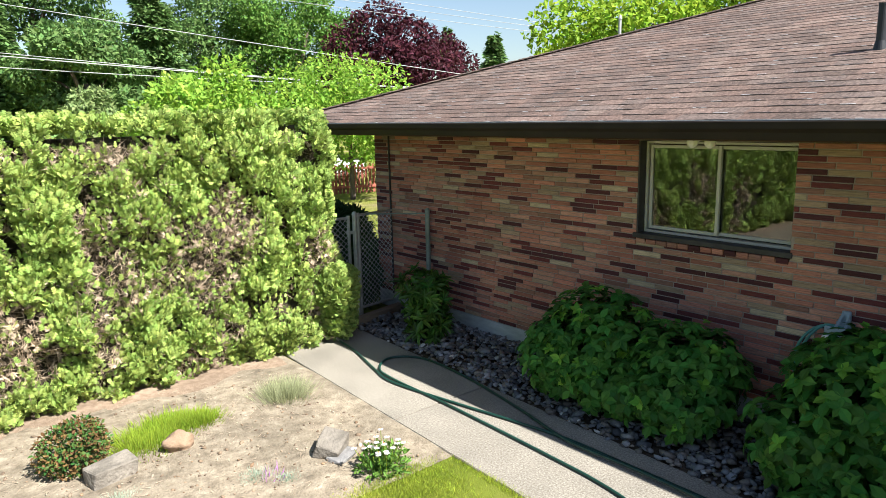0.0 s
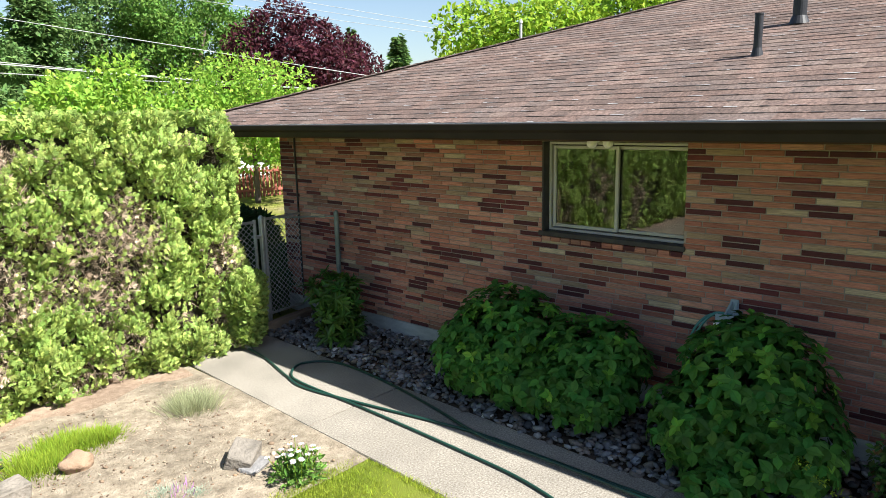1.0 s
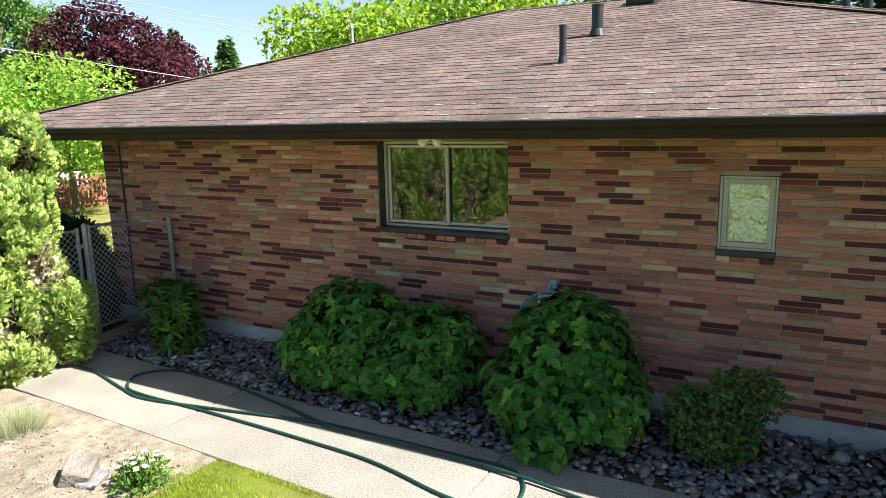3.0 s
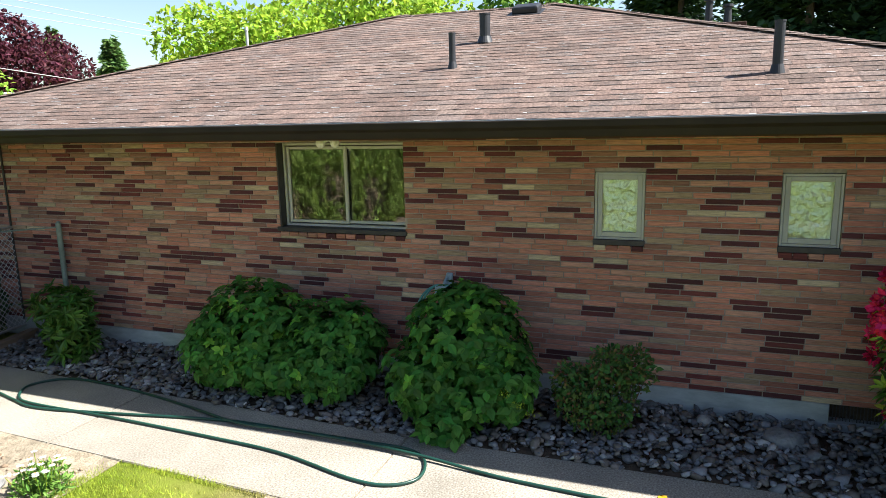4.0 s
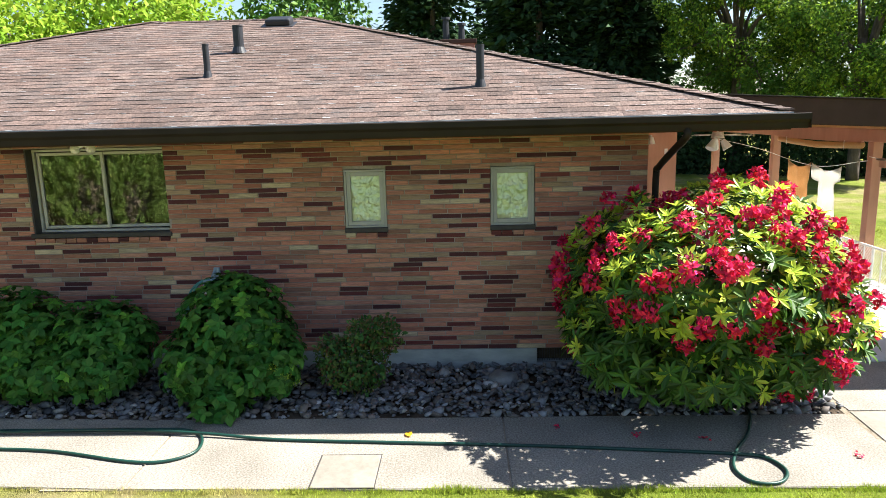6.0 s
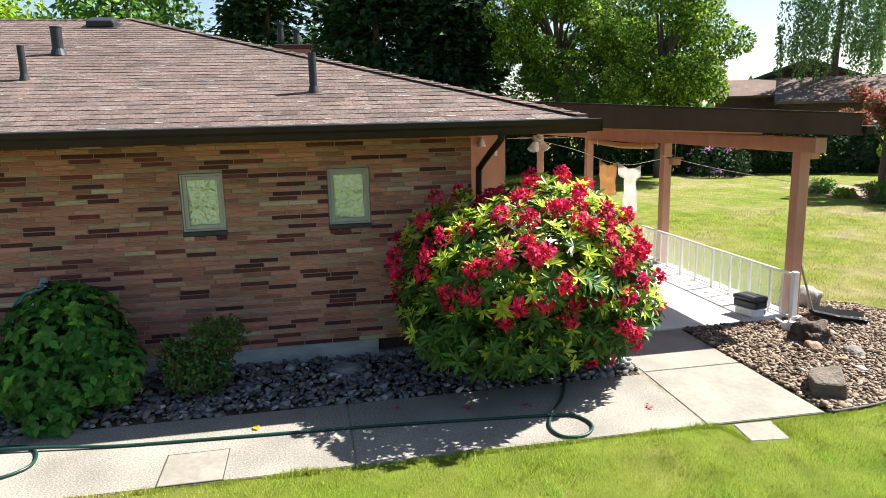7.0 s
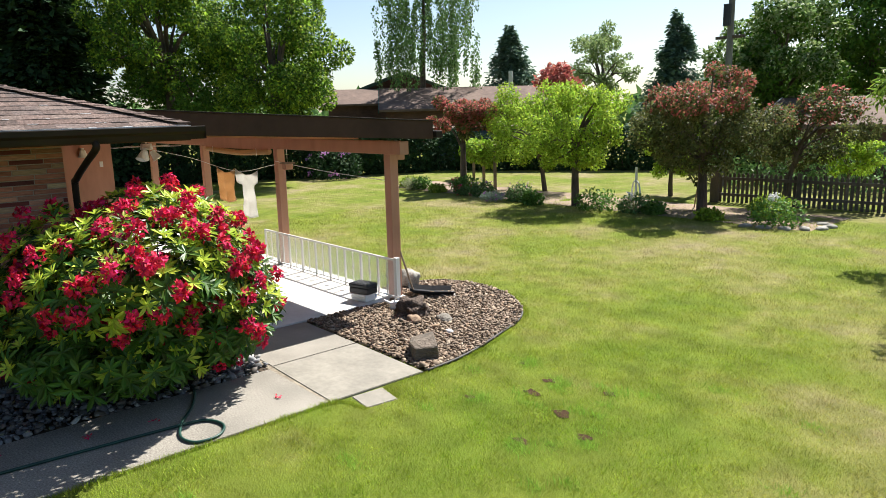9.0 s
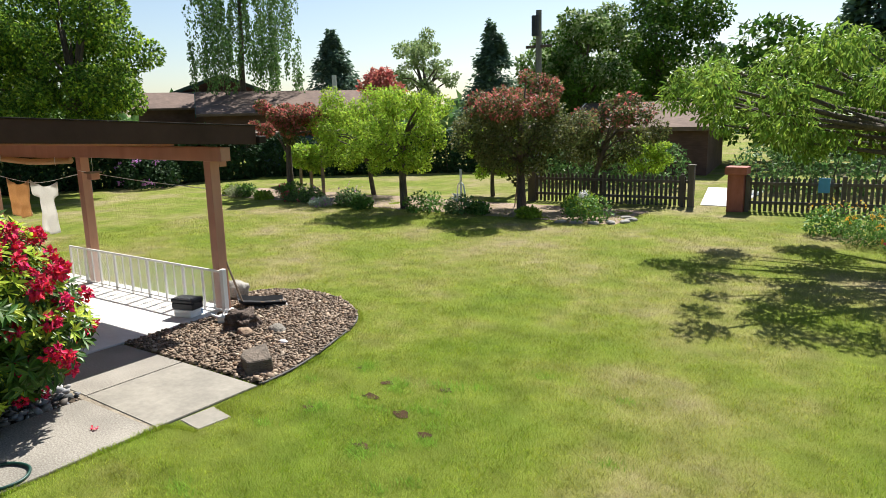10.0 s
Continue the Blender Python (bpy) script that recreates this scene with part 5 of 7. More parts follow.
def bare(x, z):
    """Where the hedge shows its dead inside: above all in the lower half."""
    k = noise.noise((x * 1.15 + 3, z * 0.9, 9.0)) + 0.45 * noise.noise((x * 3.1, z * 2.6, 5.0)) + 0.3 * noise.noise((x * 7, z * 6, 2.0))
    low = 0.22 * math.exp(-((z - 0.95) / 0.55) ** 2) + 0.35 * math.exp(-((z - 1.15) / 0.4) ** 2 - ((x + 1.85) / 0.35) ** 2)
    return k + low


def hedge_skin(x0, x1, per_m2, size, rng, deep):
    n = int((x1 - x0) * 2.8 * per_m2)
    xs, zs = rng.uniform(x0, x1, n), rng.uniform(0.0, 2.80, n)
    p, d, green = [], [], []
    for x, z in zip(xs, zs):
        b = bare(x, z)
        if b > 0.13 and rng.random() < min(0.90, (b - 0.13) * 4):
            continue
        if rng.random() < 3.0 * (plume(x, z) - 0.44):
            continue
        e = 0.03
        y = hedge_front(x, z)
        gx, gz = (hedge_front(x + e, z) - y) / e, (hedge_front(x, z + e) - y) / e
        p.append((x, y + deep * rng.random() ** 2, z))
        d.append((gx, -1.0, gz))
    p, d = np.array(p), unit(np.array(d))
    k = len(p)
    along = unit(d * 0.65 + np.array((0, 0, 0.75)) + rng.normal(size=(k, 3)) * 0.36)
    face = unit(rng.normal(size=(k, 3)) * 0.8 + d * 1.3 + np.array((0, 0, 0.5)))
    return scatter(FROND, p, along, face, size * rng.uniform(0.6, 1.4, k))


hr = np.random.default_rng(21)
v1, f1 = hedge_skin(-6.3, -1.28, 6200, 0.056, hr, 0.24)
quick_mesh("foliage", v1, f1, "hedge_leaf", hedge)
v2, f2 = hedge_skin(-11.5, -6.3, 1700, 0.10, hr, 0.18)
quick_mesh("foliage", v2, f2, "hedge_leaf", hedge)
# top and end of the hedge
n = 9500
tp = np.stack([hr.uniform(-13.0, -1.42, n), hr.uniform(6.5, 7.2, n), np.zeros(n)], 1)
tp[:, 1] = [max(y, hedge_front(x, 2.62) + 0.06) for x, y, _ in tp]
tp[:, 2] = [2.66 + 0.07 * noise.noise((x * 1.7, y * 2, 3)) + 0.05 * noise.noise((x * 6, y * 6, 1)) for x, y, _ in tp]
tp[:, 2] += 0.08 * hr.random(n) ** 3
al = unit(np.array((0, 0, 1.0)) + hr.normal(size=(n, 3)) * 0.45)
v3, f3 = scatter(FROND, tp, al, unit(hr.normal(size=(n, 3))), 0.085 * hr.uniform(0.6, 1.5, n))
quick_mesh("crest", v3, f3, "hedge_leaf", hedge)
n = 4200
ez, ey = hr.uniform(0.05, 2.7, n), hr.uniform(6.7, 7.2, n)
ep = np.stack([[-1.42 + 0.12 * noise.noise((y * 2.2, z * 2.0, 8)) + 0.16 * math.exp(-((z - 0.75) / 0.3) ** 2) for y, z in zip(ey, ez)], ey, ez], 1)
al = unit(np.array((0.8, -0.2, 0.6)) + hr.normal(size=(n, 3)) * 0.45)
v4, f4 = scatter(FROND, ep, al, unit(hr.normal(size=(n, 3))), 0.085 * hr.uniform(0.6, 1.4, n))
quick_mesh("end_foliage", v4, f4, "hedge_leaf", hedge)
# a low bough that swells out past the hedge's end
blob_p, blob_d = crown_points(4200, [((-1.45, 6.55, 0.66), (0.26, 0.22, 0.30)), ((-1.40, 6.62, 0.30), (0.20, 0.20, 0.28)), ((-1.32, 6.58, 0.80), (0.14, 0.13, 0.12))], hr, 0.4)
v7, f7 = scatter(FROND, blob_p, unit(blob_d * 0.7 + np.array((0.1, -0.1, 0.6)) + hr.normal(size=blob_p.shape) * 0.4), unit(blob_d + hr.normal(size=blob_p.shape) * 0.7), 0.062 * hr.uniform(0.6, 1.4, len(blob_p)))
quick_mesh("low_bough", v7, f7, "hedge_leaf", hedge)
# dead brown sprays and twigs in the bare patches
tw_p = []
while len(tw_p) < 21000:
    x, z = hr.uniform(-8.5, -1.35), hr.uniform(0.0, 2.5)
    if bare(x, z) > 0.09 or hr.random() < 0.06:
        tw_p.append((x, hedge_front(x, z) + 0.02 + 0.14 * hr.random(), z))
tw_p = np.array(tw_p)
n = len(tw_p)
al = unit(np.array((0, -0.35, 0.45)) + hr.normal(size=(n, 3)) * 0.7)
v5, f5 = scatter((BLADE[0] * np.array((1, 0.42, 1)), BLADE[1]), tw_p, al, unit(hr.normal(size=(n, 3))), hr.uniform(0.05, 0.17, n))
tagged(quick_mesh("dead_growth", v5, f5, "twig", hedge, "dry brown twigs"), kind="stuff")
sel = hr.choice(n, 3600, replace=False)
v6, f6 = scatter(SPRAY, tw_p[sel], unit(np.array((0, -0.4, 0.2)) + hr.normal(size=(3600, 3)) * 0.7), unit(hr.normal(size=(3600, 3))), hr.uniform(0.04, 0.085, 3600))
tagged(quick_mesh("withered_growth", v6, f6, "twig", hedge, "withered brown sprays"), kind="stuff")


# ---- shrubs by the wall ----
def stems(foot, tips, r, rng, sides=5):
    out = []
    for t in tips:
        a, b = Vector(foot) + Vector((rng.normal() * 0.06, rng.normal() * 0.06, 0)), Vector(t)
        mid = (a + b) / 2 + Vector((rng.normal() * 0.05, rng.normal() * 0.05, 0.05))
        out.append(tube([a, mid, b], [r, r * 0.8, r * 0.4], sides))
    return join_bm(out)


def shrub(name, at, blobs, n, size, material, label, category, seed, shape=LEAF, droop=0.35, stem_count=14, depth=0.5, face_up=0.6):
    rng = np.random.default_rng(seed)
    t = thing(name, at, label, category)
    leaf_crown("leaves", blobs, n, size, material, rng, t, shape, droop, depth, face_up)
    tips = [tuple(np.array(b[0]) + sphere_dirs(1, rng)[0] * np.array(b[1]) * 0.6) for b in blobs for _ in range(max(2, stem_count // len(blobs)))]
    part("branchwork", stems((0, 0, -0.03), [(x, y, max(z, 0.08)) for x, y, z in tips], 0.008, rng), "bark", t)
    return t, rng


B1 = [((0.0, 0.35, 0.66), (0.46, 0.62, 0.50)), ((-0.10, 0.70, 0.46), (0.44, 0.46, 0.40)), ((0.05, -0.48, 0.60), (0.44, 0.55, 0.42)), ((-0.14, 0.0, 0.40), (0.42, 0.85, 0.30)), ((-0.16, -0.55, 0.42), (0.36, 0.45, 0.32))]
B2 = [((0.02, 0.0, 0.74), (0.48, 0.56, 0.50)), ((-0.14, 0.28, 0.46), (0.46, 0.44, 0.38)), ((-0.16, -0.26, 0.46), (0.44, 0.44, 0.40)), ((-0.50, 0.04, 0.17), (0.24, 0.26, 0.15)), ((0.10, 0.02, 1.02), (0.30, 0.34, 0.24))]
HYDRANGEA = (LEAF[0] * np.array((1, 1.12, 1)), LEAF[1])


b3 = [((0, 0.02, 0.34), (0.28, 0.34, 0.28)), ((0.05, -0.26, 0.62), (0.18, 0.20, 0.20)), ((-0.02, 0.24, 0.46), (0.18, 0.16, 0.20)), ((0.0, -0.08, 0.66), (0.16, 0.18, 0.18))]
t, rng_r = shrub("rose_bush", (-0.72, -0.16, -0.02), b3, 2300, 0.05, "rose_leaf", "small loose bush with little dark leaves on the river rock", "bush", 33, droop=0.1, stem_count=24, depth=0.7)
leaf_crown("young_leaves", b3, 420, 0.036, "rose_red", rng_r, t, LEAF, 0.1, 0.3, 0.6, "reddish young leaves")


def whorl_bush(parent, blobs, count, per, length, rng, materials, weights, test, lift=0.3, core=0.4, shape=LONG):
    """Leaves in rosettes at the shoots' tips."""
    p, d = crown_points(count, blobs, rng, core)
    ok = np.array([test(q) for q in p])
    p, d = p[ok], d[ok]
    axis = unit(d * 0.75 + np.array((0, 0, 0.55)) + rng.normal(size=p.shape) * 0.18)
    kind = rng.choice(len(materials), size=len(p), p=weights)
    top = (p[:, 2] - p[:, 2].min()) / (np.ptp(p[:, 2]) + 1e-6)
    # the second leaf colour is kept mostly towards the top
    kind = np.where((kind == 1) & (rng.random(len(p)) > 0.06 + 1.05 * top ** 1.15), 0, kind)
    for k, (nm, mat_name, lb) in enumerate(materials):
        pk, ak = p[kind == k], axis[kind == k]
        if not len(pk):
            continue
        ref = unit(np.cross(ak, rng.normal(size=ak.shape)))
        other = np.cross(ak, ref)
        pos, al, fc = [], [], []
        for i in range(per):
            a = math.tau * i / per + rng.normal(size=len(pk)) * 0.2
            out = ref * np.cos(a)[:, None] + other * np.sin(a)[:, None]
            rise = lift + (0.35 if k == 1 else 0.0) + rng.normal(size=len(pk)) * 0.2
            pos.append(pk)
            al.append(out + ak * rise[:, None])
            fc.append(ak - out * 0.3)
        pos, al, fc = map(np.concatenate, (pos, al, fc))
        v, f = scatter(shape, pos, al, fc, length * (0.8 if k == 1 else 1.0) * rng.uniform(0.7, 1.25, len(pos)))
        quick_mesh(nm, v, f, mat_name, parent, lb)
    return p, axis


def hydrangea(at, blobs, shoots, label, seed):
    """Shoots that end in tiers of broad, drooping leaves."""
    rng = np.random.default_rng(seed)
    t = thing("hydrangea", at, label, "bush")
    p, _ = whorl_bush(t, blobs, shoots, 5, 0.098, rng, [("leaves", "hydrangea_leaf", ""), ("young_leaves", "hydrangea_new", "lighter young leaves")], [0.8, 0.2], lambda q: q[2] > 0.03, lift=-0.12, core=0.5, shape=HYDRANGEA)
    part("branchwork", stems((0, 0, -0.03), [tuple(q * 0.9) for q in p[rng.choice(len(p), 34, replace=False)]], 0.007, rng), "bark", t)
    return t, rng


hydrangea((-0.64, 2.90, -0.02), B1, 1350, "wide two-lobed hydrangea bush with broad green leaves by the brick wall", 31)
t, rng_h = hydrangea((-0.66, 1.02, -0.02), B2, 1050, "round hydrangea bush in front of the hose holder", 32)
fl = np.array([(-0.50, -0.50, 0.50), (-0.52, -0.62, 0.42), (-0.47, -0.68, 0.33)])
fp = np.repeat(fl, 26, axis=0) + rng_h.normal(size=(78, 3)) * np.array((0.035, 0.035, 0.012))
v, f = scatter(RHOMB, fp, rng_h.normal(size=(78, 3)), unit(np.array((0, 0, 1)) + rng_h.normal(size=(78, 3)) * 0.3), np.full(78, 0.022))
tagged(quick_mesh("buds", v, f, "moss_leaf", t, "pale green flower buds"), kind="stuff")

pieris = thing("evergreen_bush", (-0.58, 5.92, -0.02), "small evergreen bush with narrow leaves beside the fence post", "bush")
rp = np.random.default_rng(41)
whorl_bush(pieris, [((0, 0.05, 0.60), (0.28, 0.34, 0.30)), ((-0.05, -0.12, 0.28), (0.24, 0.24, 0.26))], 130, 8, 0.15, rp, [("leaves", "rhodo_leaf", ""), ("young_leaves", "hydrangea_leaf", "")], [0.7, 0.3], lambda q: True)
part("branchwork", stems((0, 0, -0.03), [(rp.normal() * 0.2, rp.normal() * 0.2, 0.2 + 0.4 * rp.random()) for _ in range(16)], 0.008, rp), "bark", pieris)

RB = [((-0.02, 0.72, 1.08), (0.62, 0.66, 0.84)), ((-0.12, -0.18, 1.22), (0.98, 0.86, 0.86)), ((-0.10, -0.56, 0.82), (0.86, 0.76, 0.62)), ((-0.15, 0.2, 0.66), (0.90, 1.18, 0.52)), ((-0.52, 0.22, 1.34), (0.88, 0.88, 0.58))]
rhodo = thing("rhododendron", (-0.82, -3.50, 0.0), "large rhododendron covered with crimson-pink flower clusters", "bush")
rr = np.random.default_rng(42)


def rhodo_clear(q):
    """Keeps the leaves out of the house."""
    return not (q[0] > 0.70 and q[1] > 0.36) and q[2] > 0.05


# young growth whose bright colour also paints sunlight on the bush's top
sp, sa = whorl_bush(rhodo, RB, 2300, 8, 0.13, rr, [("leaves", "rhodo_leaf", ""), ("young_leaves", "rhodo_new_lit", "yellow-green young leaves, coloured to give the sunlit top")], [0.32, 0.68], rhodo_clear, core=0.45)
part("branchwork", stems((0, 0, -0.03), [tuple(q * 0.85) for q in sp[rr.choice(len(sp), 46, replace=False)]], 0.016, rr), "bark", rhodo)
fp, fd = crown_points(215, RB, rr, 0.04)
okf = np.array([rhodo_clear(q) and q[0] < 0.62 and (q[2] > 1.0 or rr.random() < 0.36) for q in fp])
fp, fd = fp[okf], fd[okf]


def trusses(name, heads, dirs, radius, petals, size, material, parent, rng, label):
    """Round flower heads, each of many small petals."""
    n = len(heads)
    d = unit(rng.normal(size=(n, petals, 3)) + dirs[:, None, :] * 0.9)
    pos = heads[:, None, :] + d * radius * rng.uniform(0.55, 1.05, (n, petals, 1))
    pos, d = pos.reshape(-1, 3), d.reshape(-1, 3)
    al = unit(np.cross(d, rng.normal(size=d.shape)) + d * 0.45)
    v, f = scatter(RHOMB, pos, al, d, size * rng.uniform(0.7, 1.3, len(pos)))
    return tagged(quick_mesh(name, v, f, material, parent, label), kind="stuff")


third = rr.random(len(fp)) < 0.12
trusses("blossom", fp[~third] + fd[~third] * 0.03, fd[~third], 0.078, 64, 0.056, "petal", rhodo, rr, "crimson-pink flower clusters")
trusses("faded_blossom", fp[third], fd[third], 0.06, 26, 0.045, "old_petal", rhodo, rr, "faded dark red flower clusters")
for k, (x, y, z) in enumerate(((-1.62, -2.66, 0.004), (-2.0, -4.28, 0.006), (-1.45, -2.0, 0.006), (-1.7, -3.2, 0.006))):
    pt = np.random.default_rng(60 + k)
    v, f = scatter(RHOMB, pt.normal(size=(9, 3)) * np.array((0.014, 0.014, 0.002)) + np.array((0, 0, 0.008)), pt.normal(size=(9, 3)) * np.array((1, 1, 0.2)), unit(np.array((0, 0, 1)) + pt.normal(size=(9, 3)) * 0.3), np.full(9, 0.035))
    ob = quick_mesh("fallen_flower", v, f, "petal")
    ob.location = (x, y, z)
    tagged(ob, "fallen crimson flower on the path", "flower", group="fallen flowers")
v, f = scatter(LEAF, np.zeros((1, 3)), np.array([(1.0, 0.3, 0.0)]), np.array([(0, 0.1, 1.0)]), np.array([0.12]))
ob = quick_mesh("fallen_leaf", v, f, "yellow_petal")
ob.location = (-1.62, -0.74, 0.012)
tagged(ob, "yellow fallen leaf on the path", "leaf")

behind = thing("juniper", (-0.40, 7.95, 0), "dark shaded evergreen shrub behind the wire fence", "bush")
leaf_crown("foliage", [((0, 0, 0.42), (0.48, 0.45, 0.48)), ((-0.45, 0.3, 0.35), (0.5, 0.4, 0.42)), ((0.25, 0.2, 0.5), (0.35, 0.4, 0.45)), ((-0.55, 0.75, 0.72), (0.8, 0.5, 0.72)), ((-1.3, 0.7, 0.70), (0.7, 0.5, 0.70)), ((0.3, 0.75, 0.72), (0.6, 0.5, 0.70)), ((-0.1, 0.35, 0.75), (0.5, 0.35, 0.62))], 5200, 0.17, "fir_leaf", np.random.default_rng(50), behind, SPRAY, 0.0, 0.4)
part("branchwork", stems((0, 0, -0.03), [(0.1, 0, 0.6), (-0.3, 0.2, 0.5), (0.2, 0.2, 0.8)], 0.015, np.random.default_rng(51)), "bark", behind)

# ---- planting bed by the hedge ----
t, rg = shrub("barberry", (-4.70, 5.36, -0.04), [((0, 0, 0.2), (0.28, 0.25, 0.22)), ((0.08, 0.05, 0.28), (0.18, 0.18, 0.15))], 1800, 0.034, "rose_leaf", "small round bush with dark green and reddish leaves", "bush", 35, droop=0.0, stem_count=16, depth=0.7)
leaf_crown("red_leaves", [((0, 0, 0.2), (0.28, 0.25, 0.22)), ((0.08, 0.05, 0.28), (0.18, 0.18, 0.15))], 1300, 0.032, "rose_red", rg, t, LEAF, 0.0, 0.3, 0.6, "reddish leaves")


def tuft(name, at, n, radius, height, material, label, category, seed, spread=0.6, width=1.0):
    rng = np.random.default_rng(seed)
    p = np.column_stack([rng.normal(size=(n, 2)) * radius * 0.5, np.zeros(n)])
    al = unit(np.column_stack([p[:, :2] / max(radius, 1e-3) * spread + rng.normal(size=(n, 2)) * 0.25, np.ones(n)]))
    v, f = scatter((BLADE[0] * np.array((1, width, 1)), BLADE[1]), p, al, unit(rng.normal(size=(n, 3))), height * rng.uniform(0.5, 1.15, n))
    ob = quick_mesh(name, v, f, material)
    ob.location = at
    return tagged(ob, label, category, kind="stuff")


tuft("grass_tuft", (-2.74, 5.52, -0.03), 2600, 0.20, 0.21, "dry_grass", "pale grey-green tuft of ornamental grass", "grass", 71, 0.6, 0.22)
for k, (x, y, r) in enumerate(((-4.15, 5.45, 0.26), (-3.85, 5.62, 0.24), (-3.62, 5.55, 0.16))):
    tuft("moss_clump", (x, y, -0.03), 3400, r, 0.10, "moss_leaf", "bright green cushion of low ground cover", "ground cover", 72 + k, 0.5)
daisy = thing("daisy_plant", (-2.86, 3.66, -0.03), "clump of white and lilac daisies beside the path", "flowers")
rd = np.random.default_rng(80)
leaf_crown("leaves", [((0, 0, 0.08), (0.22, 0.2, 0.13))], 900, 0.055, "green_leaf", rd, daisy, LONG, -0.5, 0.8, 0.4)
heads = np.column_stack([rd.normal(size=(20, 2)) * 0.12, 0.20 + 0.08 * rd.random(20)])
part("flower_stems", join_bm([rod(bmesh.new(), (h[0] * 0.5, h[1] * 0.5, 0), tuple(h), 0.003, sides=5) for h in heads]), "moss_leaf", daisy)
ring = []
for h in heads:
    for k in range(12):
        a = math.tau * k / 12
        ring.append((h, (math.cos(a), math.sin(a), 0.12)))
v, f = scatter(LONG, np.array([r[0] for r in ring]), np.array([r[1] for r in ring]), np.tile((0.0, 0.0, 1.0), (len(ring), 1)), np.full(len(ring), 0.026))
tagged(quick_mesh("blossom", v, f, "white_petal", daisy, "white ray petals"), kind="stuff")
v, f = scatter(RHOMB, np.repeat(heads, 5, axis=0) + rd.normal(size=(100, 3)) * 0.003 + np.array((0, 0, 0.005)), rd.normal(size=(100, 3)), np.tile((0.0, 0.0, 1.0), (100, 1)), np.full(100, 0.012))
tagged(quick_mesh("blossom_eyes", v, f, "yellow_petal", daisy, "yellow centres"), kind="stuff")
for k, (x, y, r) in enumerate(((-3.66, 4.24, 0.2), (-3.50, 4.05, 0.14), (-4.56, 4.62, 0.2))):
    tuft("silver_plant", (x, y, -0.03), 900, r * 0.65, 0.05, "silver_leaf", "low silver-grey cushion plant", "plant", 83 + k, 0.9, 1.6)
tuft("lilac_flowers", (-3.58, 4.16, 0.0), 26, 0.10, 0.075, "purple_petal", "sparse lilac flower spikes over the silver plant", "flowers", 90, 0.5, 1.2)


# dry litter and crumbs on the bare soil
lr = np.random.default_rng(95)
n = 2600
lp = np.column_stack([lr.uniform(-7.5, -2.5, n), 3.5 + 3.0 * lr.random(n) ** 0.6, np.full(n, 0.008)])
v, f = scatter(BLADE, lp, np.column_stack([lr.normal(size=(n, 2)), np.zeros(n)]), np.tile((0.0, 0.0, 1.0), (n, 1)), lr.uniform(0.02, 0.07, n))
tagged(quick_mesh("dry_litter", v, f, "twig"), "dry twigs and needles strewn on the soil", "litter", kind="stuff")
pebbles("soil_crumbs", np.column_stack([lr.uniform(-7.0, -2.5, 900), lr.uniform(3.5, 6.3, 900), np.full(900, -0.002)]), 0.022, "pebble", "small crumbs and pebbles on the soil", "crumbs", lr)


# ---- grass ----
lawn_rng = np.random.default_rng(99)
paved = [lambda p: (p[:, 0] > -2.46) & (p[:, 1] > -4.75), lambda p: (p[:, 0] > -2.50) & (p[:, 1] > -5.78), lambda p: (p[:, 0] > -2.80) & (p[:, 1] > -5.16) & (p[:, 1] < -4.80),
         lambda p: inside(p[:, :2], poly), lambda p: (p[:, 0] > 0.06) & (p[:, 1] > -7.56), lambda p: (p[:, 0] < -2.3) & (p[:, 1] > 3.5)]


def blades(x0, x1, y0, y1, per_m2, height, rng, gaps, middle):
    """Grass blades, thickest about the middle of the lawn by the house and thinning out from there."""
    n = int((x1 - x0) * (y1 - y0) * per_m2)
    p = np.column_stack([rng.uniform(x0, x1, n), rng.uniform(y0, y1, n), np.full(n, -0.022)])
    far = np.maximum(1.0, np.hypot(p[:, 0] - middle[0], p[:, 1] - middle[1]) / 4.0)
    keep = rng.random(n) < far ** -1.7
    p, far = p[keep], far[keep]
    for g in gaps:
        out = g(p)
        p, far = p[~out], far[~out]
    n = len(p)
    al = unit(np.column_stack([rng.normal(size=(n, 2)) * 0.6, np.ones(n)]))
    lift = np.array([1 + 0.5 * noise.noise((x * 1.6, y * 1.6, 0)) + 0.4 * noise.noise((x * 5, y * 5, 2)) for x, y, _ in p])
    w = 0.075
    return scatter((np.array([(0, w, 0), (1, 0, 0), (0, -w, 0)]), BLADE[1]), p, al, unit(np.column_stack([rng.normal(size=(n, 2)), np.full(n, 0.9)])), height * far ** 0.35 * lift * rng.uniform(0.6, 1.3, n))


HOLES = [(-3.62, -6.19, 0.12), (-3.55, -6.54, 0.09), (-4.18, -6.70, 0.08), (-3.28, -5.67, 0.07), (-4.23, -5.36, 0.10), (-4.14, -6.02, 0.12), (-4.57, -5.78, 0.09), (-3.03, -6.74, 0.07)]
worn = [lambda p, h=h: np.hypot((p[:, 0] - h[0]), (p[:, 1] - h[1]) * 1.3) < h[2] * (0.7 + 0.5 * np.sin(p[:, 0] * 70 + p[:, 1] * 40)) for h in HOLES]
v, f = blades(-11.0, 9.0, -19.0, 3.6, 4600, 0.030, lawn_rng, paved + worn, (-4.4, -3.8))
tagged(quick_mesh("grass", v, f, "blade"), "short mown grass, green and straw yellow", "grass", kind="stuff")
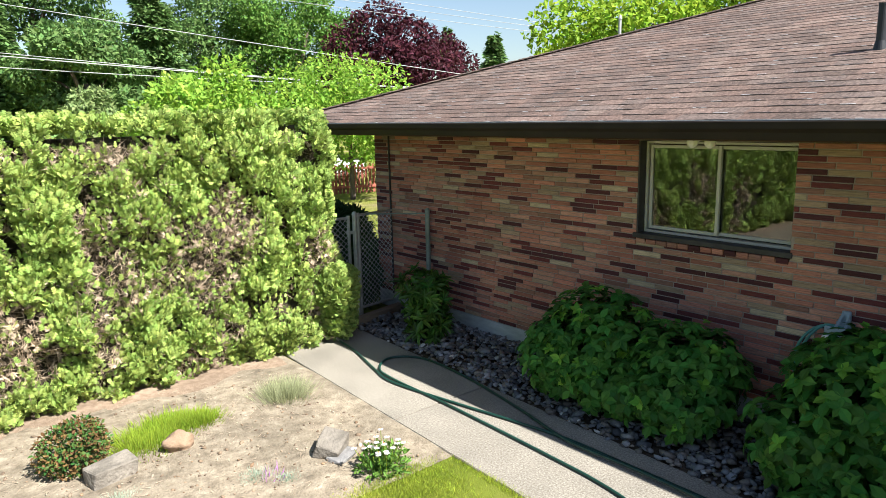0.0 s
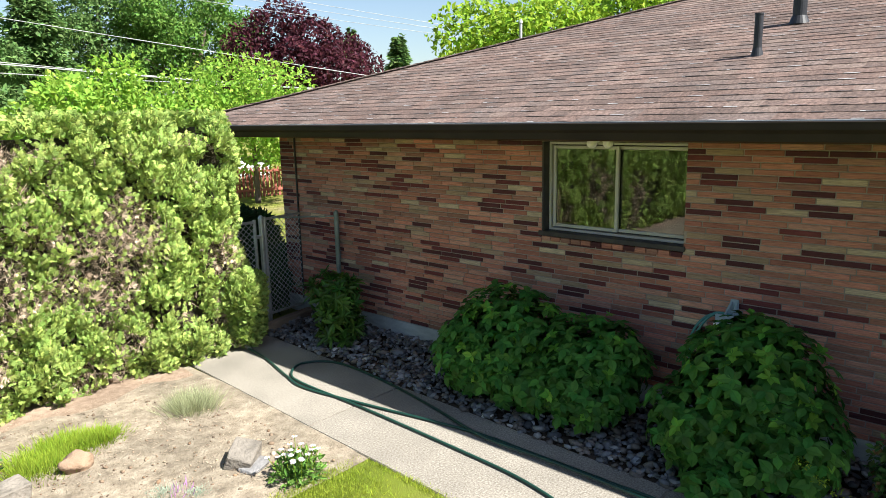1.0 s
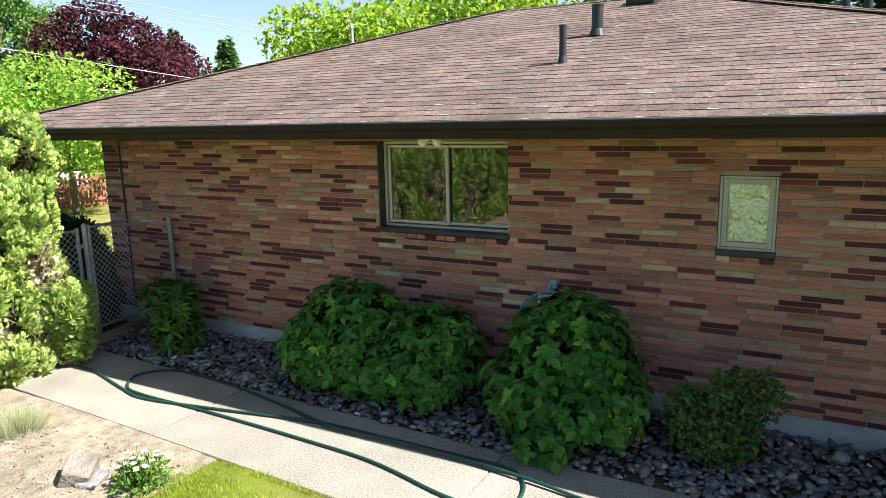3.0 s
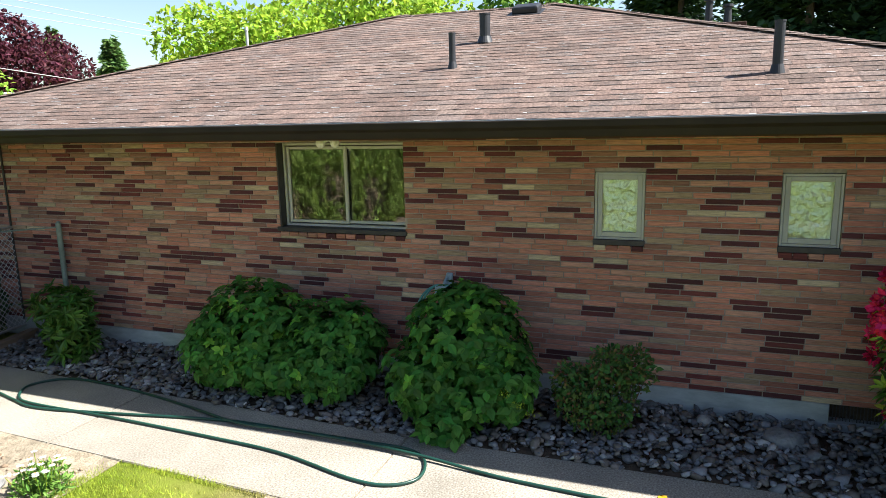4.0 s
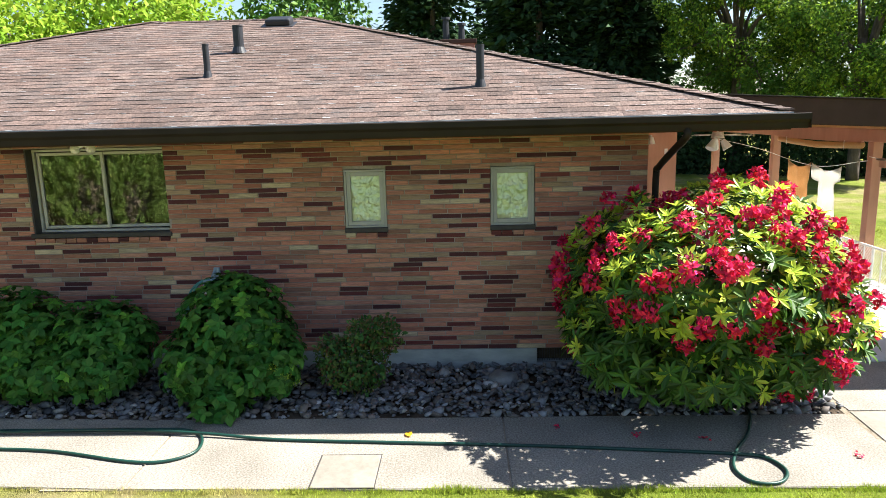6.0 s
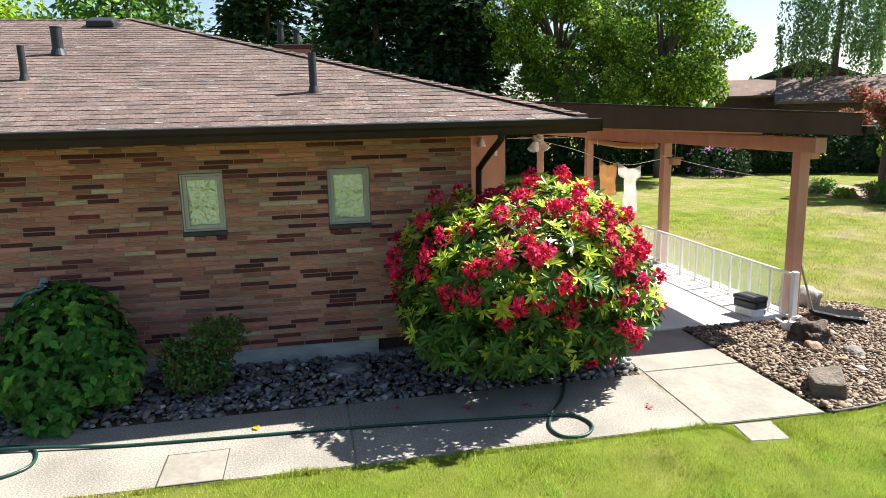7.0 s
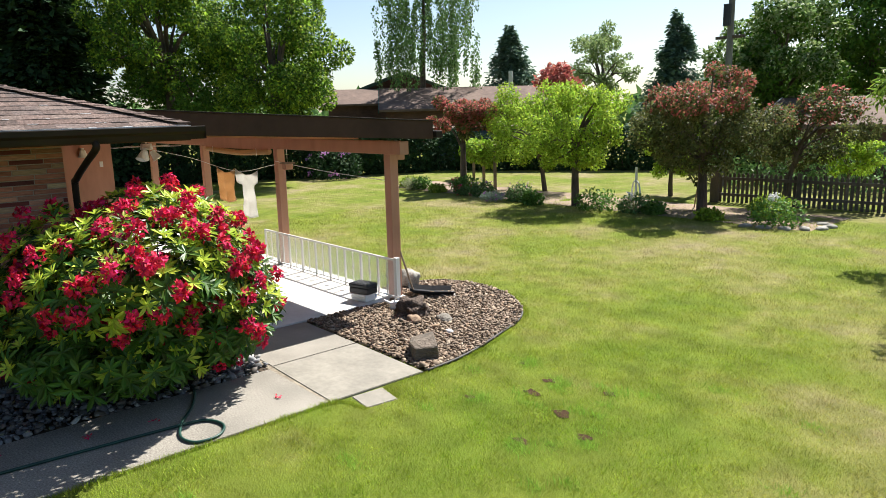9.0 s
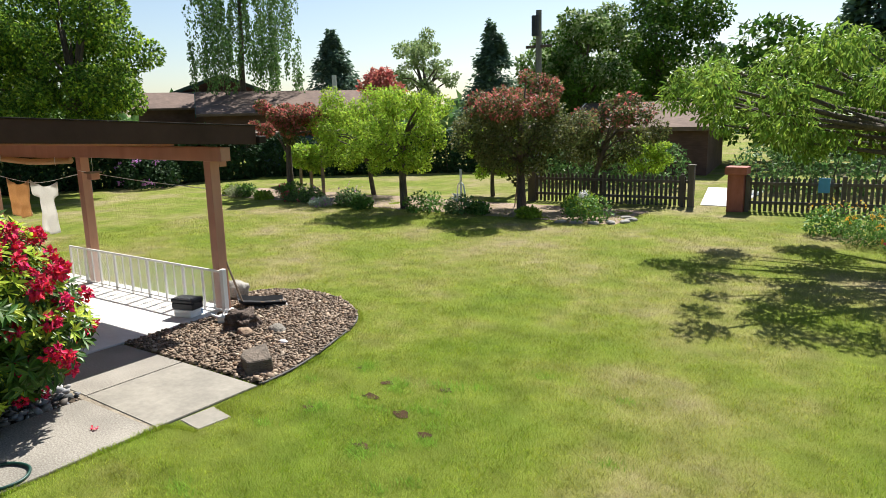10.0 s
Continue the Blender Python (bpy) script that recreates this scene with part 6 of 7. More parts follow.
for hx0, hy0, r in HOLES:
    bm = bmesh.new()
    bm.faces.new([bm.verts.new((hx0 + r * (0.75 + 0.3 * math.sin(3 * a + hx0 * 9)) * math.cos(a), hy0 + 0.7 * r * (0.8 + 0.25 * math.cos(2 * a + hy0 * 7)) * math.sin(a), -0.013)) for a in np.linspace(0, math.tau, 15)[:-1]])
    tagged(part("bare_patch", bm, "dug_earth"), "small dug-up patch of dark earth in the lawn", "earth", group="dug patches", kind="structure")


def fringe(line, count, height, width, rng, lean=(0, 0)):
    """Longer grass blades along an edge that the mower misses."""
    pts = np.array([(p[0], p[1]) for p in line], float)
    seg = np.hypot(*np.diff(pts, axis=0).T)
    pick = rng.choice(len(seg), size=count, p=seg / seg.sum())
    u = rng.random(count)[:, None]
    p = pts[pick] * (1 - u) + pts[pick + 1] * u
    amount = np.array([0.5 + 0.9 * noise.noise((x * 3.1, y * 3.1, 7)) for x, y in p])
    keep = rng.random(count) < np.clip(amount + 0.35, 0.08, 1)
    p, amount = p[keep], np.clip(amount[keep], 0.2, 1.3)
    m = len(p)
    p = np.column_stack([p + rng.normal(size=(m, 2)) * width, np.full(m, -0.022)])
    al = unit(np.column_stack([rng.normal(size=(m, 2)) * 0.5 + np.array(lean), np.ones(m)]))
    return scatter((np.array([(0, 0.07, 0), (1, 0, 0), (0, -0.07, 0)]), BLADE[1]), p, al, unit(np.column_stack([rng.normal(size=(m, 2)), np.full(m, 0.9)])), height * (0.6 + 0.6 * amount) * rng.uniform(0.5, 1.3, m))


edge_sets = [fringe([(walk_left(y) - 0.012, y) for y in np.linspace(-4.7, 3.45, 30)], 15000, 0.042, 0.018, lawn_rng, (0.5, 0)),
             fringe([(-2.80, -4.78), (-2.50, -4.72), (-2.46, -4.62)], 1200, 0.03, 0.02, lawn_rng), fringe([(-2.84, -5.16), (-2.50, -5.24), (-2.48, -5.80)], 1200, 0.032, 0.025, lawn_rng),
             fringe([(p.x * 1.012 - 0.02, p.y * 1.004) for p in outline], 5000, 0.036, 0.02, lawn_rng),
             fringe([(x, 3.47 + 0.10 * noise.noise((x * 1.3, 2, 0)) + 0.06 * noise.noise((x * 4, 2, 5))) for x in np.linspace(-7.5, -2.42, 40)], 16000, 0.042, 0.06, lawn_rng, (0, 0.15)),
             fringe([(x, 3.25) for x in np.linspace(-5.5, -2.5, 14)], 20000, 0.032, 0.14, lawn_rng)]
ev, ef, base = [], [], 0
for v, f in edge_sets:
    ev.append(v)
    ef.append(f + base)
    base += len(v)
tagged(quick_mesh("edge_grass", np.concatenate(ev), np.concatenate(ef), "blade"), "longer grass growing over the edges of path and beds", "grass", kind="stuff")
tv, tf, base = [], [], 0
for k in range(46):
    if k < 24:
        h = HOLES[k % 8]
        a, b = h[0] + lawn_rng.normal() * 0.14, h[1] + lawn_rng.normal() * 0.11
    else:
        a, b = lawn_rng.uniform(-6.4, -2.7), lawn_rng.uniform(-8.0, -2.6)
    if inside(np.array([(a, b)]), poly)[0] or (a > -2.95 and b > -5.4):
        continue
    m = 110
    p = np.column_stack([lawn_rng.normal(size=(m, 2)) * np.array((0.07, 0.045)) + np.array((a, b)), np.full(m, -0.022)])
    al = unit(np.column_stack([lawn_rng.normal(size=(m, 2)) * 0.6, np.ones(m)]))
    v, f = scatter(BLADE, p, al, unit(lawn_rng.normal(size=(m, 3))), 0.06 * lawn_rng.uniform(0.5, 1.2, m))
    tv.append(v)
    tf.append(f + base)
    base += len(v)
tagged(quick_mesh("clover", np.concatenate(tv), np.concatenate(tf), "lime_leaf"), "lush green weedy patches in the lawn", "grass", kind="stuff")


# ---- trees ----
def tree(name, at, crown, n, leaf, material, label, seed, trunk=0.14, clump=16, size=(0.32, 0.5), fork=0.45, second=None, droop=0.25, shape=RHOMB, limbs=6, lean=(0, 0), low=None):
    """A tapered trunk with limbs and a crown of many leaves in clumps. crown: middle and radii, above the foot."""
    rng = np.random.default_rng(seed)
    t = thing(name, at, label, "tree")
    mid, rad = np.array(crown[0], float), np.array(crown[1], float)
    blobs = clumps(mid, rad, clump, rng, size)
    z0 = mid[2] - rad[2]
    top = Vector((mid[0] * 0.6 + lean[0], mid[1] * 0.6 + lean[1], z0 + fork * rad[2] * 2))
    woods = [tube(smooth_line([(0, 0, -0.1), (top.x * 0.3 + 0.02, top.y * 0.3, top.z * 0.35), (top.x * 0.7, top.y * 0.7, top.z * 0.7), tuple(top)], 4), np.linspace(trunk * 1.15, trunk * 0.5, 13), 9)]
    for b in blobs[:limbs]:
        s = Vector((top.x * 0.75, top.y * 0.75, top.z * rng.uniform(0.55, 0.9)))
        e = Vector(b[0])
        woods.append(tube([s, s.lerp(e, 0.45) + Vector((0, 0, 0.12 * rad[2])), e], [trunk * 0.5, trunk * 0.32, trunk * 0.1], 6))
    part("trunk", join_bm(woods), "bark", t, smooth=True)
    leaf_crown("crown", blobs, n, leaf, material, rng, t, shape, droop, 0.55)
    # second leaf colour: young growth on plums, painted sunlight on green trees
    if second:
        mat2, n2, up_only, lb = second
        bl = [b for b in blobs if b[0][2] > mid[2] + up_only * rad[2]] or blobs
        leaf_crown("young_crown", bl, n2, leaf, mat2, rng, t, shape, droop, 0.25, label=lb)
    return t


def conifer(name, at, height, radius, n, leaf, material, label, seed, bottom=0.06, trunk=0.2, droop=0.35):
    """A straight trunk with rings of drooping boughs, uneven in length."""
    rng = np.random.default_rng(seed)
    t = thing(name, at, label, "tree")
    part("trunk", rod(bmesh.new(), (0, 0, -0.1), (0, 0, height * 0.97), trunk, 0.02, 9), "bark", t)
    nb = int(60 + height * 8)
    zb = height * (bottom + (1 - bottom) * rng.random(nb) ** 0.9)
    az = rng.uniform(0, math.tau, nb)
    ln = radius * (1 - zb / height) ** 0.8 * rng.uniform(0.6, 1.12, nb) + 0.12
    per = n // nb
    pos, al = [], []
    for z, a, l in zip(zb, az, ln):
        u = rng.random(per) ** 0.7
        side = rng.normal(size=per) * 0.16 * l * (0.4 + u)
        out = np.array((math.cos(a), math.sin(a), 0))
        per_dir = np.array((-out[1], out[0], 0))
        p = np.outer(u * l, out) + np.outer(side, per_dir)
        p[:, 2] = z - droop * l * u ** 1.6 + rng.normal(size=per) * 0.06 * radius
        pos.append(p)
        al.append(np.tile(out, (per, 1)) + np.outer(np.sign(side), per_dir) * 0.5 + np.array((0, 0, -0.3)) + rng.normal(size=(per, 3)) * 0.35)
    pos, al = np.concatenate(pos), np.concatenate(al)
    v, f = scatter(RHOMB, pos, al, unit(np.array((0, 0, 1.0)) + rng.normal(size=pos.shape) * 0.4), leaf * rng.uniform(0.6, 1.4, len(pos)))
    quick_mesh("foliage", v, f, material, t)
    return t


# beyond the gate
tree("young_tree", (6.87, 18.97, -0.03), ((0, 0.1, 2.95), (2.3, 2.3, 1.55)), 9000, 0.15, "lime_leaf", "young tree with lime green leaves beside the red fence", 301, trunk=0.085, clump=22)
tree("young_tree", (2.4, 20.2, -0.03), ((0, 0, 2.75), (2.1, 1.9, 1.5)), 8000, 0.17, "lime_leaf", "young tree with lime green leaves behind the hedge", 302, trunk=0.085, clump=20)
tree("purple_maple", (21.4, 35.5, -0.05), ((0, 0, 5.6), (4.3, 4.0, 3.6)), 20000, 0.26, "purple_leaf", "dark purple-leaved maple with a dense crown", 303, trunk=0.3, clump=26)
tree("broadleaf_tree", (19.0, 44.0, -0.05), ((0, 0, 6.8), (5.6, 5.0, 5.0)), 26000, 0.26, "green_leaf", "big green broadleaf tree behind the gardens", 304, trunk=0.35, clump=56, size=(0.16, 0.32), limbs=10)
tree("broadleaf_tree", (15.5, 50.0, -0.05), ((0, 0, 8.0), (5.2, 5.0, 5.8)), 26000, 0.26, "mid_leaf", "tall grey-green broadleaf tree behind the gardens", 305, trunk=0.35, clump=56, size=(0.16, 0.32), limbs=10)
tree("broadleaf_tree", (3.0, 47.0, -0.05), ((0, 0, 7.2), (6.0, 5.0, 5.6)), 28000, 0.26, "mid_leaf", "big green broadleaf tree behind the hedge", 306, trunk=0.4, clump=56, size=(0.16, 0.32), limbs=10)
tree("broadleaf_tree", (-7.0, 44.0, -0.05), ((0, 0, 5.8), (5.5, 5.0, 5.0)), 22000, 0.26, "mid_leaf", "broad green tree behind the hedge", 307, trunk=0.4, clump=56, size=(0.16, 0.32), limbs=10)
conifer("cedar", (8.0, 40.5, -0.05), 11.0, 3.4, 22000, 0.3, "mid_leaf", "dark green cedar behind the gardens", 308)
conifer("cedar", (0.0, 41.0, -0.05), 10.5, 3.2, 20000, 0.3, "mid_leaf", "dark green cedar behind the hedge", 309)
tree("grey_shrub", (1.5, 28.6, -0.05), ((0, 0, 2.6), (1.1, 1.0, 1.5)), 2500, 0.2, "pale_leaf", "grey-green shrub behind the hedge", 310, trunk=0.08, clump=10)
conifer("spruce", (36.5, 42.2, -0.05), 9.0, 2.7, 5000, 0.45, "mid_leaf", "small pointed spruce far behind the roof", 311)
conifer("spruce", (36.0, 47.5, -0.05), 10.2, 1.8, 3000, 0.45, "mid_leaf", "slim pointed spruce far behind the roof", 312)
tree("broadleaf_tree", (3.7, 38.0, -0.05), ((0, 0, 4.9), (3.0, 2.6, 2.7)), 14000, 0.26, "mid_leaf", "green tree between the cedars behind the hedge", 316, trunk=0.2, clump=22)
# behind the house
tree("broadleaf_tree", (19.8, 17.4, -0.05), ((0, 0, 5.6), (3.6, 3.4, 2.9)), 10000, 0.28, "bright_leaf", "bright green broadleaf tree behind the roof", 313, trunk=0.25, clump=24)
tree("broadleaf_tree", (26.6, 13.5, -0.05), ((0, 0, 6.6), (5.2, 4.6, 4.0)), 12000, 0.32, "bright_leaf", "wide bright green broadleaf tree behind the roof", 314, trunk=0.3, clump=28)
tree("broadleaf_tree", (31.0, 8.5, -0.05), ((0, 0, 7.0), (4.5, 4.2, 4.2)), 9000, 0.36, "green_leaf", "green broadleaf tree behind the ridge", 315, trunk=0.3, clump=24)
for k, (x, y, h, r) in enumerate(((30.0, 0.3, 15.5, 4.6), (34.5, -4.6, 17.5, 5.2), (26.4, -4.8, 14.5, 4.2), (29.8, -9.3, 15.0, 4.6), (36.0, -9.5, 17.0, 5.0), (25.2, -8.6, 12.5, 3.6), (39.0, 1.5, 16.0, 5.0))):
    conifer("fir", (x, y, -0.05), h, r, 15000, 0.40, "fir_leaf", "tall dark fir behind the house", 320 + k, trunk=0.28)
# shade and sunlight are painted here as a dark and a bright leaf colour
tree("broadleaf_tree", (22.2, -12.4, -0.05), ((0, 0, 6.3), (3.6, 3.2, 4.0)), 26000, 0.15, "shade_leaf", "tall green tree with dark limbs behind the porch", 330, trunk=0.24, clump=64, size=(0.14, 0.28), limbs=22, second=("bright_leaf", 13000, -0.5, "lighter leaves coloured as if sunlit"))
tree("broadleaf_tree", (18.6, -15.4, -0.05), ((0, 0, 5.4), (3.0, 2.8, 3.6)), 22000, 0.14, "shade_leaf", "tall green tree with several dark trunks beside the porch", 331, trunk=0.2, clump=64, size=(0.14, 0.28), limbs=22, second=("bright_leaf", 15000, -0.7, "lighter leaves coloured as if sunlit"))
tree("broadleaf_tree", (25.5, -16.0, -0.05), ((0, 0, 5.0), (3.4, 3.2, 4.2)), 14000, 0.2, "shade_leaf", "dark green tree in the shade behind the porch", 332, trunk=0.22, clump=40, size=(0.18, 0.34))

# weeping birch: hanging strings of leaves
birch = thing("weeping_birch", (34.2, -36.7, -0.05), "tall weeping birch with hanging twigs", "tree")
rb = np.random.default_rng(340)
part("trunk", tube(smooth_line([(0, 0, -0.1), (0.3, 0.1, 5), (-0.1, 0.2, 10), (0.2, 0, 17)], 5), np.linspace(0.32, 0.05, 16), 9), "bark", birch, smooth=True)
bp, ba = [], []
for k in range(230):
    a, rr_ = rb.uniform(0, math.tau), 4.2 * rb.random() ** 0.6
    z = rb.uniform(8, 18) - 0.3 * rr_
    ln = rb.uniform(1.5, 4.5)
    m = int(ln * 42)
    u = rb.random(m)
    bp.append(np.column_stack([math.cos(a) * rr_ + rb.normal(size=m) * 0.12, math.sin(a) * rr_ + rb.normal(size=m) * 0.12, z - ln * u]))
bp = np.concatenate(bp)
bp = bp[bp[:, 2] > 4.5]
v, f = scatter(RHOMB, bp, np.array((0, 0, -1.0)) + rb.normal(size=bp.shape) * 0.5, unit(rb.normal(size=bp.shape)), 0.19 * rb.uniform(0.6, 1.4, len(bp)))
quick_mesh("foliage", v, f, "mid_leaf", birch)
conifer("spruce", (40.1, -52.4, -0.05), 10.4, 5.2, 16000, 0.36, "spruce_leaf", "dark pointed spruce on the skyline", 341, droop=0.2)
tree("pale_tree", (27.3, -50.0, -0.05), ((0, 0, 6.4), (3.2, 3.0, 3.2)), 7000, 0.22, "pale_leaf", "thin pale green tree on the skyline", 342, trunk=0.2, clump=40, size=(0.1, 0.24), limbs=18)
conifer("spruce", (22.5, -53.1, -0.05), 9.8, 4.4, 14000, 0.36, "spruce_leaf", "dark pointed spruce behind the fruit trees", 343, droop=0.2)
tree("red_tree", (17.5, -32.3, -0.05), ((0, 0, 4.2), (1.5, 1.4, 1.3)), 2500, 0.24, "plum_red", "reddish tree behind the fruit trees", 344, trunk=0.1, clump=12)
tree("broadleaf_tree", (6.3, -34.4, -0.05), ((0, 0, 4.9), (3.0, 2.8, 3.0)), 11000, 0.2, "shade_leaf", "layered green tree behind the picket fence", 345, trunk=0.2, clump=40, size=(0.16, 0.34), limbs=14, second=("pale_leaf", 5200, -0.2, "pale leaf layers coloured as if sunlit"))
tree("broadleaf_tree", (4.6, -41.3, -0.05), ((-0.1, 0, 6.0), (3.9, 3.4, 3.4)), 15000, 0.24, "shade_leaf", "dark green tree behind the picket fence", 346, trunk=0.25, clump=44, size=(0.18, 0.34))
tree("broadleaf_tree", (10.8, -42.0, -0.05), ((0, 0, 3.6), (3.6, 3.0, 2.6)), 4500, 0.34, "shade_leaf", "dark green tree behind the fruit trees", 351, trunk=0.2, clump=20)
conifer("spruce", (-5.4, -46.3, -0.05), 11.0, 4.0, 7000, 0.5, "spruce_leaf", "dark spruce behind the cherry tree", 347)
conifer("spruce", (8.1, -69.5, -0.05), 8.4, 2.0, 1800, 0.6, "spruce_leaf", "small far spruce on the skyline", 348)
tree("broadleaf_tree", (-3.0, -38.0, -0.05), ((0, 0, 3.4), (4.6, 3.4, 2.8)), 6000, 0.34, "shade_leaf", "dark green tree in the far garden", 349, trunk=0.25, clump=22)

# garden trees
tree("plum_tree", (10.6, -18.55, -0.04), ((-0.1, 0.1, 2.6), (1.4, 1.35, 0.80)), 5200, 0.10, "plum_leaf", "young plum tree with reddish leaves in the garden bed", 360, trunk=0.12, clump=40, size=(0.12, 0.26), limbs=14, second=("plum_red", 6500, -0.6, "red young leaves"))
tree("apple_tree", (4.5, -17.3, -0.04), ((0.1, 0.0, 2.28), (1.75, 1.7, 1.32)), 16000, 0.085, "apple_leaf", "apple tree with fresh green leaves in the garden bed", 361, trunk=0.115, clump=64, size=(0.12, 0.27), limbs=18)
tree("apple_tree", (7.6, -19.6, -0.04), ((0.45, 0.3, 2.15), (1.9, 1.8, 1.50)), 15500, 0.085, "apple_leaf", "apple tree with fresh green leaves by the trellis", 362, trunk=0.08, clump=64, size=(0.12, 0.27), limbs=16)
tree("plum_tree", (1.25, -18.5, -0.04), ((0.05, 0, 2.34), (1.85, 1.8, 1.55)), 18500, 0.09, "plum_leaf", "round plum tree with bronze and red leaves at the bed's end", 363, trunk=0.13, clump=66, size=(0.13, 0.28), limbs=20, second=("plum_red", 3000, 0.3, "red young leaves"))
tree("plum_tree", (0.2, -21.0, -0.04), ((-0.6, 0, 1.95), (1.6, 1.25, 1.1)), 7500, 0.095, "plum_leaf", "small bronze-leaved plum tree by the picket fence", 364, trunk=0.08, clump=34, size=(0.14, 0.3), limbs=12, second=("plum_red", 900, 0.3, "red young leaves"))
tree("apple_tree", (3.6, -20.9, -0.04), ((0, 0, 1.5), (1.0, 1.0, 1.0)), 5200, 0.09, "apple_leaf", "low green fruit tree by the lawn", 365, trunk=0.07, clump=30, size=(0.14, 0.3), limbs=10)
tree("shrub_tree", (-1.0, -22.2, -0.04), ((0, 0, 1.25), (0.85, 0.8, 0.7)), 3400, 0.09, "apple_leaf", "bright green bush behind the picket fence", 367, trunk=0.05, clump=24, size=(0.16, 0.32))
tree("cherry_tree", (-9.6, -16.4, -0.04), ((3.2, 1.2, 2.85), (3.0, 3.5, 0.98)), 14500, 0.13, "cherry_leaf", "spreading cherry tree with long hanging leaves", 366, trunk=0.17, clump=50, size=(0.09, 0.19), droop=0.9, shape=LONG, limbs=30, fork=0.2, lean=(-1.3, 0))
grape = thing("grape_trellis", (11.5, -20.2, -0.03), "grape vine on a wooden trellis with bright leaves", "trellis", turn=-30)
for k in range(4):
    part("post", boxed((-2.4 + 1.6 * k, -0.05, 0), (-2.3 + 1.6 * k, 0.05, 1.6), 0.006), "wood_beam", grape)
part("wire", rod(bmesh.new(), (-2.4, 0, 1.2), (2.5, 0, 1.2), 0.008, sides=6), "wire", grape)
leaf_crown("leaves", [((-1.9 + 0.75 * k, 0, 1.25), (0.55, 0.3, 0.45)) for k in range(6)], 2600, 0.17, "bright_leaf", np.random.default_rng(370), grape, RHOMB, 0.4, 0.7)


# ---- garden bed ----
tagged(quick_mesh("mulch_bed", [(x, y, -0.012 + 0.02 * noise.noise((x, y, 0))) for y in np.linspace(-19.6, -17.1, 9) for x in np.linspace(-2.0, 13.5, 40)],
                  [(j * 40 + i, j * 40 + i + 1, (j + 1) * 40 + i + 1, (j + 1) * 40 + i) for j in range(8) for i in range(39)], "needles", smooth=True), "mulched garden bed under the fruit trees", "garden bed", kind="structure")
garden_rng = np.random.default_rng(400)
for k, (x, y, r, h, mat_name, lb) in enumerate((
        (12.6, -17.6, 0.45, 0.4, "moss_leaf", "yellow-green clump of ground cover in the bed"), (11.6, -17.4, 0.5, 0.45, "green_leaf", "low green perennial in the bed"),
        (9.3, -17.5, 0.5, 0.6, "green_leaf", "round green perennial in the bed"), (8.2, -17.2, 0.45, 0.5, "mid_leaf", "dark green perennial in the bed"),
        (6.4, -17.0, 0.5, 0.55, "mid_leaf", "grey-green perennial in the bed"), (5.6, -16.7, 0.4, 0.4, "green_leaf", "green perennial in the bed"),
        (3.5, -16.95, 0.75, 0.6, "green_leaf", "bushy green shrub in the bed"), (2.4, -17.2, 0.55, 0.5, "mid_leaf", "dark green shrub in the bed"),
        (1.9, -17.25, 0.35, 0.35, "green_leaf", "small green perennial in the bed"), (-1.2, -17.4, 0.75, 0.7, "green_leaf", "round green peony bush by the stone ring"),
        (-0.6, -18.4, 0.6, 0.6, "moss_leaf", "light green bush behind the peony"), (10.4, -17.1, 0.35, 0.3, "moss_leaf", "yellow-green ground cover in the bed"),
        (0.4, -17.3, 0.4, 0.28, "moss_leaf", "low yellow-green ground cover in the bed"), (-6.6, -17.9, 0.8, 0.65, "green_leaf", "clump of leafy perennials by the fence"),
        (-7.8, -18.2, 0.9, 0.75, "mid_leaf", "tall perennials by the fence"))):
    t, rgx = shrub("perennial", (x, y, -0.04), [((0, 0, h * 0.45), (r * 0.8, r * 0.8, h * 0.55)), ((r * 0.3, r * 0.2, h * 0.4), (r * 0.5, r * 0.5, h * 0.45))], 650, 0.10, mat_name, lb, "plant", 410 + k, shape=RHOMB, droop=0.1, stem_count=8, depth=0.7)
    if k in (7, 9):
        v, f = scatter(RHOMB, garden_rng.normal(size=(60, 3)) * np.array((0.06, 0.06, 0.05)) + np.array((0.1, 0.1, h)), garden_rng.normal(size=(60, 3)), garden_rng.normal(size=(60, 3)), np.full(60, 0.07))
        quick_mesh("blossom", v, f, "white_petal", t, "white blossom")
    if k in (3, 4, 13):
        q = garden_rng.normal(size=(50, 3)) * np.array((r * 0.45, r * 0.45, 0.06)) + np.array((0, 0, h))
        v, f = scatter(RHOMB, q, garden_rng.normal(size=(50, 3)), np.tile((0.0, 0, 1), (50, 1)), np.full(50, 0.06))
        quick_mesh("blossom", v, f, "yellow_petal" if k == 13 else "purple_petal", t, "small bright blossoms")
for k, (x, y) in enumerate(((-1.9, -18.2), (-2.15, -17.9), (-2.1, -17.55), (-1.85, -17.25), (-1.5, -17.05), (-1.1, -16.9), (-0.7, -16.9))):
    boulder("edge_stone", (x, y, -0.05), (0.36, 0.24, 0.12), "pale_rock", "pale flat stone in the ring round the bed", seed=30 + k, cuts=2, turn=40 * k)
FLOWERS = ((9.9, -17.6, 0.30, 0.55, "green_leaf", "petal", "red-flowered perennial in the garden bed"), (8.9, -17.0, 0.35, 0.35, "mid_leaf", "petal", "pink-flowered cushion plant in the garden bed"), (11.9, -17.1, 0.35, 0.45, "dry_grass", "", "yellow clump of ornamental grass in the bed"),
           (7.2, -16.6, 0.40, 0.30, "silver_leaf", "purple_petal", "grey cushion plant with lilac flowers in the bed"), (-7.2, -16.9, 0.55, 0.55, "green_leaf", "yellow_petal", "clump with orange flowers by the fence"), (-7.9, -16.3, 0.45, 0.55, "green_leaf", "petal", "clump with red flowers by the fence"))
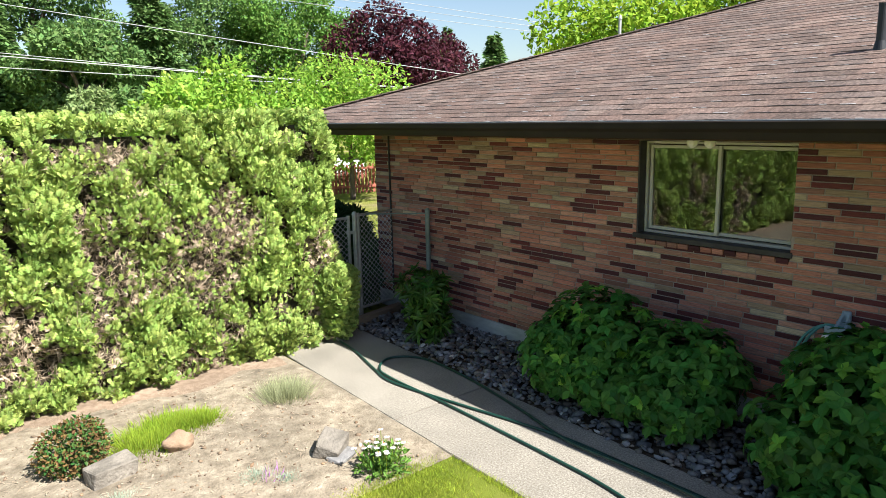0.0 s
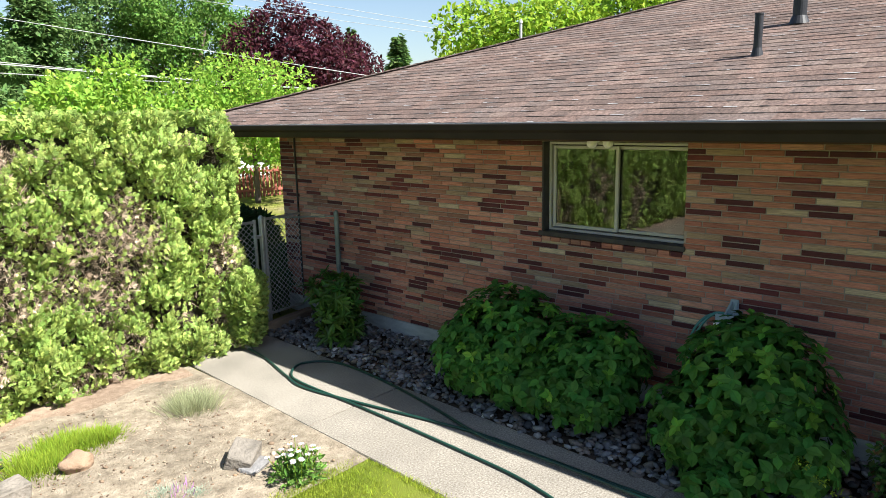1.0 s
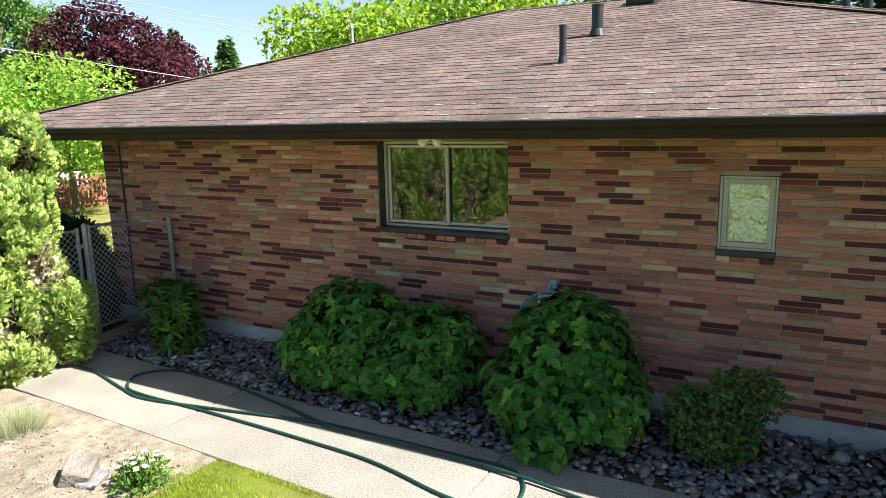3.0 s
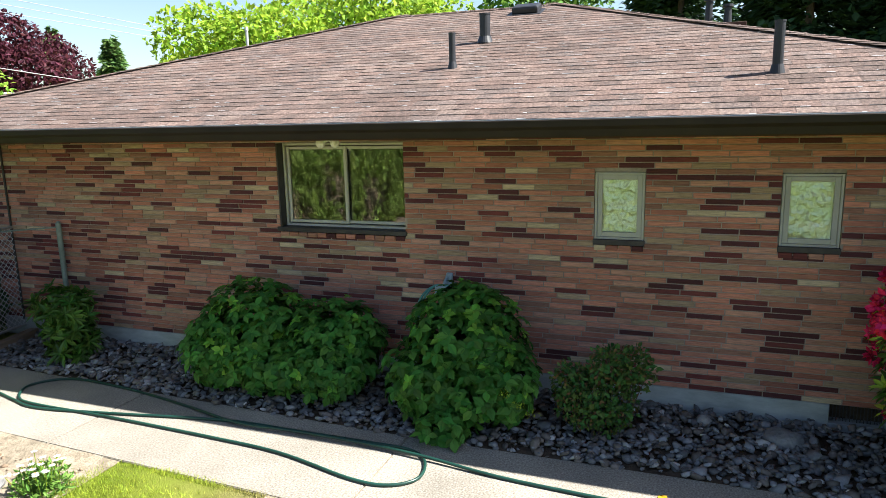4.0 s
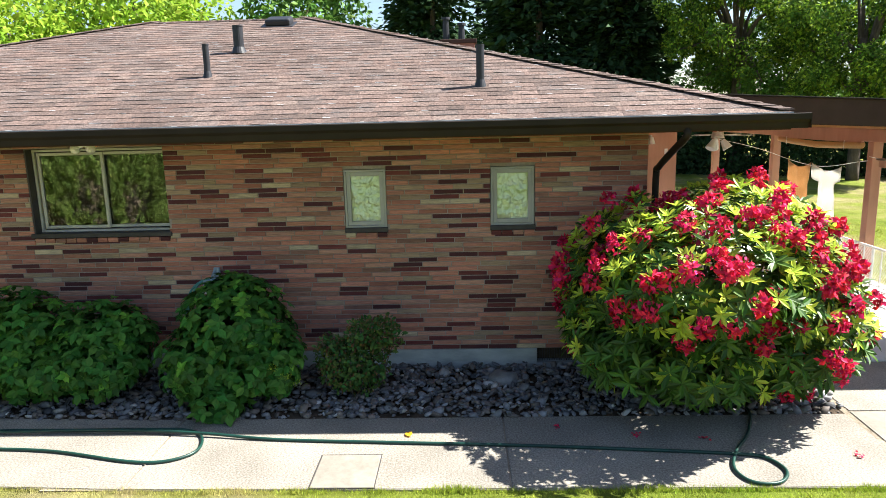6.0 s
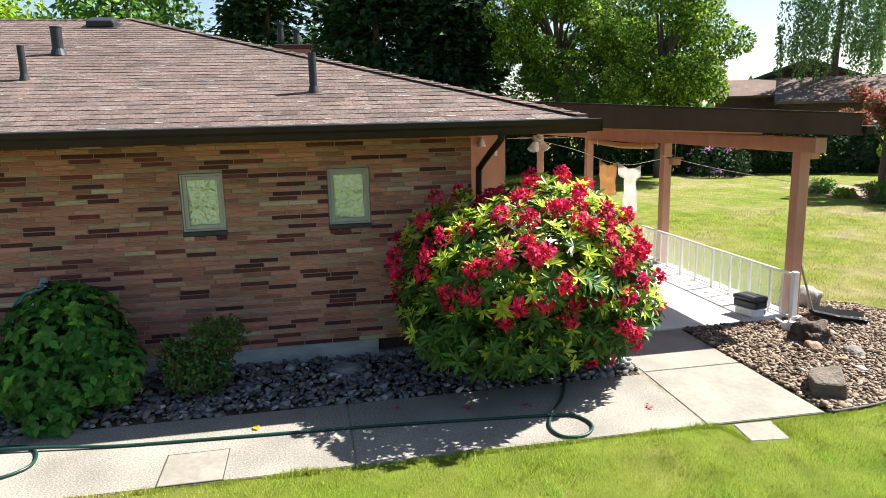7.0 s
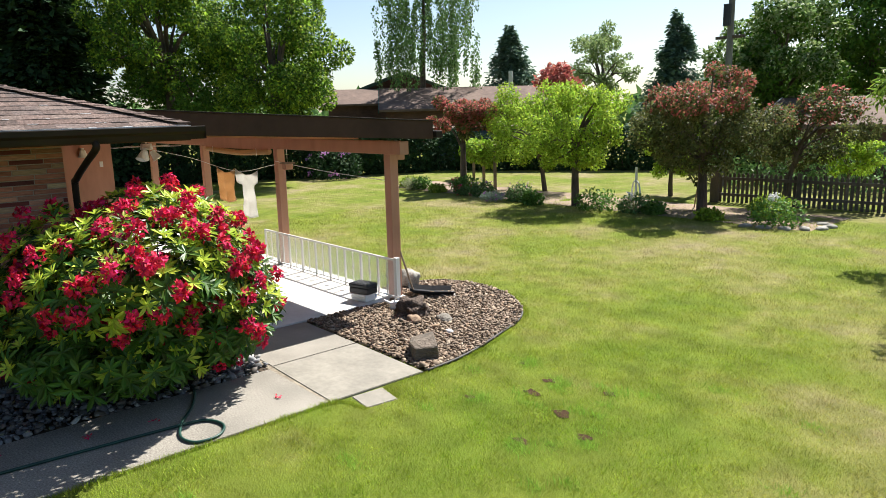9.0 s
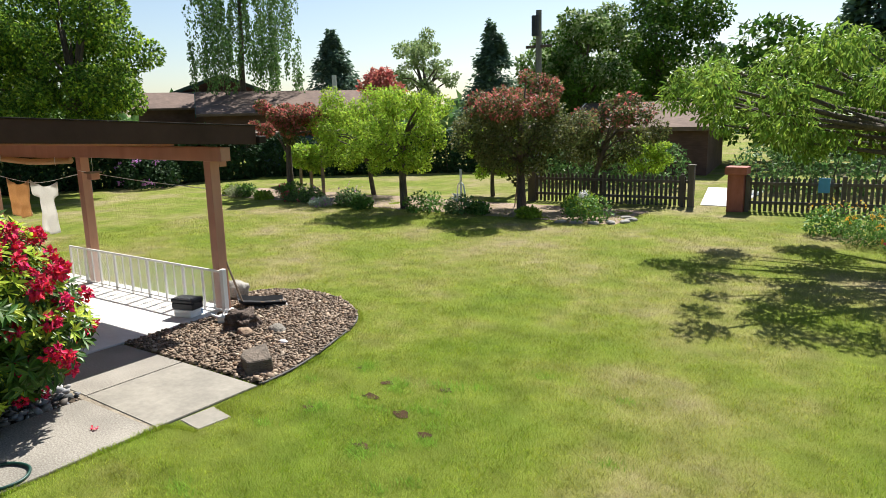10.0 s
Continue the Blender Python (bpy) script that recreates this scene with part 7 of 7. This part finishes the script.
for k, (x, y, r, h, leaf_name, bloom, lb) in enumerate(FLOWERS):
    t, rgx = shrub("flowering_plant", (x, y, -0.04), [((0, 0, h * 0.45), (r, r, h * 0.5))], 800, 0.075, leaf_name, lb, "plant", 470 + k, shape=LONG, droop=-0.4, stem_count=8, depth=0.8)
    if bloom:
        fb, fdir = crown_points(14, [((0, 0, h * 0.55), (r * 0.9, r * 0.9, h * 0.55))], rgx, 0.05)
        trusses("blossom", fb, fdir, 0.035, 12, 0.045, bloom, t, rgx, "small bright blossoms")
arbor = thing("garden_arch", (2.9, -17.9, -0.03), "small white metal arch in the garden bed", "arch", turn=-35)
part("hoop", tube(smooth_line([(-0.28, 0, 0), (-0.28, 0, 0.5), (-0.15, 0, 0.74), (0.15, 0, 0.74), (0.28, 0, 0.5), (0.28, 0, 0)], 5), 0.022, 8), "white", arbor, smooth=True)
part("stake", rod(bmesh.new(), (0, 0, 0), (0, 0, 1.15), 0.035, sides=10), "white", arbor)
spade = thing("stake", (1.75, -19.0, -0.03), "leaning wooden garden stake beside the plum tree", "stake")
part("shaft", rod(bmesh.new(), (0, 0, 0), (-0.28, 0.3, 0.95), 0.018, sides=8), "wood_beam", spade)
rhododendron_far = thing("rhododendron", (18.3, -17.9, -0.05), "rhododendron with lilac flowers in the shade", "bush")
rf = np.random.default_rng(430)
leaf_crown("leaves", [((0, 0, 0.6), (1.3, 1.2, 0.75)), ((0.9, -0.6, 0.5), (0.8, 0.8, 0.6))], 1800, 0.17, "fir_leaf", rf, rhododendron_far)
fp2, fd2 = crown_points(46, [((0, 0, 0.6), (1.3, 1.2, 0.75)), ((0.9, -0.6, 0.5), (0.8, 0.8, 0.6))], rf, 0.05)
trusses("blossom", fp2, fd2, 0.11, 14, 0.1, "purple_petal", rhododendron_far, rf, "lilac flower clusters")
dark_hedge = thing("laurel_hedge", (24.2, -7.5, -0.05), "laurel hedge along the end of the lawn, coloured dark for deep shade", "hedge")
# deep shade under the tall trees is put into the dark leaf colour
leaf_crown("foliage", [((-0.29 * k, -0.68 * k, 1.0 + 0.25 * math.sin(k * 1.7)), (0.9, 0.8, 1.35)) for k in range(23)], 34000, 0.2, "fir_leaf", np.random.default_rng(431), dark_hedge)
part("branchwork", join_bm([tube([(-0.29 * k, -0.68 * k, -0.05), (-0.29 * k + 0.1, -0.68 * k, 0.8), (-0.29 * k, -0.68 * k + 0.15, 1.7)], [0.05, 0.04, 0.015], 6) for k in range(0, 23, 2)]), "bark", dark_hedge)
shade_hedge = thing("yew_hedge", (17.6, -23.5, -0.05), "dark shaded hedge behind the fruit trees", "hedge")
leaf_crown("foliage", [((-0.6 * k, -0.40 * k, 0.8 + 0.2 * math.sin(k * 1.3)), (0.8, 0.7, 1.05)) for k in range(22)], 26000, 0.18, "fir_leaf", np.random.default_rng(432), shade_hedge)

part("branchwork", join_bm([tube([(-0.6 * k, -0.4 * k, -0.05), (-0.6 * k + 0.1, -0.4 * k, 0.7), (-0.6 * k, -0.4 * k + 0.1, 1.3)], [0.05, 0.04, 0.015], 6) for k in range(0, 22, 2)]), "bark", shade_hedge)


# ---- fences and neighbours ----
def picket_mesh(w, h, d, tip):
    me = bpy.data.meshes.new("picket")
    o = [(-w / 2, 0), (w / 2, 0), (w / 2, h - tip), (0, h), (-w / 2, h - tip)]
    v = [(x, y, z) for y in (-d / 2, d / 2) for x, z in o]
    me.from_pydata(v, [], [(0, 1, 2, 3, 4), (9, 8, 7, 6, 5)] + [(i, i + 5, (i + 1) % 5 + 5, (i + 1) % 5) for i in range(5)])
    return me


def picket_fence(name, a, b, height, gap, material, label, posts=2.2):
    a, b = Vector(a), Vector(b)
    t = thing(name, a, label, "fence", turn=math.degrees(math.atan2(b.y - a.y, b.x - a.x)))
    w = (b - a).length
    me = picket_mesh(gap * 0.62, height, 0.02, 0.05)
    me.materials.append(M[material])
    for k in range(int(w / gap)):
        ob = new("picket", me)
        ob.parent = t
        ob.location = (gap * (k + 0.5), 0.03, 0.03 + 0.012 * math.sin(k * 2.3))
    for z in (0.22, height - 0.18):
        part("rail", boxed((0, -0.03, z), (w, 0.018, z + 0.08), 0.004), material, t)
    for k in range(int(w / posts) + 1):
        x = min(w, k * posts)
        part("post", boxed((x - 0.05, -0.13, 0), (x + 0.05, -0.03, height + 0.08), 0.008), material, t)
    return t


picket_fence("picket_fence", (1.85, -20.5, -0.04), (-2.75, -20.95, -0.04), 0.86, 0.125, "picket", "weathered dark wooden picket fence")
picket_fence("picket_fence", (-4.25, -20.75, -0.04), (-9.2, -21.5, -0.04), 0.90, 0.125, "picket", "weathered dark wooden picket fence under the cherry tree")
for x, y, h in ((1.95, -20.45, 1.0), (-2.75, -20.95, 1.15)):
    t = thing("fence_post", (x, y, -0.04), "square wooden gate post of the picket fence", "fence post")
    part("shaft", boxed((-0.08, -0.08, 0), (0.08, 0.08, h), 0.01), "picket", t)
    part("cap", boxed((-0.1, -0.1, h), (0.1, 0.1, h + 0.05), 0.01), "picket", t)
pillar = thing("brick_pillar", (-4.0, -20.65, -0.04), "reddish brick pillar beside the garden gate", "pillar")
part("shaft", boxed((-0.2, -0.2, 0), (0.2, 0.2, 1.0), 0.01), "red_wood", pillar)
part("top", boxed((-0.27, -0.27, 1.0), (0.27, 0.27, 1.2), 0.015), "red_wood", pillar)
sign = thing("blue_plate", (-6.0, -20.93, 0.52), "small blue plate fixed to the picket fence", "plate")
part("plate", boxed((-0.13, 0.0, 0.0), (0.13, 0.012, 0.38), 0.004), "blue_label", sign)
for hx_ in (-0.09, 0.09):
    part("bolt", rod(bmesh.new(), (hx_, 0.0, 0.34), (hx_, 0.02, 0.34), 0.008, sides=8), "galvanised", sign)
slab([(-3.9, -26.0), (-2.0, -26.0), (-2.9, -21.4), (-3.8, -21.4)], "patio", thing("far_path", (0, 0, 0.0), "pale concrete path beyond the garden gate", "path", kind="structure"), z=0.0)
pole = thing("utility_pole", (3.8, -24.6, -0.05), "grey wooden utility pole with a dark transformer", "utility pole")
part("shaft", rod(bmesh.new(), (0, 0, 0), (0, 0, 6.3), 0.13, 0.10, 12), "old_pole", pole)
part("transformer", rod(bmesh.new(), (0.05, 0.18, 5.4), (0.05, 0.18, 6.1), 0.13, 0.13, 12), "pipe_black", pole)
part("crossarm", boxed((-0.5, -0.05, 5.0), (0.5, 0.05, 5.1), 0.006), "bark", pole)
picket_fence("red_fence", (3.0, 22.2, -0.04), (11.5, 19.2, -0.04), 1.06, 0.14, "red_wood", "red-brown wooden picket fence across the far lawn")
red_hedge = thing("red_hedge", (6.5, 22.6, -0.05), "dark reddish hedge behind the red fence", "hedge")
leaf_crown("foliage", [((0.9 * k - 3.0, -0.32 * k + 0.9, 0.40), (0.7, 0.5, 0.48)) for k in range(8)], 3000, 0.13, "plum_leaf", np.random.default_rng(440), red_hedge)
car = thing("white_car", (9.2, 25.4, -0.04), "white car parked behind the red fence", "car", turn=-25)
body = boxed((-2.1, -0.85, 0.3), (2.1, 0.85, 0.85), 0.12)
part("body", body, "white", car, smooth=False)
cab = boxed((-1.2, -0.75, 0.85), (1.0, 0.75, 1.42), 0.1)
for vert in cab.verts:
    if vert.co.z > 1.1:
        vert.co.x *= 0.78
part("cabin", cab, "white", car)
part("windscreen", boxed((-1.02, -0.76, 0.95), (0.86, 0.76, 1.28), 0.03), "pipe_black", car)
for sx_ in (-1.3, 1.3):
    for sy_ in (-0.86, 0.86):
        wheel = part("wheel", rod(bmesh.new(), (sx_, sy_ - 0.1, 0.32), (sx_, sy_ + 0.1, 0.32), 0.32, sides=20), "pipe_black", car)
        part("rim", rod(bmesh.new(), (sx_, sy_ - 0.11, 0.32), (sx_, sy_ + 0.11, 0.32), 0.18, sides=16), "galvanised", wheel)


def gable_house(name, at, turn, w, d, eave, ridge, label, over=0.5, wall="nbr_wall", trim="nbr_trim"):
    """A house with its ridge along its local x; w along x, d deep."""
    t = thing(name, at, label, "house", turn=turn)
    bm = bmesh.new()
    o = [(0, 0), (0, eave), (d / 2, ridge - 0.1), (d, eave), (d, 0)]
    a = [bm.verts.new((0, y, z)) for y, z in o]
    b = [bm.verts.new((w, y, z)) for y, z in o]
    bm.faces.new(a)
    bm.faces.new(b[::-1])
    for i in range(4):
        bm.faces.new((a[i], b[i], b[i + 1], a[i + 1]))
    bmesh.ops.recalc_face_normals(bm, faces=bm.faces)
    part("wall", bm, wall, t)
    drop = (ridge - eave) / (d / 2) * over
    for y0_, y1_, nm in ((-over, d / 2, "roof"), (d + over, d / 2, "roof")):
        bm = bmesh.new()
        lo = [(-over, y0_, eave - drop), (w + over, y0_, eave - drop), (w + over, y1_, ridge), (-over, y1_, ridge)]
        q = [bm.verts.new((x, y, z + h)) for h in (0.0, 0.16) for x, y, z in lo]
        for fc in ((0, 1, 2, 3), (7, 6, 5, 4), (0, 4, 5, 1), (1, 5, 6, 2), (2, 6, 7, 3), (3, 7, 4, 0)):
            bm.faces.new([q[i] for i in fc])
        bmesh.ops.recalc_face_normals(bm, faces=bm.faces)
        part(nm, bm, "nbr_roof", t)
        for x in (-over - 0.03, w + over + 0.03):
            bm = bmesh.new()
            q = [bm.verts.new(p) for p in ((x - 0.03, y0_, eave - drop - 0.1), (x - 0.03, y1_, ridge - 0.1), (x - 0.03, y1_, ridge + 0.18), (x - 0.03, y0_, eave - drop + 0.18),
                                           (x + 0.03, y0_, eave - drop - 0.1), (x + 0.03, y1_, ridge - 0.1), (x + 0.03, y1_, ridge + 0.18), (x + 0.03, y0_, eave - drop + 0.18))]
            for fc in ((0, 1, 2, 3), (7, 6, 5, 4), (0, 4, 5, 1), (1, 5, 6, 2), (2, 6, 7, 3), (3, 7, 4, 0)):
                bm.faces.new([q[i] for i in fc])
            bmesh.ops.recalc_face_normals(bm, faces=bm.faces)
            part("barge_board", bm, trim, t)
    return t


nb = gable_house("neighbour_house", (32.6, -31.5, -0.05), -127, 12.0, 8.0, 3.1, 4.55, "brown neighbouring house with a low gabled roof")
for k in range(3):
    w = part("window", boxed((2.0 + 3 * k, -0.06, 1.0), (3.4 + 3 * k, 0.02, 2.1), 0.01), "white", nb)
    part("glazing", boxed((2.1 + 3 * k, -0.08, 1.1), (3.3 + 3 * k, -0.05, 2.0)), "pipe_black", w)
part("garage_door", boxed((10.0, -0.06, 0.1), (11.8, 0.02, 2.2), 0.01), "blue_wall", nb)
nb2 = gable_house("neighbour_house", (36.4, -42.1, -0.05), -37, 12.0, 9.5, 4.35, 6.1, "taller brown house wing with a gabled roof")
nb3 = gable_house("neighbour_house", (39.5, -31.0, -0.05), -127, 6.0, 7.0, 3.6, 4.7, "low brown house wing with mossy roof")
part("flue", rod(bmesh.new(), (9.0, -0.3, 3.6), (9.0, -0.3, 5.6), 0.16, sides=14), "drip", nb, "metal flue")
shed = thing("blue_shed", (19.5, -25.0, -0.05), "low dark blue garden shed in the shade", "shed", turn=-127)
part("wall", boxed((0, 0, 0), (9.0, 3.0, 1.9)), "blue_wall", shed)
part("roof", boxed((-0.3, -0.3, 1.9), (9.3, 3.3, 2.02), 0.02), "nbr_roof", shed)
part("door", boxed((3.5, -0.04, 0.05), (4.4, 0.0, 1.8), 0.006), "blue_wall", shed)
low = gable_house("far_house", (4.6, -29.6, -0.05), -172, 5.5, 7.0, 1.95, 2.9, "low far house with a pale shingle roof", 0.4, "nbr_wall", "white")
far_hedge = thing("far_hedge", (-1.0, -25.5, -0.05), "dark hedge in the neighbour's garden", "hedge")
leaf_crown("foliage", [((1.1 * k - 6.0, 0.2 * math.sin(k), 0.7), (0.9, 0.6, 0.9)) for k in range(4)] + [((1.1 * k + 0.4, 0.2, 0.75), (0.9, 0.6, 0.9)) for k in range(5)], 6000, 0.15, "mid_leaf", np.random.default_rng(445), far_hedge)
part("branchwork", join_bm([tube([(1.1 * k - 6.0, 0, -0.05), (1.1 * k - 5.9, 0.05, 0.6), (1.1 * k - 6.0, 0, 1.1)], [0.04, 0.03, 0.012], 6) for k in (0, 1, 2, 3, 6, 7, 8, 9, 10)]), "bark", far_hedge)


def cable(name, a, b, sag, r, label):
    a, b = Vector(a), Vector(b)
    pts = [a.lerp(b, k / 14) - Vector((0, 0, sag * 4 * (k / 14) * (1 - k / 14))) for k in range(15)]
    ob = part(name, tube(pts, r, 6), "wire", None, smooth=True)
    return tagged(ob, label, "cable", group="overhead cables")


def reach(a, b, before, after):
    a, b = Vector(a), Vector(b)
    return a + (a - b) * before, b + (b - a) * after


for a, b, r in (((-1.17, 29.17, 5.25), (12.99, 22.98, 3.90), 0.022), ((-1.2, 29.2, 4.85), (8.7, 25.9, 4.25), 0.016), ((-1.17, 29.1, 5.35), (8.7, 25.84, 4.40), 0.014), ((-0.95, 29.14, 7.05), (14.8, 21.4, 4.38), 0.014)):
    p, q = reach(a, b, 0.8, 0.6)
    cable("power_cable", p, q, 0.15, r, "overhead cable crossing the gardens")
for dz in (0.0, 0.5, 0.95):
    p, q = reach((16.1, 38.9, 9.8 + dz), (31.0, 25.5, 6.95 + 0.5 * dz), 0.5, 0.8)
    cable("power_cable", p, q, 0.2, 0.014, "thin far overhead cable")

# far woods that close the horizon
fw = np.random.default_rng(450)
n = 15000
ang = fw.uniform(0, math.tau, n)
dist = fw.uniform(85, 110, n)
hgt = np.array([4.2 + 1.6 * noise.noise((math.cos(a) * 9, math.sin(a) * 9, 0)) + 1.2 * noise.noise((math.cos(a) * 31, math.sin(a) * 31, 5)) for a in ang])
p = np.column_stack([np.cos(ang) * dist, np.sin(ang) * dist, hgt * fw.random(n) ** 0.7])
v, f = scatter(RHOMB, p, fw.normal(size=p.shape), unit(fw.normal(size=p.shape) + np.array((0, 0, 0.6))), fw.uniform(1.2, 2.6, n))
tagged(quick_mesh("far_woods", v, f, "mid_leaf"), "far green woods along the horizon", "woods", kind="stuff")


# ---- bricks and shingles, piece by piece ----
def brick_shape(w, rng=None, d=0.0):
    """A thin long brick whose face lies towards -x, with worn arrises."""
    h, c = COURSE - 0.0095, 0.0035
    v = [(0.012, 0, 0), (0.012, w, 0), (0.012, w, h), (0.012, 0, h), (0.003, 0, 0), (0.003, w, 0), (0.003, w, h), (0.003, 0, h), (0, c, c), (0, w - c, c), (0, w - c, h - c), (0, c, h - c)]
    f = [(8, 11, 10, 9)]
    for i in range(4):
        j = (i + 1) % 4
        f += [(4 + i, 8 + i, 8 + j, 4 + j), (i, 4 + i, 4 + j, j)]
    return v, f


shared_brick = bpy.data.meshes.new("brick")
_v, _f = brick_shape(LENGTH - 0.0095)
shared_brick.from_pydata(_v, [], _f)
shared_brick.materials.append(M["brick"])
br = random.Random(5)
rest_v, rest_f, brick_spots = [], [], []
courses = int(round((TOP - BASE) / COURSE))
for row in range(courses):
    z = BASE + 0.004 + row * COURSE
    y = Y0 - br.random() * LENGTH
    while y < Y1:
        spans = [(max(y, Y0), min(y + LENGTH - 0.0095, Y1))]
        for h0, h1, hz0, hz1 in HOLE:
            if z + COURSE * 0.5 > hz0 and z + COURSE * 0.3 < hz1:
                spans = [s for a, b in spans for s in ((a, min(b, h0 - 0.002)), (max(a, h1 + 0.002), b)) if s[1] - s[0] > 0.03]
        for a, b in spans:
            if b - a < 0.03:
                continue
            at = (-0.001 + br.uniform(-0.0025, 0.0025), a, z)
            if abs(b - a - LENGTH + 0.0095) < 1e-6 and -1.75 < a < 0.62:
                brick_spots.append(at)
            else:
                vv, ff = brick_shape(b - a)
                base = len(rest_v)
                rest_v += [(p[0] + at[0], p[1] + at[1], p[2] + at[2]) for p in vv]
                rest_f += [tuple(i + base for i in q) for q in ff]
        y += LENGTH
tagged(quick_mesh("bricks", rest_v, rest_f, "brick_rest", wall_front), kind="stuff")
for at in brick_spots[:300]:
    ob = new("brick", shared_brick)
    ob.parent = wall_front
    ob.location = at
extra_v, extra_f = [], []
for at in brick_spots[300:]:
    vv, ff = brick_shape(LENGTH - 0.0095)
    base = len(extra_v)
    extra_v += [(p[0] + at[0], p[1] + at[1], p[2] + at[2]) for p in vv]
    extra_f += [tuple(i + base for i in q) for q in ff]
if extra_f:
    tagged(quick_mesh("bricks", extra_v, extra_f, "brick_rest", wall_front), kind="stuff")
# bricks on edge under the sills
for y0, y1, *_ in OPEN:
    n = int((y1 - y0) / 0.105)
    for k in range(n):
        yy = y0 + (y1 - y0) * k / n
        part("sill_brick", boxed((-0.012, yy + 0.005, 1.462), (0.02, yy + (y1 - y0) / n - 0.005, 1.508), 0.004), "brick", wall_front)
for at in shingle_spots[:300]:
    ob = new("shingle", shared_tab)
    ob.parent = roof
    ob.location = at
if len(shingle_spots) > 300:
    ev, ef = [], []
    vv, ff = tab_mesh(TAB_W - 0.001)
    for at in shingle_spots[300:]:
        base = len(ev)
        ev += [tuple(Vector(p) + at) for p in vv]
        ef += [tuple(i + base for i in q) for q in ff]
    tagged(quick_mesh("shingles", ev, ef, "shingle_rest", roof), kind="stuff")
